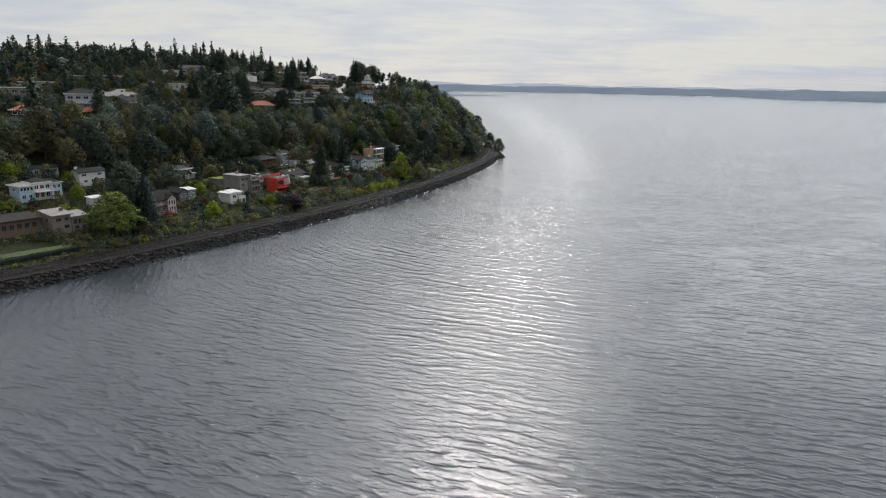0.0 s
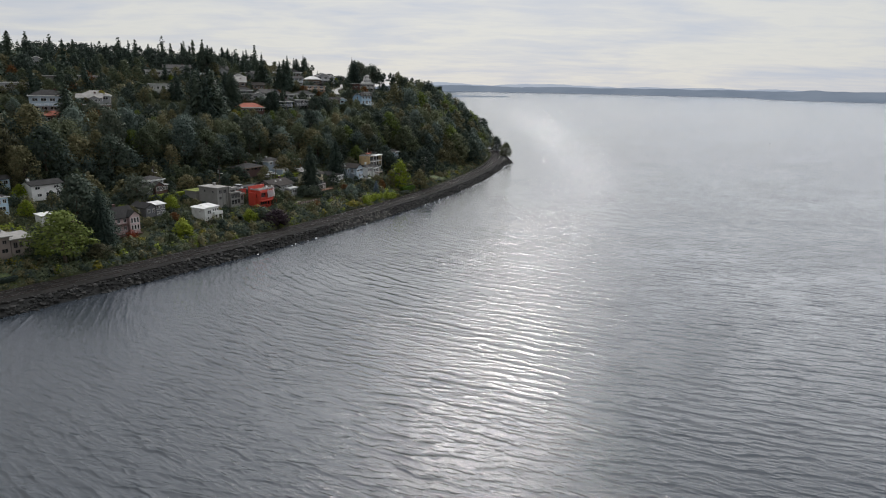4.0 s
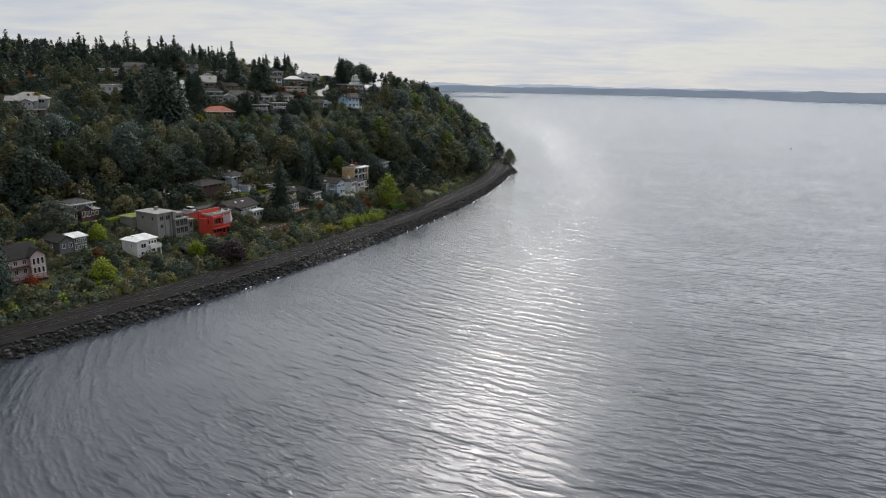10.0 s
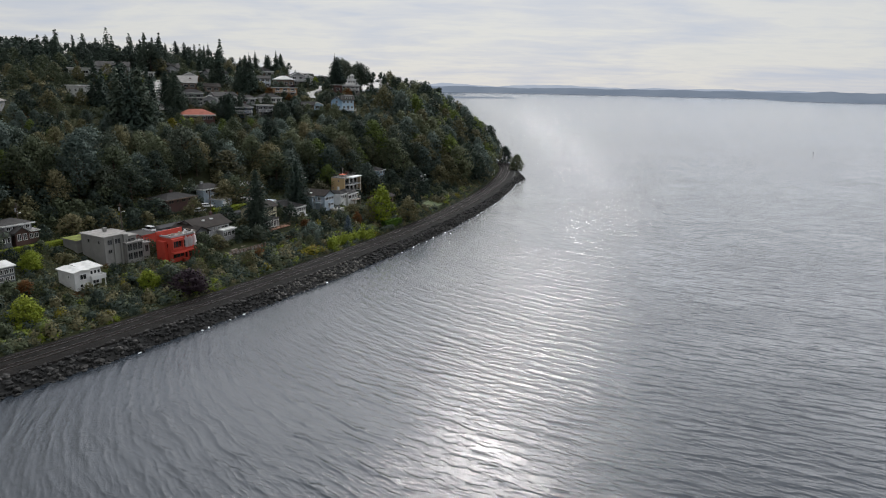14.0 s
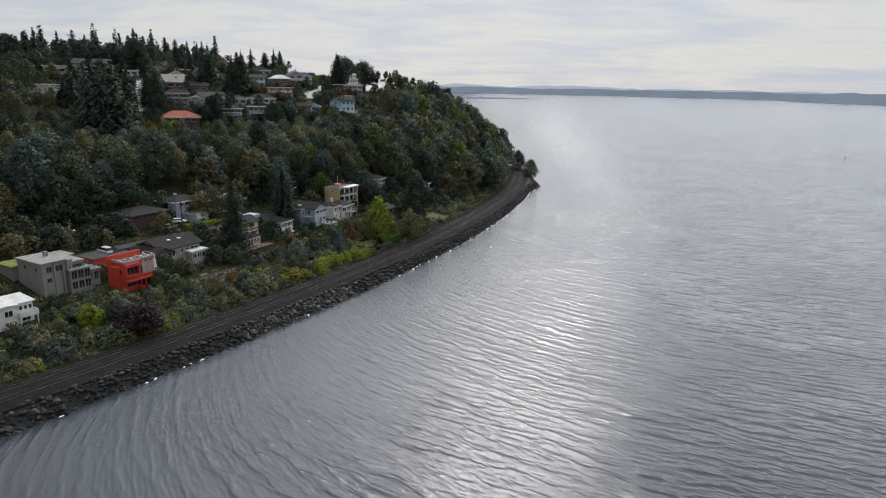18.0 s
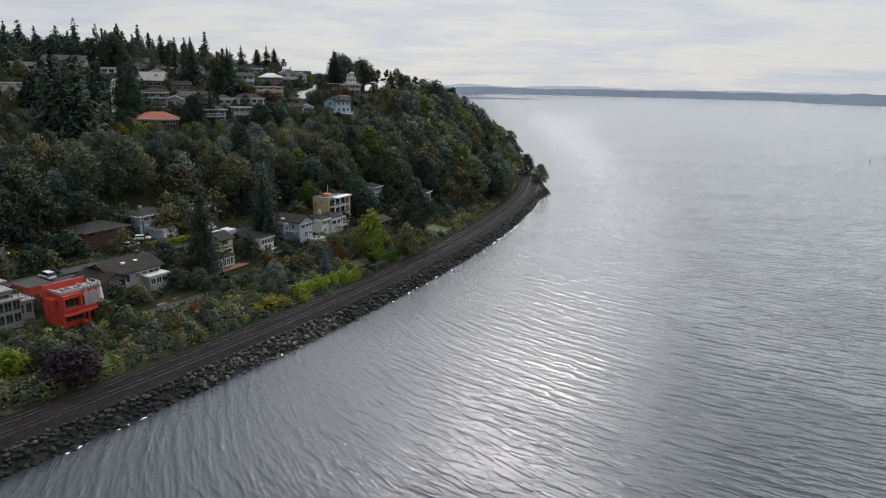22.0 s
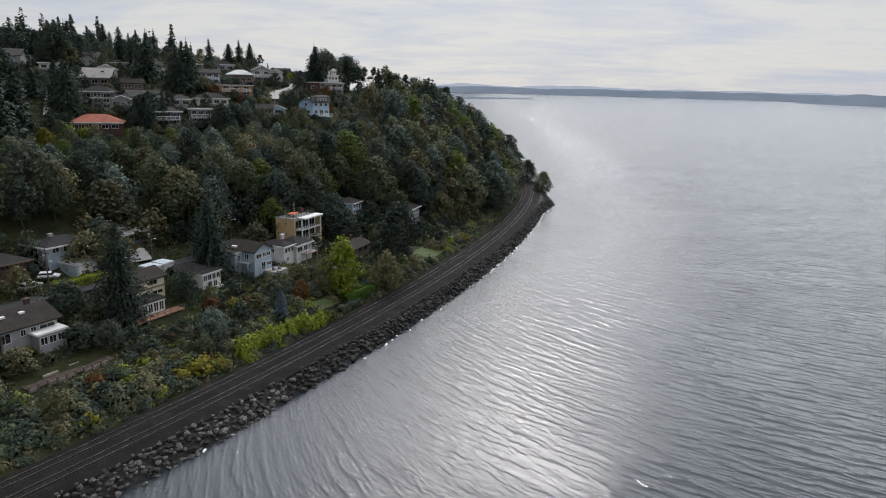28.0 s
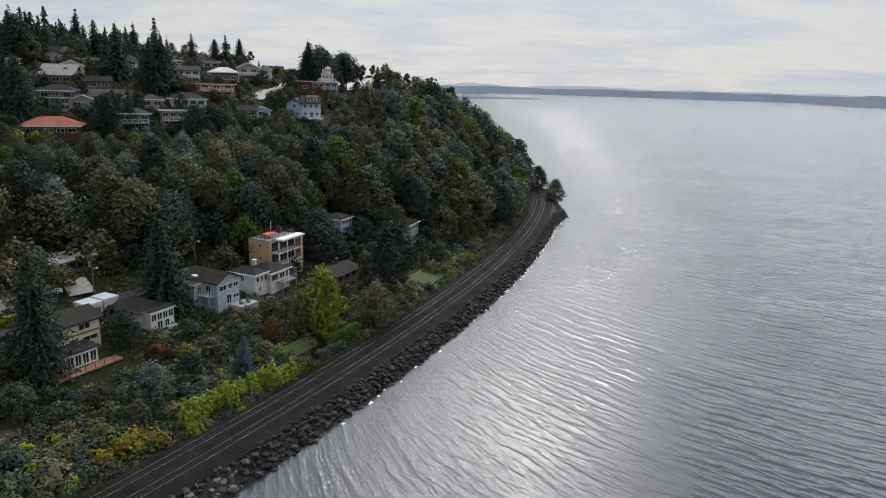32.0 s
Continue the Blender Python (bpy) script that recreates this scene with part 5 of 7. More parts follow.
hill_house(-151.7, 374.4, 14.2, 9.0, 4.1, "gable_x", "palegrey", "grey", 1, 3, 22, "pale gabled house among garden trees")
hill_house(-142.6, 330.4, 12.5, 7.0, 3.6, "flat", "white", "membrane", 1, 2, -40, "long plain white building with a white roof behind dark firs")
hill_house(-137.9, 397.8, 13.3, 9.0, 3.0, "gable_x", "palegrey", "grey", 1, 3, 28, "grey gabled house among garden trees")
hill_house(-222.4, 334.7, 12.0, 8.4, 2.6, "flat", "grey", "gravel", 1, 2, 23, "grey flat-roofed hilltop house")
hill_house(-221.0, 359.0, 7.4, 5.5, 3.3, "gable_y", "palegrey", "grey", 1, 1, 24, "small grey hilltop house")
hill_house(-175.4, 243.0, 9.6, 6.7, 2.8, "hip", "brick", "red", 1, 3, 20, "house with a terracotta hip roof")
hill_house(-190.6, 260.6, 13.2, 9.0, 3.4, "flat", "grey", "gravel", 1, 4, 24, "grey flat-roofed house on the slope")
hill_house(-173.4, 229.7, 10.8, 7.6, 2.7, "gable_x", "slate", "dark", 1, 3, 23, "dark house above the woods")
hill_house(-190.3, 278.8, 12.5, 8.8, 2.6, "flat", "palegrey", "gravel", 1, 3, 20, "pale flat-roofed house on the slope")
hill_house(-157.2, 292.4, 12.5, 8.8, 2.3, "hip", "palegrey", "gravel", 1, 4, 24, "low pale house beside a golden tree")
hill_house(-151.3, 282.5, 10.1, 7.0, 2.3, "flat", "brown", "brown", 1, 2, 24, "low brown house among garden trees")
hill_house(-176.9, 326.0, 8.8, 6.2, 2.3, "flat", "palegrey", "gravel", 1, 2, 29, "pale house on the slope")


def blue_hill_house():
    """The three-storey blue house on the edge of the bluff."""
    r = site("house", -55.0, 394.6, 10.6, 6.5, "blue three-storey house with white trim and a long deck", turn=12)
    block(r, -3.2, 0, 0, 5.0, 6.5, 4.6, "gable_y", "blue", "grey", WHITE, 0.75, 0.5, [("front", 0.0, 3.9, 1.0, 1.3), ("front", -1.2, 1.4, 1.4, 1.2), ("front", 1.0, 1.4, 1.2, 1.2), ("front", 0, 5.6, 0.8, 0.8)])
    block(r, 2.2, 0, 0, 6.0, 6.5, 5.0, "gable_x", "skyblue", "grey", WHITE, 0.6, 0.4, rows_of("front", 5.4, 3, 4.0, 1.0, 1.2) + [("front", -1.8, 1.4, 1.0, 1.2), ("front", 0.2, 1.2, 1.2, 1.9), ("front", 2.0, 1.4, 1.0, 1.2)])
    block(r, 2.6, -1.6, 4.9, 3.4, 2.6, 1.7, "shed", "white", "grey", WHITE, 0.2, 0.3, rows_of("front", 3.0, 3, 0.9, 0.7, 0.9), down=0.0)
    part("skylight", boxes((-2.4, -2.2, 6.2, -1.7, -1.2, 6.5)), WHITE, r)
    deck(r, -6.8, -5.4, 6.2, -3.3, 0.0, WALLS["white"], 2.5, WHITE)


blue_hill_house()


def white_tower_house():
    """A white house stepped up like a tower above the trees."""
    r = site("house", -56.0, 443.0, 7.0, 6.0, "white stepped tower house with decks above the trees", turn=10, z=47.5)
    block(r, 0, 0, 0, 7.0, 6.0, 3.4, "flat", "white", "membrane", WHITE, over=0.6, wins=rows_of("front", 6.4, 4, 1.8, 1.0, 1.4))
    block(r, 0, 0.3, 3.7, 4.6, 4.4, 2.6, "flat", "white", "membrane", WHITE, over=0.3, wins=rows_of("front", 4.2, 3, 1.4, 0.9, 1.2), down=0.1)
    block(r, 0.3, 0.6, 6.6, 2.2, 2.2, 1.9, "hip", "white", "membrane", WHITE, 0.6, 0.2, rows_of("front", 2.0, 2, 1.1, 0.6, 0.8), down=0.1)
    railing(r, [(-3.4, -3.3), (3.4, -3.3), (3.4, 0)], 3.7, WHITE, 0.9, 1.0)
    chimney(r, -1.6, 1.4, 6.4, 1.8, WALLS["white"])


white_tower_house()


# ---- lanes and drives ----
def lane(name, points, width, mat, label):
    """A strip of paving on the ground through a few points."""
    pts = []
    for (ax, ay), (bx, by) in zip(points, points[1:]):
        n = max(2, int(math.hypot(bx - ax, by - ay) / 1.5))
        pts += [(ax + (bx - ax) * k / n, ay + (by - ay) * k / n) for k in range(n)]
    pts.append(points[-1])
    verts, faces = [], []
    for k, (px, py) in enumerate(pts):
        qx, qy = pts[min(k + 1, len(pts) - 1)]
        ox, oy = pts[max(k - 1, 0)]
        tx, ty = qx - ox, qy - oy
        m = math.hypot(tx, ty)
        nx, ny = -ty / m, tx / m
        h = max(ground(px + nx * s, py + ny * s) for s in (-width / 2, 0, width / 2)) + 0.35
        KEEP_OUT.append((px, py, width / 2))
        for s, dz in ((-0.5, -0.8), (-0.5, 0), (0.5, 0), (0.5, -0.8)):
            verts.append((px + nx * s * width, py + ny * s * width, h + dz))
    for k in range(len(pts) - 1):
        for i in range(3):
            faces.append((k * 4 + i, k * 4 + 4 + i, k * 4 + 5 + i, k * 4 + 1 + i))
    return tagged(new(name, mesh_from(name, verts, faces, mat)), label, "road", kind="structure")


lane("road", [along(y, 49.5) for y in range(205, 291, 6)], 4.2, ASPHALT, "narrow asphalt lane behind the shore houses")
lane("road", [(-67.6, 289.2), (-63.4, 285.8)], 4.4, CONCRETE, "pale concrete drive before the long low house")
lane("road", [(-80.5, 236.0), (-76.0, 243.5)], 6.0, ASPHALT, "asphalt parking apron beside the lane")
lane("road", [(-66.0, 400.5), (-69.0, 410.0), (-69.5, 418.0), (-68.0, 428.0), (-71.0, 446.0)], 3.4, CONCRETE, "pale concrete street on the hill")
lane("road", [(-114.5, 340.0), (-120.5, 351.5), (-127.0, 363.5), (-131.0, 374.0)], 4.0, CONCRETE, "pale concrete street climbing the hill")


# ---- vehicles ----
PAINT = {"white": plain("white_car_paint", (0.70, 0.71, 0.72), 0.25, 0.0, 0.05), "silver": plain("silver_car_paint", (0.42, 0.43, 0.45), 0.28, 0.5, 0.05)}
TYRE = plain("tyre_rubber", (0.02, 0.02, 0.02), 0.9)


def vehicle(x, y, turn, label, paint, length=4.5, tall=1.55, van=False):
    r = thing("car", pose(x, y, max(ground(x + a, y + b) for a in (-2.2, 0, 2.2) for b in (-2.2, 0, 2.2)) + 0.38, 0, 0, turn) @ Matrix.Scale(0.87, 4), label, "car", "parked cars")
    w = 0.9
    hood, deck_ = (0.95, 0.95) if not van else (0.9, 1.0)
    prof = [(-length / 2, 0.35), (-length / 2 + 0.05, deck_ - 0.1), (-length / 2 + 0.25, deck_), (length / 2 - 1.1, hood), (length / 2 - 0.1, hood - 0.2), (length / 2, 0.4)]
    bm = bmesh.new()
    a = [bm.verts.new((px, -w, pz)) for px, pz in prof]
    b = [bm.verts.new((px, w, pz)) for px, pz in prof]
    for k in range(6):
        bm.faces.new((a[k], a[(k + 1) % 6], b[(k + 1) % 6], b[k]))
    bm.faces.new(a[::-1])
    bm.faces.new(b)
    bmesh.ops.recalc_face_normals(bm, faces=bm.faces)
    bmesh.ops.bevel(bm, geom=bm.edges[:], offset=0.06, segments=1, affect="EDGES")
    part("body", bm, PAINT[paint], r)
    x0, x1 = -length / 2 + 0.15, length / 2 - 1.15
    for name, mat, lo, hi, ins in (("cabin_glass", GLASS, 0.9, tall - 0.12, 0.0), ("cabin_roof", PAINT[paint], tall - 0.12, tall, 0.45)):
        bm = bmesh.new()
        s0, s1 = (0.0, 0.45) if name == "cabin_glass" else (0.45, 0.55)
        ww0, ww1 = (w - 0.05, w - 0.2) if name == "cabin_glass" else (w - 0.18, w - 0.24)
        c = [bm.verts.new(q) for q in ((x0 + s0 * 0.5, -ww0, lo), (x1 - s0, -ww0, lo), (x1 - s0, ww0, lo), (x0 + s0 * 0.5, ww0, lo), (x0 + s1 * 0.5, -ww1, hi), (x1 - s1 * 1.3, -ww1, hi), (x1 - s1 * 1.3, ww1, hi), (x0 + s1 * 0.5, ww1, hi))]
        for q in ((3, 2, 1, 0), (4, 5, 6, 7), (0, 1, 5, 4), (1, 2, 6, 5), (2, 3, 7, 6), (3, 0, 4, 7)):
            bm.faces.new([c[k] for k in q])
        part(name, bm, mat, r)
    for px in (-length / 2 + 0.85, length / 2 - 0.85):
        for s in (-1, 1):
            bm = bmesh.new()
            rod(bm, (px, s * (w - 0.22), 0.32), (px, s * (w + 0.01), 0.32), 0.32, n=12)
            wheel = part("wheel", bm, TYRE, r)
            bm = bmesh.new()
            rod(bm, (px, s * (w + 0.011), 0.32), (px, s * (w + 0.03), 0.32), 0.18, n=10)
            part("rim", bm, PAINT["silver"], wheel)
    for s in (-1, 1):
        part("headlight", boxes((length / 2 - 0.08, s * 0.6 - 0.16, 0.6, length / 2 + 0.02, s * 0.6 + 0.16, 0.74)), WHITE, r)
    return r


vehicle(-79.0, 239.6, 150, "white sport utility car parked beside the red house", "white", 4.8, 1.8)
vehicle(-73.4, 263.0, 75, "silver estate car parked on the lane", "silver", 4.6, 1.5)
vehicle(-73.2, 268.2, 20, "white hatchback parked before the brick house", "white", 4.3, 1.5)
vehicle(-66.2, 280.8, 35, "white saloon parked on the lane", "white", 4.4, 1.45)
vehicle(-121.0, 353.0, 60, "white car on the hill street", "white", 4.5, 1.6)

# ---- poles ----
POLE = plain("weathered_pole_timber", (0.11, 0.09, 0.075), 0.9)


def utility_pole(x, y, h, label):
    r = thing("utility_pole", pose(x, y, ground(x, y) - 0.2, 0, 0, tangent(min(y, 420)) + 90), label, "utility pole", "utility poles along the lane")
    bm = bmesh.new()
    rod(bm, (0, 0, 0), (0, 0, h), 0.16, 0.1, 8)
    part("pole", bm, POLE, r)
    part("crossarm", boxes((-1.1, -0.06, h - 0.9, 1.1, 0.06, h - 0.75)), POLE, r)
    part("transformer", boxes((0.15, -0.22, h - 2.2, 0.6, 0.22, h - 1.3)), PAINT["silver"], r)
    bm = bmesh.new()
    rod(bm, (0, 0, h - 2.6), (-1.1, 0, h - 2.2), 0.04)
    box(bm, -1.6, -0.1, h - 2.3, -1.05, 0.1, h - 2.12)
    part("street_light", bm, WHITE, r)


for x, y, h in ((-51.3, 306.9, 8.0), (-61.2, 285.6, 8.5), (-70.6, 264.0, 9.0), (-84.5, 236.0, 9.0), (-103.0, 222.0, 9.0)):
    utility_pole(x, y, h, "timber utility pole with crossarm and street light")


# ---- garden walls, terraces ----
def timber_terrace():
    r = site("terrace", -56.0, 234.6, 14.0, 4.0, "weathered timber terrace wall with pale panels and posts", "terrace", z=5.2)
    part("paving", boxes((-7, -2, -2.5, 7, 3.0, 0.6)), plain("brown_gravel_paving", (0.065, 0.052, 0.044), 0.95), r)
    bm = bmesh.new()
    for k in range(11):
        px = -7 + 1.4 * k
        pm = boxes((px - 0.12, -2.35, -3, px + 0.12, -2.1, 1.3))
        part("post", pm, WALLS["brown"], r)
    for k in range(10):
        if k % 4 != 1:
            part("panel", boxes((-6.85 + 1.4 * k, -2.2, -0.4, -5.75 + 1.4 * k, -2.1, 0.65 + 0.12 * (k % 3))), WALLS["taupe"] if k % 3 else WALLS["grey"], r)
    part("driftwood", boxes((-3.5, 0.2, 0.6, -1.2, 0.6, 0.95)), WOOD, r)
    part("driftwood", boxes((1.0, 0.9, 0.6, 2.6, 1.2, 0.9)), WOOD, r)


timber_terrace()


def stone_steps():
    r = site("garden_terrace", -31.6, 279.5, 5.0, 6.0, "stepped garden terraces with pale stone edges", "terrace", z=4.2)
    for k in range(4):
        part("stone_edge", boxes((-2.0 + 0.4 * k, -2.2 + 2.2 * k, -1, 1.6 + 0.4 * k, -1.8 + 2.2 * k, 0.4 + 0.75 * k)), CONCRETE, r)


stone_steps()


def fence_run():
    """Low white barrier at the inner side of the curve."""
    r = thing("barrier", Matrix(), "low pale barrier along the inside of the railway curve", "barrier")
    pts = [along(y, 13.2) for y in range(384, 462, 4)]
    for k, ((ax, ay), (bx, by)) in enumerate(zip(pts, pts[1:])):
        bm = bmesh.new()
        a = math.atan2(by - ay, bx - ax)
        n = math.hypot(bx - ax, by - ay)
        box(bm, 0.04, -0.15, 0, n - 0.04, 0.15, 0.9)
        ob = part("panel", bm, CONCRETE, r)
        ob.matrix_basis = pose(ax, ay, 2.2, 0, 0, math.degrees(a))


fence_run()


def rail_signal():
    x, y = along(437, 12.2)
    r = thing("railway_signal", pose(x, y, 2.2), "slim white trackside signal post", "signal")
    bm = bmesh.new()
    rod(bm, (0, 0, 0), (0, 0, 3.2), 0.09)
    part("post", bm, WHITE, r)
    part("signal_head", boxes((-0.3, -0.2, 2.6, 0.3, 0.2, 3.6)), WHITE, r)


rail_signal()

# ---- plants ----
rng = np.random.default_rng(7)


def leaf_arrays(centres, outs, sizes, droop=0.25, normals=None, loose=0.4):
    """Bent four-cornered leaf sprays, one quad each, lying roughly across their outward way: corners and shading normals."""
    n = len(centres)
    soft = (outs if normals is None else normals) + rng.normal(0, 0.3, (n, 3))
    soft = soft / (np.linalg.norm(soft, axis=1)[:, None] + 1e-6)
    outs = outs + rng.normal(0, loose, (n, 3))
    outs = outs / (np.linalg.norm(outs, axis=1)[:, None] + 1e-6)
    side = np.cross(outs, rng.normal(0, 1, (n, 3)))
    side /= np.linalg.norm(side, axis=1)[:, None] + 1e-6
    up = np.cross(outs, side)
    s = sizes[:, None]
    k = rng.uniform(0.55, 1.0, (n, 1))
    v = np.stack([centres - side * s, centres - up * s * k * 0.8 + outs * s * droop, centres + side * s, centres + up * s * k + outs * s * droop * rng.uniform(-1, 1, (n, 1))], 1)
    return np.concatenate([v.reshape(-1, 3), np.repeat(soft, 4, axis=0)], 1)


def leaf_mesh(name, verts, mat):
    n = len(verts) // 4
    me = bpy.data.meshes.new(name)
    me.vertices.add(n * 4)
    me.vertices.foreach_set("co", verts[:, :3].astype(np.float32).ravel())
    me.loops.add(n * 4)
    me.loops.foreach_set("vertex_index", np.arange(n * 4, dtype=np.int32))
    me.polygons.add(n)
    me.polygons.foreach_set("loop_start", np.arange(0, n * 4, 4, dtype=np.int32))
    me.update(calc_edges=True)
    turned = me.attributes.new("custom_normal", "FLOAT_VECTOR", "POINT")
    turned.data.foreach_set("vector", verts[:, 3:].astype(np.float32).ravel())
    if mat is not None:
        me.materials.append(mat)
    return me


def shell_quads():
    """The corners of a round shell of 24 patches."""
    quads = []
    for axis in range(3):
        for sign in (-1, 1):
            for i in (-1, 0):
                for j in (-1, 0):
                    for a, b in ((i, j), (i + 1, j), (i + 1, j + 1), (i, j + 1)):
                        p = [0.0, 0.0, 0.0]
                        p[axis], p[(axis + 1) % 3], p[(axis + 2) % 3] = sign, a * 1.0, b * 1.0
                        quads.append(np.array(p) / math.sqrt(p[0] ** 2 + p[1] ** 2 + p[2] ** 2))
    return np.array(quads)


SHELL = shell_quads()


def shell(centre, radii):
    """The shaded inside of a clump of leaves."""
    lump = 1 + 0.12 * np.sin(SHELL[:, :1] * 4 + rng.uniform(0, 6)) * np.cos(SHELL[:, 1:2] * 4 + rng.uniform(0, 6))
    return np.concatenate([SHELL * radii * lump + centre, SHELL], 1)


def ball_points(n):
    p = rng.normal(0, 1, (n, 3))
    return p / np.linalg.norm(p, axis=1)[:, None]


def crown_broad(height=13.0, radius=5.2, clumps=28, leaves=84, size=0.28, low=0.28):
    """A broad crown: clumps of sprays set over a lopsided dome."""
    c0 = []
    for k in range(clumps):
        u = (k + rng.uniform(0, 1)) / clumps
        zc = low + (0.93 - low) * u
        prof = math.sin(math.pi * min(1.0, (zc - low + 0.16) / (1.06 - low)) ** 0.8) ** 0.7
        a = k * 2.399 + rng.uniform(-0.4, 0.4)
        r = radius * prof * rng.uniform(0.5, 0.95)
        c0.append((math.cos(a) * r, math.sin(a) * r, zc * height))
    out = []
    mid = np.array((0, 0, height * (low + 0.3)))
    for c in c0:
        c = np.array(c)
        rad = radius * rng.uniform(0.26, 0.46)
        d = ball_points(leaves)
        d[:, 2] = np.maximum(d[:, 2], -0.7 - 0.3 * d[:, 2])
        pts = c + d * rad * rng.uniform(0.62, 1.12, (leaves, 1)) * (1, 1, 0.85)
        away = pts - mid
        away /= np.linalg.norm(away, axis=1)[:, None] + 1e-6
        out.append(leaf_arrays(pts, d + (0, 0, 0.25), size * rng.uniform(0.6, 1.4, leaves), 0.25, 0.7 * d + 0.5 * away + (0, 0, 0.2)))
    return np.concatenate(out)


def crown_conifer(height=20.0, radius=3.4, whorls=24, size=0.55, ragged=0.25, bare=0.12, full=0.6, boughs=10):
    """A spire of drooping boughs in whorls, fuller below."""
    out = []
    for k in range(whorls):
        u = (k + 0.5) / whorls
        z = height * (bare + (1 - bare) * u)
        r = radius * (1 - u) ** full * rng.uniform(1 - ragged, 1 + ragged * 0.5) + 0.3
        m = max(6, int(boughs * (1 - u) + 5))
        for j in range(m):
            a = j * math.tau / m + k * 1.3 + rng.uniform(-0.3, 0.3)
            rr = r * rng.uniform(0.62, 1.12)
            steps = max(2, int(rr / (size * 0.62)))
            q = (np.arange(steps) + 0.6) / steps
            pts = np.stack([math.cos(a) * rr * q, math.sin(a) * rr * q, z - rr * 0.38 * q ** 1.5 + rng.normal(0, 0.14, steps)], 1)
            outs = np.tile((math.cos(a) * 0.4, math.sin(a) * 0.4, 0.9), (steps, 1))
            out.append(leaf_arrays(pts, outs, size * (1.15 - 0.5 * q) * rng.uniform(0.75, 1.2, steps), -0.45, np.tile((math.cos(a) * 0.75, math.sin(a) * 0.75, 0.55), (steps, 1))))
    return np.concatenate(out)


def crown_bush(height=2.2, radius=1.6, leaves=380, size=0.17):
    d = ball_points(leaves)
    d[:, 2] = np.abs(d[:, 2])
    lump = 1 + 0.22 * np.sin(d[:, :1] * 5 + rng.uniform(0, 6)) * np.cos(d[:, 1:2] * 4 + rng.uniform(0, 6))
    pts = d * (radius, radius, height) * lump * rng.uniform(0.7, 1.04, (leaves, 1))
    inner = shell(np.zeros(3), (radius * 0.6, radius * 0.6, height * 0.6))
    return np.concatenate([leaf_arrays(pts, d + (0, 0, 0.2), size * rng.uniform(0.6, 1.4, leaves)), inner])


def trunk_mesh(name, height, radius, limbs, spread, lean=0.0):
    bm = bmesh.new()
    pts = [Vector((lean * q * q, 0.3 * math.sin(q * 3), height * q)) for q in (0, 0.3, 0.6, 1.0)]
    for a, b, ra, rb in zip(pts, pts[1:], (1.0, 0.75, 0.5), (0.75, 0.5, 0.2)):
        rod(bm, a, b, radius * ra, radius * rb, 7)
    for k in range(limbs):
        a = k * 2.4
        z = height * (0.3 + 0.5 * k / max(1, limbs))
        tip = Vector((math.cos(a) * spread, math.sin(a) * spread, z + spread * 0.7))
        rod(bm, (0, 0, z), tip * 1.0, radius * 0.42, radius * 0.1, 5)
    me = bpy.data.meshes.new(name)
    bm.to_mesh(me)
    bm.free()
    me.materials.append(BARK)
    return me


# haze is put into the leaves: blue raised in most, grey-green made lighter
LEAF = {
    "green": foliage("broadleaf_foliage", (0.039, 0.051, 0.033), (0.091, 0.110, 0.062), (0.173, 0.182, 0.108)),
    "olive": foliage("olive_foliage", (0.059, 0.060, 0.040), (0.131, 0.125, 0.064), (0.224, 0.193, 0.110)),
    "deep": foliage("deep_green_foliage", (0.023, 0.034, 0.030), (0.055, 0.075, 0.056), (0.112, 0.122, 0.088)),
    "bluish": foliage("hazed_grey_green_foliage", (0.053, 0.075, 0.065), (0.106, 0.139, 0.118), (0.165, 0.205, 0.169)),
    "lime": foliage("yellow_green_foliage", (0.069, 0.098, 0.011), (0.184, 0.230, 0.025), (0.310, 0.345, 0.052)),
    "gold": foliage("golden_autumn_foliage", (0.088, 0.080, 0.010), (0.200, 0.175, 0.018), (0.310, 0.265, 0.032)),
    "rust": foliage("rusty_autumn_foliage", (0.075, 0.036, 0.014), (0.160, 0.075, 0.026), (0.235, 0.125, 0.045)),
    "scarlet": foliage("scarlet_autumn_foliage", (0.120, 0.022, 0.010), (0.300, 0.060, 0.018), (0.450, 0.120, 0.035)),
    "purple": foliage("dark_purple_foliage", (0.016, 0.012, 0.016), (0.034, 0.022, 0.029), (0.058, 0.039, 0.047)),
    "fir": foliage("fir_needles", (0.019, 0.032, 0.029), (0.046, 0.068, 0.051), (0.100, 0.123, 0.086), 0.1),
    "spruce": foliage("blue_spruce_needles", (0.039, 0.057, 0.073), (0.085, 0.117, 0.150), (0.143, 0.182, 0.221), 0.1),
    "hedge": foliage("clipped_hedge_leaves", (0.042, 0.084, 0.011), (0.098, 0.182, 0.020), (0.168, 0.266, 0.035)),
    "fresh": foliage("fresh_green_foliage", (0.048, 0.070, 0.018), (0.105, 0.140, 0.034), (0.180, 0.215, 0.058)),
}

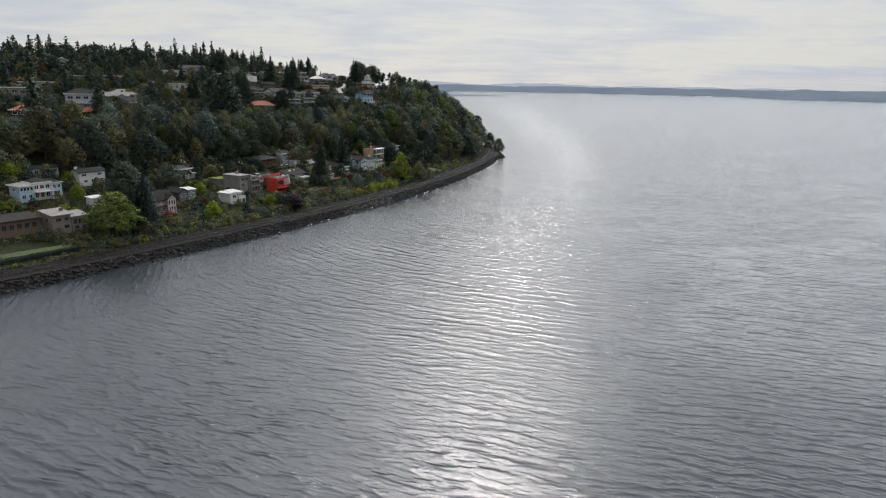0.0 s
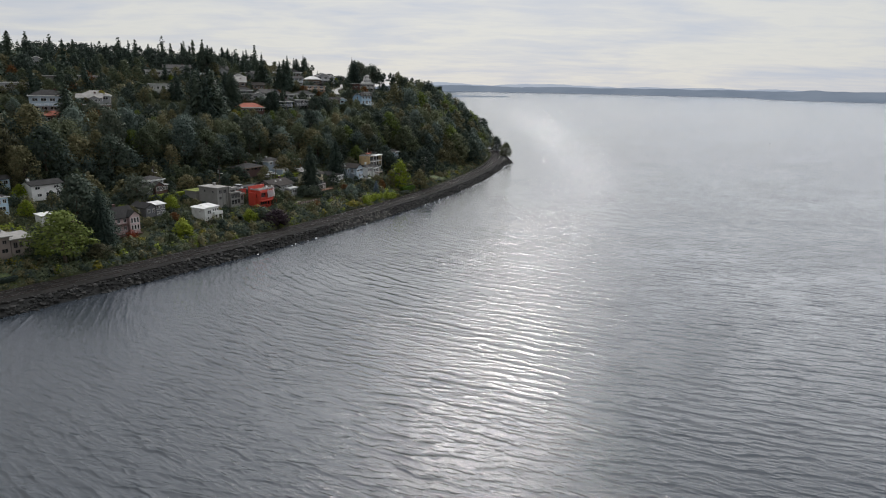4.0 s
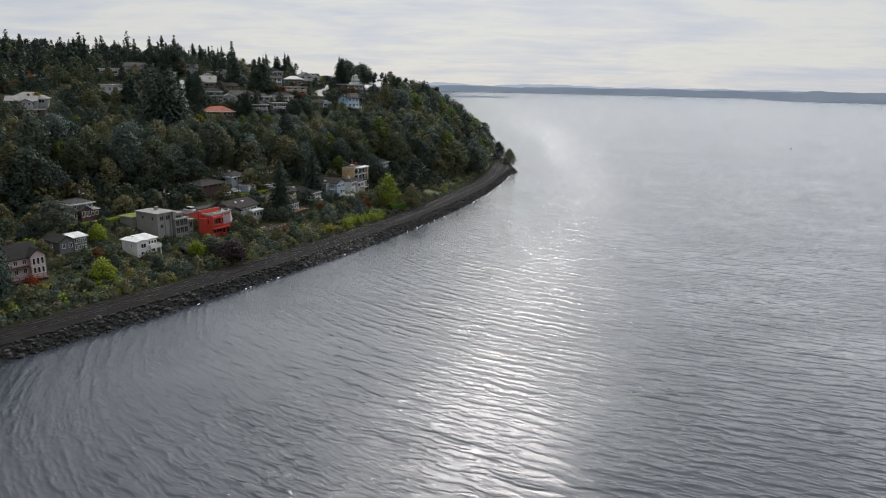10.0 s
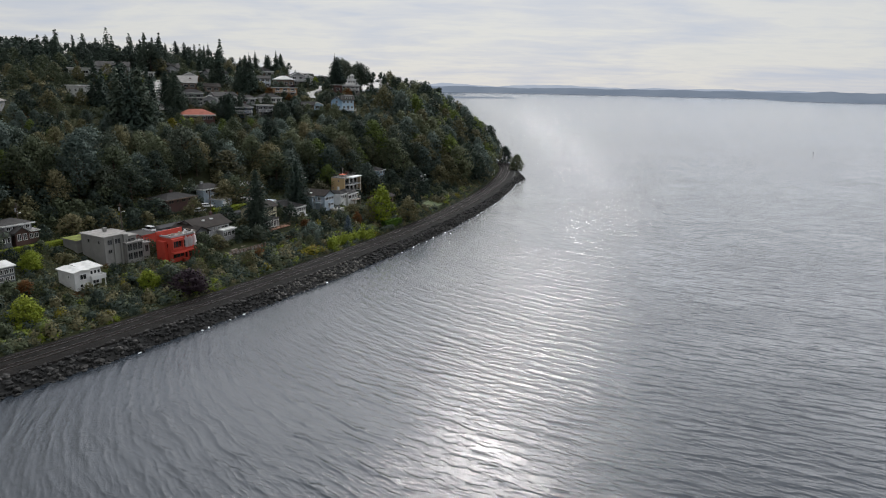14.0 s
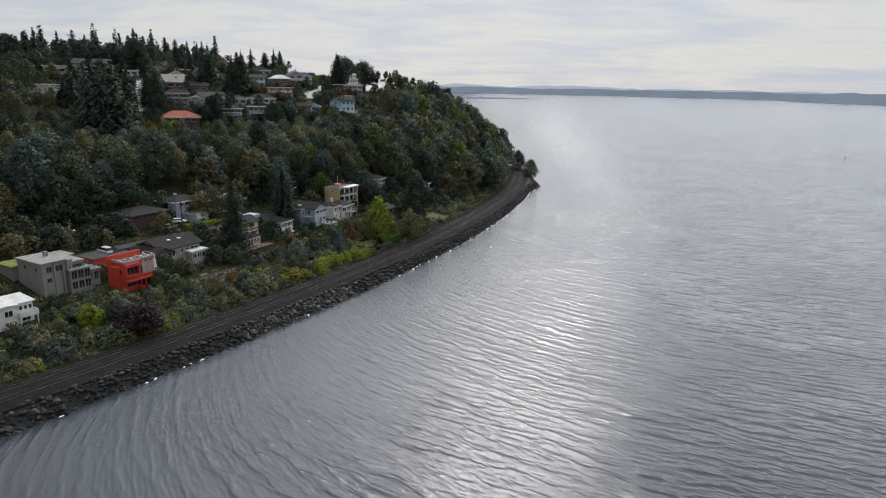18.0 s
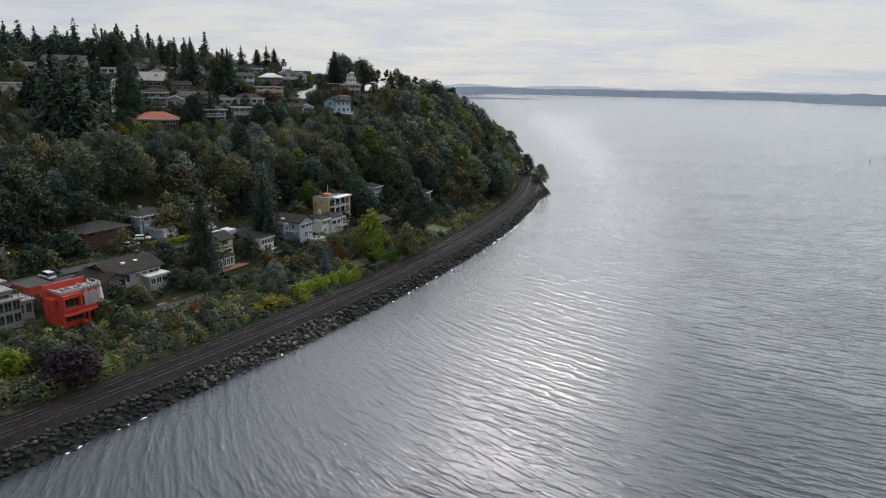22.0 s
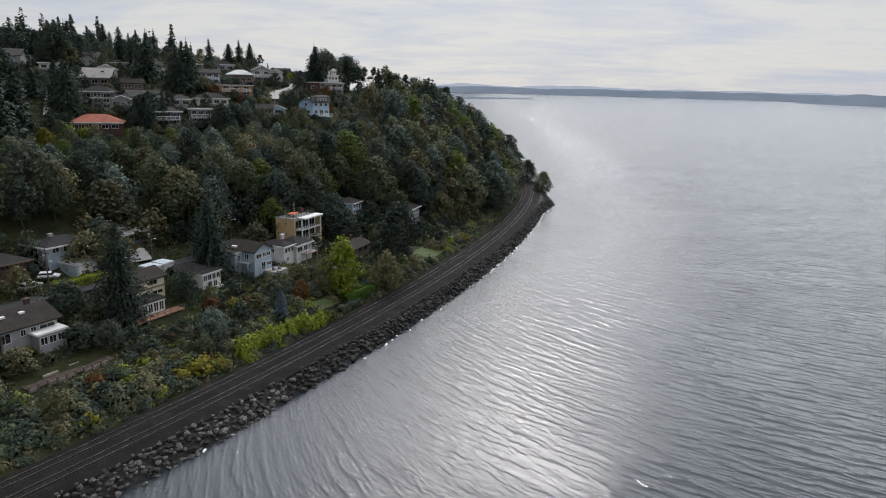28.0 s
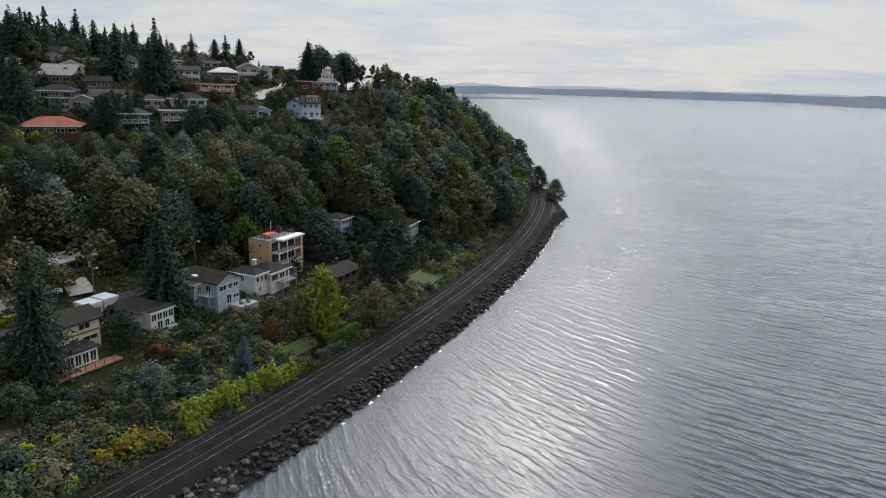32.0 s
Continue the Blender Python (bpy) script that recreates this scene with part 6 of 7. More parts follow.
CROWNS = {
    "broad": [crown_broad(13, 5.2), crown_broad(14, 4.6, 28), crown_broad(11, 5.4, 24), crown_broad(15, 5.0, 31, 84, 0.28, 0.2)],
    "round": [crown_broad(7, 3.4, 24, 66, 0.23, 0.14), crown_broad(6, 3.2, 20, 66, 0.24, 0.14)],
    "shore": [crown_broad(8.6, 3.6, 44, 110, 0.19, 0.12)],
    "fir": [crown_conifer(22, 7.2, 26, 0.58, 0.4, 0.06, 0.85, 11), crown_conifer(20, 7.0, 22, 0.6, 0.5, 0.08, 0.75, 11), crown_conifer(18, 7.8, 20, 0.62, 0.5, 0.1, 0.8, 11)],
    "cone": [crown_conifer(12, 4.6, 34, 0.27, 0.35, 0.03, 0.48, 15)],
    "pine": [crown_broad(14, 2.6, 10, 46, 0.4, 0.5), crown_broad(16, 2.2, 9, 46, 0.4, 0.55)],
    "bush": [crown_bush(), crown_bush(1.6, 1.9), crown_bush(2.8, 1.5, 340), crown_bush(1.9, 1.4, 280)],
}
STEMS = {"broad": (9.0, 0.32, 6, 2.6), "round": (4.6, 0.18, 5, 1.6), "shore": (5.6, 0.26, 6, 1.8), "fir": (19.5, 0.34, 0, 0), "cone": (11, 0.25, 0, 0), "pine": (13, 0.22, 5, 1.4)}
STEM_MESH = {k: trunk_mesh("trunk", *v) for k, v in STEMS.items()}
CROWN_MESH = {}


def crown_of(kind, which, leaf):
    key = (kind, which, leaf)
    if key not in CROWN_MESH:
        CROWN_MESH[key] = leaf_mesh("crown", CROWNS[kind][which], LEAF[leaf])
    return CROWN_MESH[key]


def plant(name, kind, leaf, x, y, label, category, size=1.0, tall=1.0, group="", which=None, z=None):
    """A tree or a bush: a trunk and a crown under one Empty."""
    which = int(rng.integers(len(CROWNS[kind]))) if which is None else which
    h = ground(x, y) - 0.15 if z is None else z
    m = Matrix.LocRotScale((x, y, h), Euler((0, 0, rng.uniform(0, 6.28))), (size, size, size * tall))
    if kind == "bush":
        ob = new(name, crown_of(kind, which, leaf))
        ob.matrix_basis = m
        return tagged(ob, label, category, group)
    root = thing(name, m, label, category, group)
    hang("trunk", STEM_MESH[kind], None, root)
    hang("crown", crown_of(kind, which, leaf), None, root)
    return root


def off_plots(x, y, r=0.0):
    """Whether a place lies clear of every house and terrace."""
    for px, py, c, q, hw, hd in PLOTS:
        dx, dy = x - px, y - py
        if abs(dx) + abs(dy) < 24 and abs(dx * c + dy * q) < hw + r and abs(dy * c - dx * q) < hd + r:
            return False
    return True


def clear_of(x, y, r=0.0):
    return all((x - a) ** 2 + (y - b) ** 2 > (c + r) ** 2 for a, b, c in KEEP_OUT) and all((x - a) ** 2 + (y - b) ** 2 > c * c for a, b, c in LOW_ONLY) and off_plots(x, y, r + 0.4)


def stuff_of(name, items, label, category, leaf, share=1.0):
    """Many plants joined into one mesh. items: (kind, which, x, y, size, tall); share: fewer, larger sprays on far plants."""
    out = []
    for kind, which, x, y, size, tall in items:
        v = CROWNS[kind][which]
        if share < 1:
            quad = v.reshape(-1, 4, 6)
            quad = quad[rng.uniform(size=len(quad)) < share].copy()
            flat_ = quad[:, :, :3]
            mid = flat_.mean(axis=1, keepdims=True)
            quad[:, :, :3] = mid + (flat_ - mid) * share ** -0.4
            v = quad.reshape(-1, 6)
        a = rng.uniform(0, 6.28)
        ca, sa = math.cos(a) * size, math.sin(a) * size
        z = ground(x, y) - 0.2
        cn, sn = math.cos(a), math.sin(a)
        out.append(np.stack([v[:, 0] * ca - v[:, 1] * sa + x, v[:, 0] * sa + v[:, 1] * ca + y, v[:, 2] * size * tall + z, v[:, 3] * cn - v[:, 4] * sn, v[:, 3] * sn + v[:, 4] * cn, v[:, 5]], 1))
    ob = new(name, leaf_mesh(name, np.concatenate(out), LEAF[leaf]))
    return tagged(ob, label, category, kind="stuff")




# ---- single trees and bushes of the bench ----
def garden_tree(name, kind, leaf, x, y, size, tall, label):
    plant(name, kind, leaf, x, y, label, "tree", size, tall)
    KEEP_OUT.append((x, y, 1.5))


def garden_bush(leaf, x, y, size, tall, label):
    plant("bush", "bush", leaf, x, y, label, "bush", size, tall)


garden_tree("garden_tree", "broad", "deep", -86.0, 281.0, 0.85, 0.9, "dark tree at the foot of the bluff")
garden_tree("garden_tree", "broad", "green", -83.0, 287.5, 0.8, 0.9, "green tree at the foot of the bluff")
garden_tree("garden_tree", "broad", "deep", -79.0, 303.0, 0.85, 0.9, "dark tree at the foot of the bluff")
garden_tree("garden_tree", "broad", "deep", -90.0, 272.0, 0.85, 0.9, "dark tree at the foot of the bluff")
garden_tree("garden_tree", "broad", "deep", -101.6, 169.1, 1.5, 0.89, "massive dark tree beside the pink house")
garden_tree("fir_tree", "cone", "fir", -95.1, 168.2, 1.17, 1.17, "massive dark fir above the pink house")
garden_tree("garden_tree", "broad", "fresh", -98.0, 154.2, 1.47, 0.63, "broad bright-green garden tree above the tracks")
garden_tree("garden_tree", "round", "lime", -131.4, 191.5, 0.81, 0.95, "clipped yellow-green garden tree")
garden_tree("garden_tree", "round", "lime", -122.0, 178.9, 0.81, 1.02, "clipped yellow-green garden tree")
garden_tree("garden_tree", "round", "olive", -92.2, 160.1, 0.98, 0.72, "olive shrub tree on the bank")
garden_tree("garden_tree", "round", "lime", -100.9, 192.2, 1.02, 0.59, "yellow-green small tree above the cottage")
garden_tree("garden_tree", "round", "lime", -90.8, 205.4, 0.65, 1.17, "yellow-green small tree by the long hedge")
garden_tree("garden_tree", "round", "lime", -79.2, 184.6, 0.84, 0.95, "yellow-green shrub tree on the bank")
garden_tree("garden_tree", "round", "deep", -102.5, 206.9, 1.62, 0.81, "dark tree behind the cottage")
garden_tree("garden_tree", "round", "deep", -89.0, 236.7, 1.27, 0.9, "dark rounded tree behind the grey house")
garden_tree("garden_tree", "round", "olive", -94.7, 230.7, 1.23, 0.72, "olive tree beside the long hedge")
garden_tree("garden_tree", "round", "lime", -91.1, 206.3, 0.8, 1.01, "yellow-green garden tree in the terrace garden")
garden_tree("garden_tree", "round", "lime", -78.9, 185.6, 0.74, 0.81, "yellow-green shrub tree on the bank")
garden_tree("garden_tree", "round", "lime", -65.7, 208.6, 0.72, 0.87, "yellow-green shrub tree below the grey house")
garden_tree("garden_tree", "round", "purple", -57.2, 210.1, 1.37, 0.58, "dark purple-leaved tree below the red house")
garden_tree("garden_tree", "round", "rust", -86.2, 195.9, 0.66, 0.76, "rusty low tree beside the cottage")
garden_tree("garden_tree", "round", "deep", -63.0, 213.3, 1.12, 0.65, "dark tree below the grey house")
garden_tree("cedar_tree", "cone", "deep", -55.2, 260.4, 1.25, 1.22, "huge dark spreading cedar in front of the cream house")
garden_tree("fir_tree", "cone", "fir", -49.1, 287.4, 1.31, 1.09, "dense dark fir beside the blue-grey house")
garden_tree("garden_tree", "broad", "olive", -75.5, 297.0, 1.41, 0.72, "broad olive-green tree behind the long low house")
garden_tree("garden_tree", "broad", "green", -60.5, 305.0, 1.34, 0.81, "broad green tree behind the long low house")
garden_tree("garden_tree", "broad", "olive", -84.0, 291.0, 0.89, 1.03, "broad olive tree under the bluff")
garden_tree("garden_tree", "round", "olive", -69.9, 276.4, 1.33, 0.87, "olive tree with pale top beside the lane")
garden_tree("garden_tree", "round", "rust", -66.7, 285.2, 0.74, 0.87, "rusty low tree beside the lane")
garden_tree("garden_tree", "round", "deep", -47.7, 271.2, 0.74, 1.27, "dark rounded tree beside the cream house")
garden_tree("garden_tree", "round", "bluish", -38.7, 260.7, 0.92, 0.89, "grey-green rounded tree in the garden")
garden_tree("garden_tree", "round", "green", -38.1, 255.1, 0.57, 1.0, "small green tree in the garden")
garden_tree("garden_tree", "round", "rust", -43.0, 270.3, 0.58, 0.8, "orange-leaved small tree in the garden")
garden_tree("spruce_tree", "cone", "spruce", -29.6, 273.4, 0.42, 1.2, "small blue spruce in the garden")
garden_tree("garden_tree", "round", "rust", -28.1, 284.0, 0.54, 1.2, "orange-leaved small tree below the deck")
garden_tree("garden_tree", "round", "lime", -20.5, 291.2, 1.38, 1.32, "bright yellow-green tree by the tracks")
garden_tree("garden_tree", "round", "olive", -24.2, 290.0, 0.74, 1.51, "yellowish-green tree by the tracks")
garden_tree("garden_tree", "round", "olive", -11.7, 300.0, 1.09, 1.18, "rounded green tree by the tracks")
garden_tree("garden_tree", "broad", "deep", -10.8, 317.7, 1.31, 0.92, "large dark spreading tree beside the lawn")
garden_tree("garden_tree", "round", "deep", -28.4, 325.3, 1.6, 0.89, "dark tree beside the tower house")
garden_tree("garden_tree", "round", "olive", -45.2, 307.1, 1.26, 0.72, "olive tree above the blue-grey house")
garden_tree("garden_tree", "round", "deep", -21.7, 342.5, 1.25, 0.9, "dark tree below the bluff")
garden_tree("garden_tree", "round", "deep", -33.3, 280.7, 0.83, 0.9, "dark tree in the garden terraces")
garden_tree("garden_tree", "round", "deep", -41.6, 279.0, 0.75, 0.79, "dark tree beside the small white house")
garden_tree("garden_tree", "round", "deep", -52.4, 250.8, 0.83, 0.81, "dark tree beside the timber terrace")
garden_tree("garden_tree", "round", "olive", -31.3, 294.1, 0.92, 0.72, "olive tree before the white balcony")
garden_tree("garden_tree", "round", "olive", -88.1, 237.5, 0.98, 1.08, "broad olive tree behind the mossy roof")
garden_tree("garden_tree", "round", "deep", -82.8, 253.4, 1.37, 0.72, "dark spreading tree beside the brick house")
garden_tree("garden_tree", "round", "olive", -71.6, 278.1, 0.94, 1.2, "olive tree before the grey house")
garden_tree("garden_tree", "broad", "deep", -91.8, 257.9, 1.03, 0.74, "dark tree at the foot of the bluff")
garden_tree("garden_tree", "broad", "deep", -97.5, 254.3, 1.01, 0.74, "dark tree at the foot of the bluff")
garden_tree("garden_tree", "broad", "deep", -87.1, 268.1, 0.96, 0.72, "dark tree at the foot of the bluff")
garden_tree("garden_tree", "round", "green", -62.8, 235.4, 0.97, 0.76, "green tree below the long grey house")
garden_tree("garden_tree", "round", "olive", -60.2, 238.4, 0.99, 0.72, "olive tree below the long grey house")
garden_tree("garden_tree", "round", "deep", -63.8, 258.1, 1.12, 0.81, "dark tree beside the sloping hedge")
garden_tree("garden_tree", "round", "deep", -55.9, 248.5, 1.06, 0.72, "dark tree beside the sloping hedge")
garden_tree("garden_tree", "round", "lime", -65.8, 208.4, 0.72, 0.88, "yellow-green shrub tree on the bank")
garden_tree("garden_tree", "round", "lime", -79.6, 231.4, 0.57, 0.66, "yellow-green small tree by the garage")
garden_tree("garden_tree", "round", "deep", -78.9, 242.1, 0.37, 0.88, "clipped round tree beside the parked car")
garden_tree("fir_tree", "cone", "fir", -96.6, 172.4, 1.0, 1.2, "dark fir beside the pink house")
garden_tree("fir_tree", "fir", "fir", -104.0, 178.5, 0.75, 1.0, "dark fir behind the pink house")
garden_tree("garden_tree", "broad", "lime", -145.0, 181.0, 0.8, 0.85, "yellow-green tree under the bluff")
garden_tree("garden_tree", "broad", "green", -17.0, 330.0, 0.75, 0.8, "dark spreading tree beside the lawn")
garden_tree("shore_tree", "shore", "green", 43.9, 467.2, 1.25, 1.0, "lone bushy tree on the rocky point")
garden_tree("shore_tree", "shore", "deep", 39.2, 500.0, 1.35, 1.0, "dark bushy tree behind the point")
garden_tree("garden_tree", "round", "lime", -92.2, 209.2, 0.55, 0.9, "yellow-green shrub tree in the garden")
garden_tree("garden_tree", "round", "olive", -136.0, 181.0, 0.7, 1.0, "green tree by the pale blue house")
garden_tree("garden_tree", "broad", "rust", -143.5, 264.5, 0.75, 0.9, "tree turning orange on the hillside")
garden_tree("garden_tree", "round", "gold", -154.0, 292.0, 0.9, 0.9, "golden autumn tree on the hillside")
garden_tree("garden_tree", "broad", "olive", -156.0, 240.0, 0.75, 0.9, "olive-green tree on the slope")
garden_tree("garden_tree", "broad", "gold", -103.0, 318.0, 0.55, 0.9, "golden-green tree at the top of the bluff")
garden_tree("garden_tree", "round", "rust", -52.5, 430.0, 0.9, 1.0, "rust-red tree beside the white tower house")
garden_tree("garden_tree", "round", "rust", -84.0, 388.0, 0.6, 0.8, "rusty shrub tree among the houses")
garden_tree("garden_tree", "round", "rust", -74.0, 386.0, 0.55, 0.8, "rusty shrub tree among the houses")
garden_tree("garden_tree", "round", "purple", -76.5, 405.0, 0.8, 0.8, "dark purple-leaved tree among the houses")
garden_tree("garden_tree", "round", "rust", -117.0, 386.0, 0.7, 0.7, "rusty shrub tree on the hillside")
garden_bush("purple", -56.4, 212.8, 1.9, 0.9, "large dark purple bush above the tracks")
garden_bush("purple", -59.2, 210.6, 1.4, 0.8, "dark purple bush above the tracks")
garden_bush("lime", -65.7, 212.6, 1.1, 0.9, "yellow-green bush below the grey house")
garden_bush("lime", -64.7, 206.2, 0.9, 0.9, "yellow-green bush on the bank")
garden_bush("lime", -79.6, 187.0, 1.2, 0.9, "yellow-green bush on the bank")
garden_bush("lime", -78.5, 184.3, 1.1, 0.9, "yellow-green bush on the bank")
garden_bush("lime", -100.6, 194.6, 1.5, 1.0, "yellow-green bush beside the pink house")
garden_bush("lime", -97.4, 198.4, 1.4, 0.9, "yellow-green bush beside the cottage")
garden_bush("scarlet", -91.0, 176.6, 1.2, 0.8, "scarlet bush before the pink house")
garden_bush("rust", -28.6, 285.0, 1.0, 1.0, "orange-leaved shrub in the garden")
garden_bush("gold", -36.8, 249.4, 1.6, 0.7, "golden-green bramble beside the rails")
garden_bush("gold", -35.2, 252.2, 1.4, 0.7, "golden-green bramble beside the rails")
garden_bush("gold", -38.8, 246.4, 1.3, 0.7, "golden-green bramble beside the rails")
garden_bush("lime", -30.6, 255.4, 1.0, 0.8, "bright yellow-green bush beside the rails")
garden_bush("lime", -39.4, 240.6, 1.0, 0.8, "bright yellow-green bush beside the rails")
garden_bush("scarlet", -40.2, 242.0, 0.6, 0.8, "scarlet shrub beside the rails")
garden_bush("olive", -42.0, 241.0, 1.6, 0.8, "olive bush beside the rails")
garden_bush("rust", -45.6, 257.6, 0.9, 0.6, "rusty shrub below the deck")
garden_bush("rust", -43.4, 261.0, 0.9, 0.6, "rusty shrub below the deck")
garden_bush("deep", -77.6, 270.2, 1.5, 1.2, "dark bush beside the blue-grey house")
garden_bush("deep", -79.4, 272.6, 1.6, 1.3, "dark bush beside the blue-grey house")
garden_bush("rust", -43.0, 272.6, 1.2, 0.7, "rusty shrub in the garden")
garden_bush("olive", -2.5, 338.0, 1.7, 1.0, "olive bush beside the railway lawn")
garden_bush("green", 0.5, 345.0, 1.6, 0.9, "green bush beside the railway lawn")
garden_bush("gold", -75.0, 189.0, 1.0, 0.8, "golden shrub on the bank")
garden_bush("gold", -132.0, 132.0, 1.6, 1.2, "golden bush beside the lawn")
garden_bush("lime", -134.0, 160.0, 1.5, 1.2, "yellow-green bush by the pale blue house")
garden_bush("lime", -120.0, 166.0, 1.4, 0.8, "clipped yellow-green bush by the path")
garden_bush("lime", -102.8, 336.2, 1.2, 1.0, "yellow-green bush on the bluff edge")
garden_bush("lime", -105.5, 333.0, 1.5, 1.2, "yellow-green bush on the bluff edge")


def hedge(points, width, height, leaf, label, lumps=0.0, size=0.16, per=150):
    """A hedge of leaf sprays over a box-shaped run, with wood inside."""
    out = []
    for (ax, ay), (bx, by) in zip(points, points[1:]):
        n = math.hypot(bx - ax, by - ay)
        m = int(n * per)
        a = math.atan2(by - ay, bx - ax)
        u, q = rng.uniform(0, n, m), rng.uniform(0, 1, m)
        lump = 1 + lumps * np.sin(u * 1.7) * np.sin(u * 0.6 + 1) if lumps else np.ones(m)
        arc = math.pi * q
        side = np.clip(np.cos(arc) * 1.25, -1, 1) * width / 2 * lump
        up = np.clip(np.sin(arc) * 1.6, 0, 1) * height * lump
        x = ax + math.cos(a) * u - math.sin(a) * side
        y = ay + math.sin(a) * u + math.cos(a) * side
        z = np.array([ground(ax + (bx - ax) * k / n, ay + (by - ay) * k / n) for k in u]) + up * rng.uniform(0.86, 1.03, m)
        outs = np.stack([-math.sin(a) * np.cos(arc), math.cos(a) * np.cos(arc), np.sin(arc)], 1)
        out.append(leaf_arrays(np.stack([x, y, z], 1), outs, size * rng.uniform(0.6, 1.4, m)))
        for k in range(int(n / 1.5) + 1):
            KEEP_OUT.append((ax + (bx - ax) * k * 1.5 / n, ay + (by - ay) * k * 1.5 / n, max(1.95, width / 2 + 0.5)))
    return tagged(new("hedge", leaf_mesh("hedge", np.concatenate(out), LEAF[leaf])), label, "hedge")




def billowing_hedge(points, leaf, label):
    """An unclipped hedge: rounded bushes grown into one another."""
    out = []
    for (ax, ay), (bx, by) in zip(points, points[1:]):
        n = max(2, int(math.hypot(bx - ax, by - ay) / 0.75))
        for k in range(n):
            q = (k + rng.uniform(0, 1)) / n
            px, py = ax + (bx - ax) * q + rng.uniform(-0.9, 0.9), ay + (by - ay) * q + rng.uniform(-0.6, 0.6)
            out.append(crown_bush(rng.uniform(1.8, 3.7), rng.uniform(1.1, 1.9), 330, 0.22) + (px, py, ground(px, py) - 0.2, 0, 0, 0))
        KEEP_OUT.append(((ax + bx) / 2, (ay + by) / 2, 2.4))
    return tagged(new("hedge", leaf_mesh("hedge", np.concatenate(out), LEAF[leaf])), label, "hedge")


billowing_hedge([(-33.0, 255.6), (-31.6, 259.6), (-29.6, 263.6), (-27.2, 267.6), (-24.6, 271.4), (-22.6, 274.6)], "lime", "billowing yellow-green laurel hedge beside the tracks")
hedge([(-19.4, 285.6), (-16.8, 291.0), (-14.6, 295.0)], 1.9, 2.3, "hedge", "clipped bright green hedge beside the tracks", 0.0, 0.15, 620)
hedge([along(y, 13.0) for y in (276, 279, 283)], 1.8, 1.4, "deep", "dark hedge beside the tracks", 0.15, 0.18, 200)
hedge([(-70.4, 265.0), (-66.4, 272.6), (-64.0, 277.0)], 2.2, 1.8, "lime", "yellow-green hedge beside the lane", 0.1, 0.2, 260)
hedge([(-100.6, 210.4), (-96.0, 218.0), (-91.2, 226.0)], 1.6, 1.4, "lime", "long clipped yellow-green hedge", 0.0, 0.18, 240)
hedge([(-66.0, 262.5), (-61.0, 255.5), (-57.5, 249.0)], 2.0, 1.6, "green", "green hedge running down the garden", 0.1, 0.2, 220)
hedge([along(y, 15.5) for y in (112, 122, 132)], 1.6, 1.0, "deep", "dark hedge below the lawn", 0.1, 0.2, 160)


# ---- lawns ----
def lawn(name, points, label):
    """A mown patch laid on the ground."""
    bm = bmesh.new()
    n = 8
    (ax, ay), (bx, by), (cx, cy), (dx, dy) = points
    grid = []
    for j in range(n + 1):
        for i in range(n + 1):
            u, v = i / n, j / n
            px = (ax * (1 - u) + bx * u) * (1 - v) + (dx * (1 - u) + cx * u) * v
            py = (ay * (1 - u) + by * u) * (1 - v) + (dy * (1 - u) + cy * u) * v
            grid.append(bm.verts.new((px, py, ground(px, py) + 0.3)))
    for j in range(n):
        for i in range(n):
            a = j * (n + 1) + i
            bm.faces.new((grid[a], grid[a + 1], grid[a + n + 2], grid[a + n + 1]))
    ext = bmesh.ops.extrude_face_region(bm, geom=bm.faces[:])
    for v in ext["geom"]:
        if isinstance(v, bmesh.types.BMVert):
            v.co.z -= 0.7
    bmesh.ops.recalc_face_normals(bm, faces=bm.faces)
    KEEP_OUT.append(((ax + cx) / 2, (ay + cy) / 2, 0.32 * math.hypot(cx - ax, cy - ay)))
    ob = part("lawn", bm, LAWN)
    return tagged(ob, label, "lawn", kind="structure")


lawn("lawn", [along(112, 16.5), along(134, 16.5), along(134, 19.5), along(112, 20.5)], "bright mown lawn strip above the tracks")
lawn("lawn", [along(318, 14.2), along(338, 14.2), along(336, 20), along(318, 20)], "yellowish lawn beside the tracks")
lawn("lawn", [along(272, 15.6), along(281, 15.6), along(281, 19), along(272, 19)], "small green lawn below the terrace")
lawn("lawn", [(-46.0, 275.5), (-41.0, 281.0), (-43.5, 283.0), (-47.5, 277.0)], "small lawn before the white house")
lawn("lawn", [along(200, 14.2), along(212, 14.2), along(212, 18), along(200, 18)], "rough grass strip below the white house")
lawn("lawn", [(-86.0, 252.0), (-80.0, 262.0), (-84.0, 266.0), (-91.0, 256.0)], "dark lawn under the trees")

BUILT = [q for q in KEEP_OUT if q[2] > 1.9]

# ---- firs and garden trees along the skyline ----
TREE_WORDS = {"fir": ("fir_tree", "fir", "tall dark fir standing on the hillside", "conifer"), "broad": ("broadleaf_tree", "deep", "tall dark broadleaf tree on the hilltop", "tree"), "pine": ("pine_tree", "fir", "thin pine with tufted crown on the skyline", "conifer"), "cone": ("fir_tree", "fir", "dense cone-shaped dark conifer", "conifer"), "round": ("broadleaf_tree", "deep", "rounded dark garden tree by the houses", "tree")}


def hill_tree(kind, which, x, y, size):
    name, leaf, label, category = TREE_WORDS[kind]
    plant(name, kind, leaf, x, y, label, category, size, 1.0, "trees of the hillside", which)


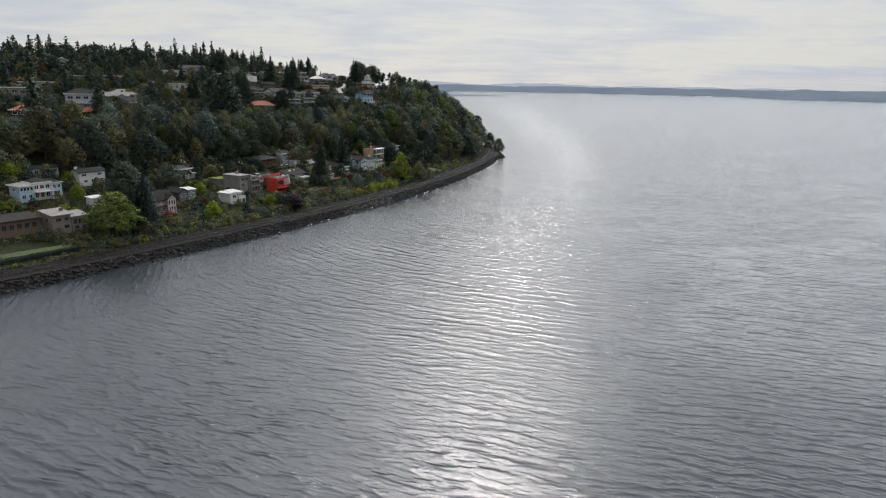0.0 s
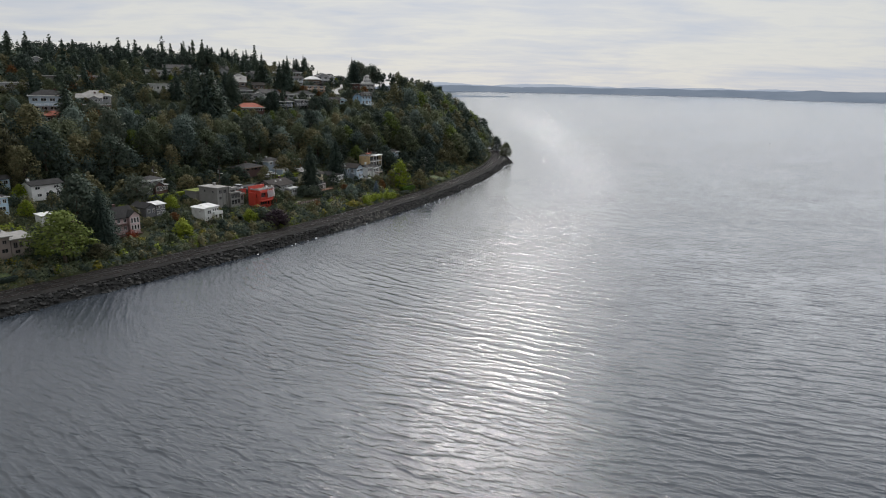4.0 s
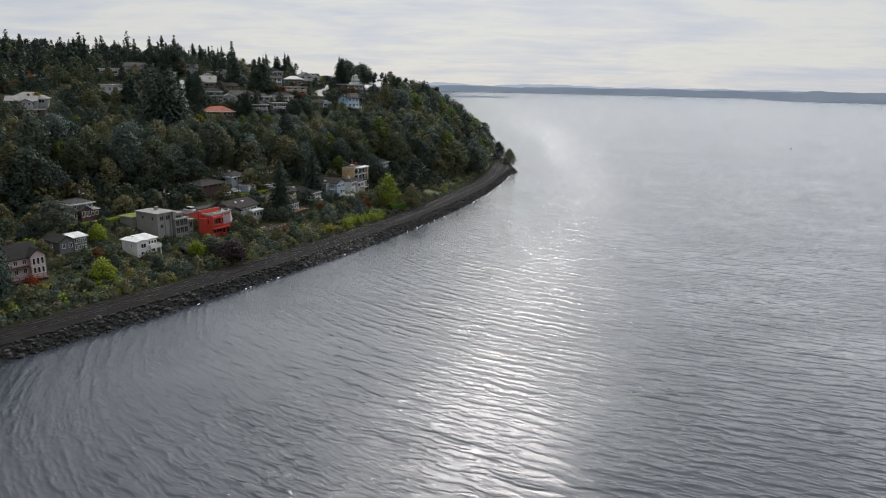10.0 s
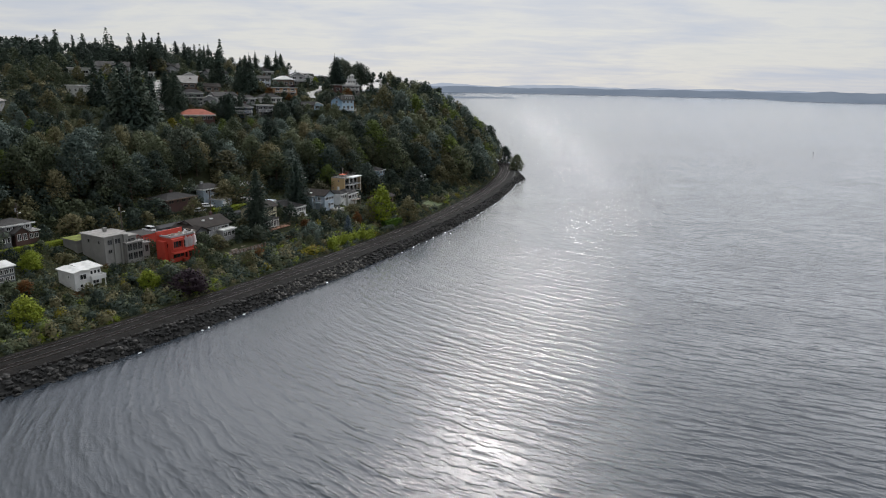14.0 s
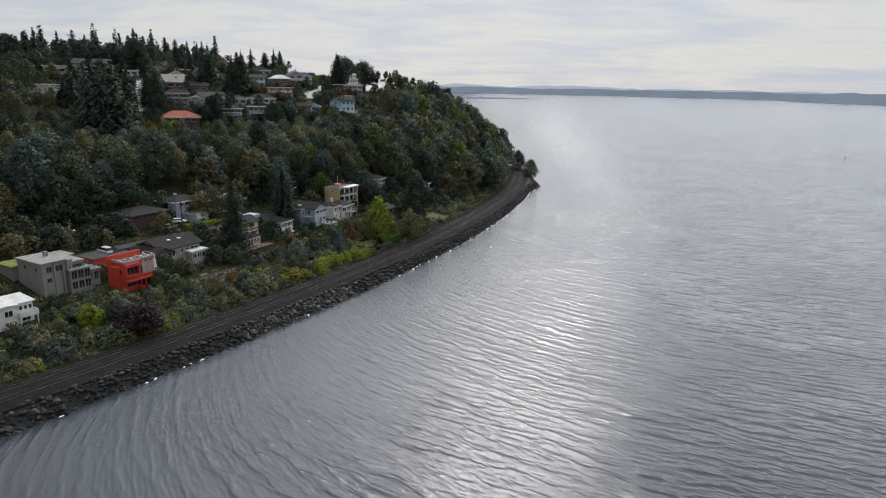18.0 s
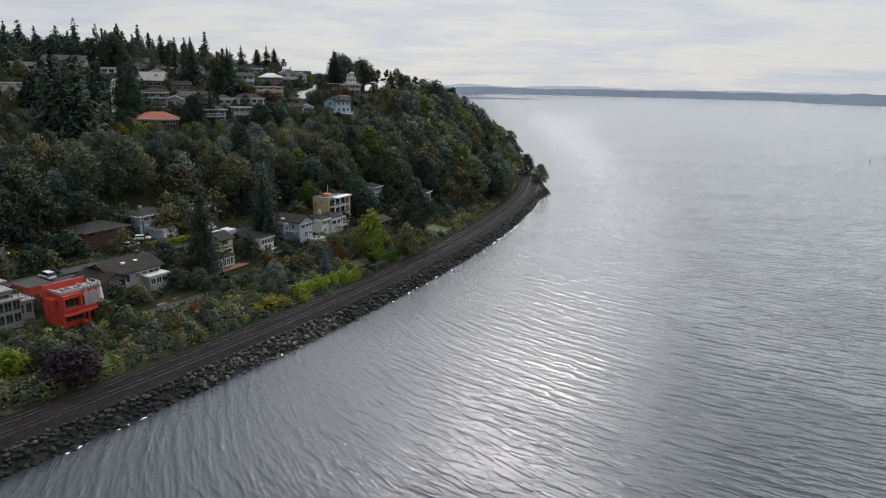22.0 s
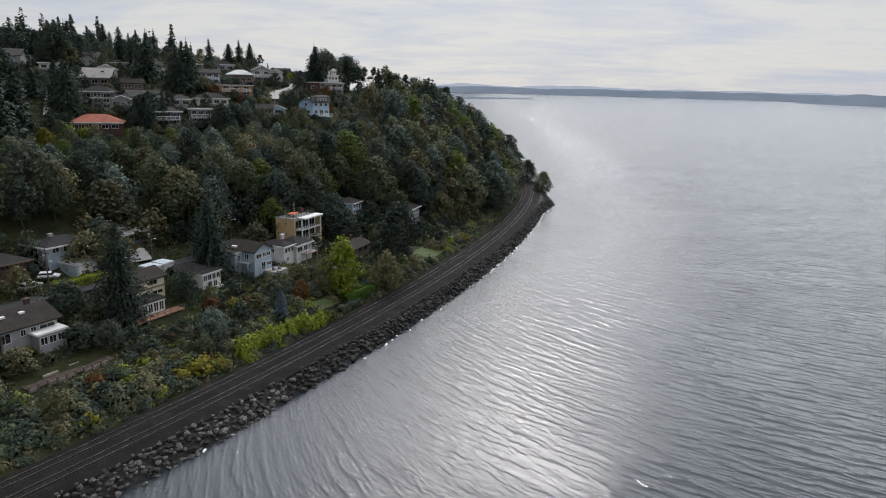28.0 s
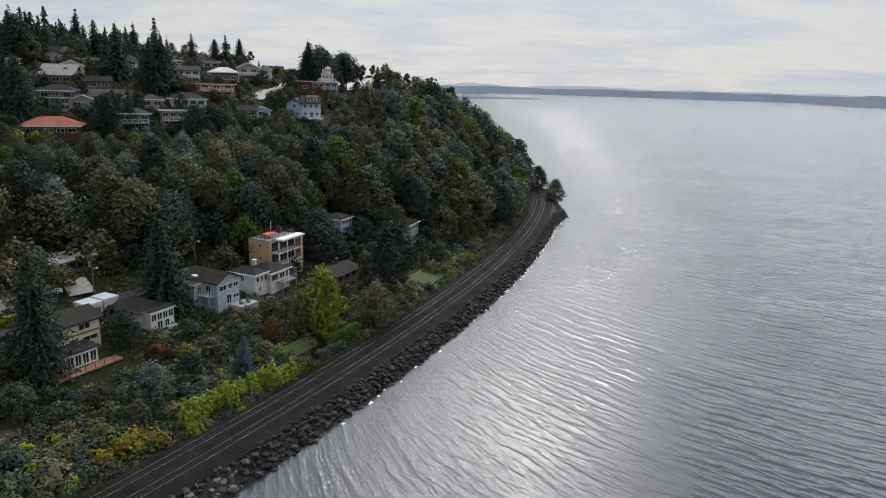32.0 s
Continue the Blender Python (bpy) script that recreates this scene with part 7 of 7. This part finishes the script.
hill_tree("cone", 0, -111.7, 344.7, 1.25)
hill_tree("cone", 0, -90.8, 349.1, 0.97)
hill_tree("cone", 0, -101.8, 454.8, 1.04)
hill_tree("cone", 0, -102.3, 486.0, 1.14)
hill_tree("cone", 0, -95.5, 381.7, 0.98)
hill_tree("cone", 0, -62.5, 455.6, 1.50)
hill_tree("broad", 2, -60.1, 466.0, 1.52)
hill_tree("broad", 2, -53.3, 481.7, 1.53)
hill_tree("broad", 0, -71.0, 358.5, 0.91)
hill_tree("fir", 0, -142.6, 383.8, 0.60)
hill_tree("broad", 3, -138.7, 385.3, 1.05)
hill_tree("fir", 2, -137.9, 390.1, 0.85)
hill_tree("broad", 3, -136.0, 396.1, 0.79)
hill_tree("broad", 0, -138.3, 411.2, 0.71)
hill_tree("fir", 1, -142.3, 387.7, 0.80)
hill_tree("fir", 0, -138.8, 388.9, 0.79)
hill_tree("fir", 1, -137.4, 391.6, 0.81)
hill_tree("fir", 0, -136.6, 393.3, 0.57)
hill_tree("fir", 0, -143.1, 414.1, 0.59)
hill_tree("fir", 1, -141.4, 422.7, 0.77)
hill_tree("fir", 1, -143.9, 432.2, 0.62)
hill_tree("fir", 1, -142.3, 436.6, 0.73)
hill_tree("fir", 0, -141.7, 443.8, 0.56)
hill_tree("fir", 0, -142.9, 452.9, 0.64)
hill_tree("fir", 2, -135.7, 448.2, 0.74)
hill_tree("fir", 2, -135.5, 454.4, 0.80)
hill_tree("fir", 0, -97.1, 387.6, 0.66)
hill_tree("fir", 1, -94.3, 386.2, 0.82)
hill_tree("fir", 2, -92.0, 385.1, 0.93)
hill_tree("fir", 2, -93.5, 392.6, 0.79)
hill_tree("fir", 1, -97.1, 383.7, 0.60)
hill_tree("fir", 2, -92.8, 380.8, 0.70)
hill_tree("fir", 1, -112.9, 463.2, 0.35)
hill_tree("fir", 2, -115.4, 479.5, 0.36)
hill_tree("fir", 0, -105.7, 465.0, 0.57)
hill_tree("fir", 0, -102.3, 486.0, 0.66)
hill_tree("broad", 2, -105.9, 486.3, 0.64)
hill_tree("broad", 0, -100.5, 486.1, 0.58)
hill_tree("pine", 0, -97.3, 486.1, 0.71)
hill_tree("fir", 0, -93.6, 486.2, 0.27)
hill_tree("fir", 2, -65.6, 466.2, 0.99)
hill_tree("fir", 2, -64.6, 456.1, 0.76)
hill_tree("broad", 0, -64.4, 481.4, 1.29)
hill_tree("broad", 1, -62.9, 486.3, 1.13)
hill_tree("broad", 3, -55.3, 486.4, 1.08)
hill_tree("broad", 2, -53.2, 486.3, 1.41)
hill_tree("pine", 1, -57.1, 486.5, 1.00)
hill_tree("pine", 0, -48.4, 486.2, 0.98)
hill_tree("pine", 0, -45.3, 486.2, 1.00)
hill_tree("pine", 1, -40.6, 486.5, 0.99)
hill_tree("fir", 1, -38.4, 486.3, 0.75)
hill_tree("fir", 1, -32.7, 486.5, 0.76)
hill_tree("broad", 1, -29.5, 486.4, 1.11)
hill_tree("pine", 1, -24.8, 486.4, 1.09)
hill_tree("broad", 3, -20.8, 486.3, 1.13)
hill_tree("fir", 1, -15.6, 486.2, 0.91)
hill_tree("broad", 3, -10.3, 486.0, 1.13)
hill_tree("pine", 0, -4.6, 486.3, 1.52)
hill_tree("cone", 0, -112.0, 344.5, 1.31)
hill_tree("round", 1, -93.1, 352.0, 1.53)
hill_tree("round", 0, -107.8, 335.5, 0.63)
hill_tree("cone", 0, -94.8, 351.1, 0.69)
hill_tree("fir", 1, -209.9, 318.6, 0.99)
hill_tree("broad", 2, -233.4, 338.3, 1.14)
hill_tree("fir", 2, -241.5, 402.7, 0.68)
hill_tree("fir", 1, -155.7, 216.4, 1.45)
hill_tree("fir", 2, -176.8, 279.2, 0.64)
hill_tree("fir", 1, -151.7, 258.0, 1.00)
hill_tree("fir", 0, -148.4, 254.5, 0.65)
hill_tree("round", 1, -157.0, 241.5, 1.92)
hill_tree("broad", 2, -143.0, 262.7, 1.05)
hill_tree("fir", 0, -116.6, 305.4, 1.08)
hill_tree("fir", 1, -109.9, 309.1, 1.28)
hill_tree("fir", 2, -111.0, 302.7, 1.25)
hill_tree("fir", 2, -106.1, 308.3, 0.90)
hill_tree("fir", 2, -107.1, 386.8, 0.92)
hill_tree("fir", 0, -109.4, 384.5, 0.65)
hill_tree("fir", 0, -88.3, 355.5, 0.54)
hill_tree("fir", 2, -103.8, 436.5, 0.76)
hill_tree("fir", 2, -97.1, 454.6, 0.81)
hill_tree("fir", 1, -115.4, 319.3, 1.12)
hill_tree("fir", 1, -110.9, 319.7, 0.97)
hill_tree("fir", 1, -118.8, 312.2, 1.23)
hill_tree("fir", 2, -115.9, 313.5, 1.13)
hill_tree("cone", 0, -116.0, 346.3, 1.16)
hill_tree("cone", 0, -91.8, 353.8, 0.83)
hill_tree("round", 1, -58.4, 398.1, 1.12)
hill_tree("round", 0, -56.1, 402.4, 0.87)
hill_tree("round", 0, -60.5, 394.3, 0.76)
hill_tree("round", 0, -73.2, 362.1, 0.89)
hill_tree("round", 1, -69.8, 366.3, 1.46)
hill_tree("round", 1, -66.1, 367.6, 1.34)

# woods on the bluff, row by row
WOODS = []
y = 60.0
while y < 545:
    db, dt = bluff_foot(y), bluff_head(y)
    d = db - 4
    while d < dt + 4:
        x, yy = along(y + rng.uniform(-2.5, 2.5), d + rng.uniform(-2.5, 2.5))
        if clear_of(x, yy, 2.0) and inland(x, yy) > (14.6 if yy < 462 else 12.5):
            WOODS.append((x, yy, d, (d - db) / (dt - db)))
        d += 6.2
    y += 7.0
# the bluish share lightens the bluff woods in place of haze
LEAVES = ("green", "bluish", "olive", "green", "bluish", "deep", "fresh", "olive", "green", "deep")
NEAR, REST = [], {k: [] for k in LEAF}
for x, y, d, u in WOODS:
    cap = bluff_top(y) + 4.0 - ground(x, y)
    s = rng.uniform(0.65, 1.35)
    if y < 415 and u > 0.35:
        s = min(s, max(0.45, cap / 13.5))
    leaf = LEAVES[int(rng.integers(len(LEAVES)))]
    if rng.uniform() < 0.012:
        leaf = "olive"
    NEAR.append((x, y, s, leaf))
count = 0
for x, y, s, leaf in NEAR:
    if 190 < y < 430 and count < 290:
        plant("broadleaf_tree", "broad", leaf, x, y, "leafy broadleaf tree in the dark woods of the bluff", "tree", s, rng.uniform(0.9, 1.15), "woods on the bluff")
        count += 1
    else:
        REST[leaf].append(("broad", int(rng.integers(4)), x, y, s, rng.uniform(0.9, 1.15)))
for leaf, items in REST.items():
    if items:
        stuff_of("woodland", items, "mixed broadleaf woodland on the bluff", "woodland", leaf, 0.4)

# undergrowth on the bench and the bank above the rails
for leaf, n in (("green", 520), ("olive", 380), ("deep", 820), ("fresh", 70), ("bluish", 80), ("lime", 80), ("rust", 26), ("gold", 40)):
    items = []
    while len(items) < n:
        y = rng.uniform(90, 425)
        x, yy = along(y, 13.2 + abs(rng.normal(0, 1)) * rng.uniform(3, 30))
        if clear_of(x, yy, 0.5) and inland(x, yy) < bluff_foot(yy) + 3:
            items.append(("bush", int(rng.integers(4)), x, yy, rng.uniform(0.45, 1.2), rng.uniform(0.6, 1.1)))
    stuff_of("undergrowth", items, "tangled shrubs and brambles on the bank above the tracks", "undergrowth", leaf, 0.5)

# weeds and bramble leaning over the edge of the ballast
for leaf, n in (("olive", 150), ("green", 130), ("deep", 130), ("lime", 30)):
    items = []
    for k in range(n):
        x, yy = along(rng.uniform(100, 500), rng.uniform(11.9, 13.4))
        items.append(("bush", int(rng.integers(3)), x, yy, rng.uniform(0.35, 0.75), rng.uniform(0.6, 1.0)))
    stuff_of("trackside_weeds", items, "weeds and brambles along the edge of the ballast", "undergrowth", leaf, 0.7)

# firs along the ridge behind the houses
RIDGE = []
while len(RIDGE) < 260:
    y = rng.uniform(120, 560)
    x, yy = along(y, rng.uniform(175, 330))
    if clear_of(x, yy, 1.5) and yy < 520 and x < -118 - 0.25 * max(0, yy - 400) * 0.3:
        RIDGE.append(("fir" if rng.uniform() < 0.24 else "broad", int(rng.integers(3)), x, yy, rng.uniform(0.55, 0.95), 1.0))
stuff_of("ridge_wood", [q for q in RIDGE if q[0] == "fir"], "dark firs along the ridge", "woodland", "fir", 0.25)
stuff_of("ridge_wood", [q for q in RIDGE if q[0] == "broad"], "dark broadleaf trees along the ridge", "woodland", "deep", 0.22)

# shrubs and small trees among the hillside houses
for leaf, n in (("deep", 150), ("green", 130), ("olive", 90), ("rust", 16), ("lime", 12)):
    items = []
    while len(items) < n:
        y = rng.uniform(150, 480)
        x, yy = along(y, bluff_head(y) + rng.uniform(0, 95))
        if clear_of(x, yy, 0.8):
            items.append(("bush", int(rng.integers(3)), x, yy, rng.uniform(0.8, 1.9), rng.uniform(0.7, 1.2)) if rng.uniform() < 0.7 else ("round", int(rng.integers(2)), x, yy, rng.uniform(0.45, 0.95), 1.0))
    stuff_of("hill_shrubbery", items, "garden shrubs between the hillside houses", "shrubbery", leaf, 0.5)

# trees between the houses, on the bench and up the slope
SLOPE = {k: [] for k in ("deep", "green", "olive", "fir")}
tries = 0
while tries < 2000:
    tries += 1
    y = rng.uniform(130, 400)
    d = rng.uniform(17, bluff_foot(y) + 2)
    x, yy = along(y, d)
    if clear_of(x, yy, 1.6) and rng.uniform() < 0.15 + 0.85 * (d / bluff_foot(y)) ** 2:
        KEEP_OUT.append((x, yy, 1.0))
        SLOPE[("deep", "deep", "green", "olive")[int(rng.integers(4))]].append(("round", int(rng.integers(2)), x, yy, rng.uniform(0.4, 0.75) + 0.9 * max(0, d / bluff_foot(y) - 0.6), rng.uniform(0.8, 1.1)))
tries = 0
while tries < 520:
    tries += 1
    y = rng.uniform(120, 470)
    d = bluff_head(y) + rng.uniform(2, 150)
    x, yy = along(y, d)
    if clear_of(x, yy, 1.0) and (x < -112 or rng.uniform() < 0.35):
        KEEP_OUT.append((x, yy, 1.2))
        tall = 0.32 + 0.4 * rng.uniform() if x > -112 else 0.4 + 0.5 * rng.uniform()
        if rng.uniform() < 0.3:
            SLOPE["fir"].append(("fir", int(rng.integers(3)), x, yy, tall * 0.8, 1.0))
        else:
            SLOPE[("deep", "deep", "green", "olive")[int(rng.integers(4))]].append(("broad", int(rng.integers(4)), x, yy, tall * 0.85, 0.9))
for leaf, items in SLOPE.items():
    stuff_of("slope_trees", items, "mixed trees filling the gardens between the houses", "woodland", leaf, 0.28)

# shrubs and small trees that half hide the hillside houses
items, screen = [], {k: [] for k in ("deep", "green", "olive", "bluish")}
for m, w in FRONTS:
    n = max(3, int(w / 1.2))
    for k in range(n):
        p = m @ Vector((w * (k + rng.uniform(0, 1)) / n, -1.2 - rng.uniform(0, 1.8), 0))
        items.append(("bush", int(rng.integers(3)), p.x, p.y, rng.uniform(0.7, 1.25), rng.uniform(0.5, 0.95)))
    for k in range(2 + int(w / 5)):
        p = m @ Vector((w * rng.uniform(-0.25, 1.25), -3.0 - rng.uniform(0, 4), 0))
        screen[("deep", "green", "olive", "bluish")[int(rng.integers(4))]].append(("round", int(rng.integers(2)), p.x, p.y, rng.uniform(0.35, 0.7), rng.uniform(0.7, 1.1)))
stuff_of("foundation_shrubs", items, "dark shrubs at the foot of the hillside houses", "shrubbery", "deep", 0.45)
for leaf, items in screen.items():
    stuff_of("garden_trees", items, "small garden trees half hiding the hillside houses", "woodland", leaf, 0.5)


# low cover on the ground: ivy, brambles, long grass
def cover(name, n, place_of, size, leaf, label):
    pts = []
    while len(pts) < n:
        x, y = place_of()
        if off_plots(x, y) and all((x - a) ** 2 + (y - b) ** 2 > (c * 0.9) ** 2 for a, b, c in BUILT):
            lump = 0.5 + 0.5 * noise.noise((x * 0.35, y * 0.35, 2.0))
            pts.append((x, y, ground(x, y) + 0.25 + 0.9 * lump * rng.uniform(0.3, 1.0)))
    pts = np.array(pts)
    up = np.tile((0.0, 0.0, 0.9), (n, 1)) + rng.normal(0, 0.25, (n, 3))
    return tagged(new(name, leaf_mesh(name, leaf_arrays(pts, up, size * rng.uniform(0.5, 1.4, n)), LEAF[leaf])), label, "ground cover", kind="stuff")


def on_bench():
    y = rng.uniform(95, 420)
    return along(y, rng.uniform(11.6, bluff_foot(y) + 4))


def on_hill():
    y = rng.uniform(130, 480)
    return along(y, bluff_head(y) + rng.uniform(-12, 110))


for leaf, n in (("deep", 50000), ("green", 34000), ("olive", 24000), ("fresh", 6000), ("lime", 2000), ("rust", 700)):
    cover("ground_cover", n, on_bench, 0.22, leaf, "ivy, brambles and long grass covering the bank")
for leaf, n in (("deep", 16000), ("green", 12000), ("olive", 6000)):
    cover("ground_cover", n, on_hill, 0.42, leaf, "dark low plants covering the hillside gardens")

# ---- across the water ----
# distant haze is put into the colours; the land glows and takes no light
def haze_glow_build(t, a, b):
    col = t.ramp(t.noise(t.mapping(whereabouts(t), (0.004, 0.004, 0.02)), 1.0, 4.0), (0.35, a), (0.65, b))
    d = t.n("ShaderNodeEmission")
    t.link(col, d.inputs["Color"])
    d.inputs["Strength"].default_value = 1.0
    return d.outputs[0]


# haze tints, paler for the farther hills
FARLAND = material("far_shore_haze_glow", lambda t: haze_glow_build(t, (0.175, 0.215, 0.275), (0.21, 0.25, 0.31)))
PALELAND = material("far_hills_haze_glow", lambda t: haze_glow_build(t, (0.36, 0.41, 0.50), (0.40, 0.45, 0.53)))


def ridge(name, az0, az1, dist0, dist1, h0, h1, mat, label, seed, rough=0.25, foot=None):
    """A low wooded far shore between two bearings, right of +y."""
    verts, faces = [], []
    n = 150
    base = foot
    for k in range(n + 1):
        q = k / n
        a = radians(az0 + (az1 - az0) * q)
        r = dist0 + (dist1 - dist0) * q
        fade = min(1.0, q * 9, (1 - q) * 9) ** 0.6
        h = (h0 + (h1 - h0) * q) * (1 - rough + 2 * rough * (noise.fractal((q * 7 + seed, seed, 0), 0.8, 2.0, 5) * 0.5 + 0.5)) * fade
        foot = sea_rise(r, math.degrees(a)) - 2 if base is None else base
        for rr, z in ((r, foot - 1), (r, foot + h * 0.55), (r + 60, foot + h), (r + 160, foot - 1)):
            verts.append((60 + rr * math.sin(a), 60 + rr * math.cos(a), z))
    for k in range(n):
        for i in range(3):
            faces.append((k * 4 + i, k * 4 + 4 + i, k * 4 + 5 + i, k * 4 + 1 + i))
    return tagged(new(name, mesh_from(name, verts, faces, mat, True)), label, "far shore", kind="structure")


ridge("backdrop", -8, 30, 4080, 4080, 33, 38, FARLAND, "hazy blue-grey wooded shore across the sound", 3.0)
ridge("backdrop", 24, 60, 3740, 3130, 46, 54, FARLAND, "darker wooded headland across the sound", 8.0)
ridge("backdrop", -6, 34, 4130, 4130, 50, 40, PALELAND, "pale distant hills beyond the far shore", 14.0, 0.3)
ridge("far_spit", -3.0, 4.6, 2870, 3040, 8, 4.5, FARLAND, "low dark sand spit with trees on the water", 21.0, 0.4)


def sail_boat():
    r = thing("boat", pose(322, 651, 0.1, 0, 0, 80) @ Matrix.Scale(0.55, 4), "small pale motorboat lying on the open water", "boat")
    bm = bmesh.new()
    prof = [(-2.2, 0.8), (0.4, 0.9), (1.6, 0.6), (2.4, 0.0)]
    top = [bm.verts.new((px, s * py, 0.9 + 0.1 * max(px, 0))) for s in (1, -1) for px, py in (prof if s == 1 else prof[-2::-1])]
    low = [bm.verts.new((v.co.x * 0.85, v.co.y * 0.6, -0.3)) for v in top]
    bm.faces.new(top)
    bm.faces.new(low[::-1])
    for k in range(len(top)):
        bm.faces.new((low[k], low[(k + 1) % len(top)], top[(k + 1) % len(top)], top[k]))
    bmesh.ops.recalc_face_normals(bm, faces=bm.faces)
    part("hull", bm, WALLS["palegrey"], r)
    part("cabin", boxes((-1.2, -0.7, 0.9, 0.9, 0.7, 1.6)), WALLS["white"], r)
    part("windscreen", boxes((0.9, -0.6, 1.2, 0.96, 0.6, 1.55)), GLASS, r)


sail_boat()

# ---- the plan above is drawn at 1 : 1.15; bring every thing to metres ----
PLAN = Matrix.Scale(1.15, 4)
for ob in list(scene.objects):
    if ob.parent is None and ob.type in ("MESH", "EMPTY"):
        ob.matrix_basis = PLAN @ ob.matrix_basis
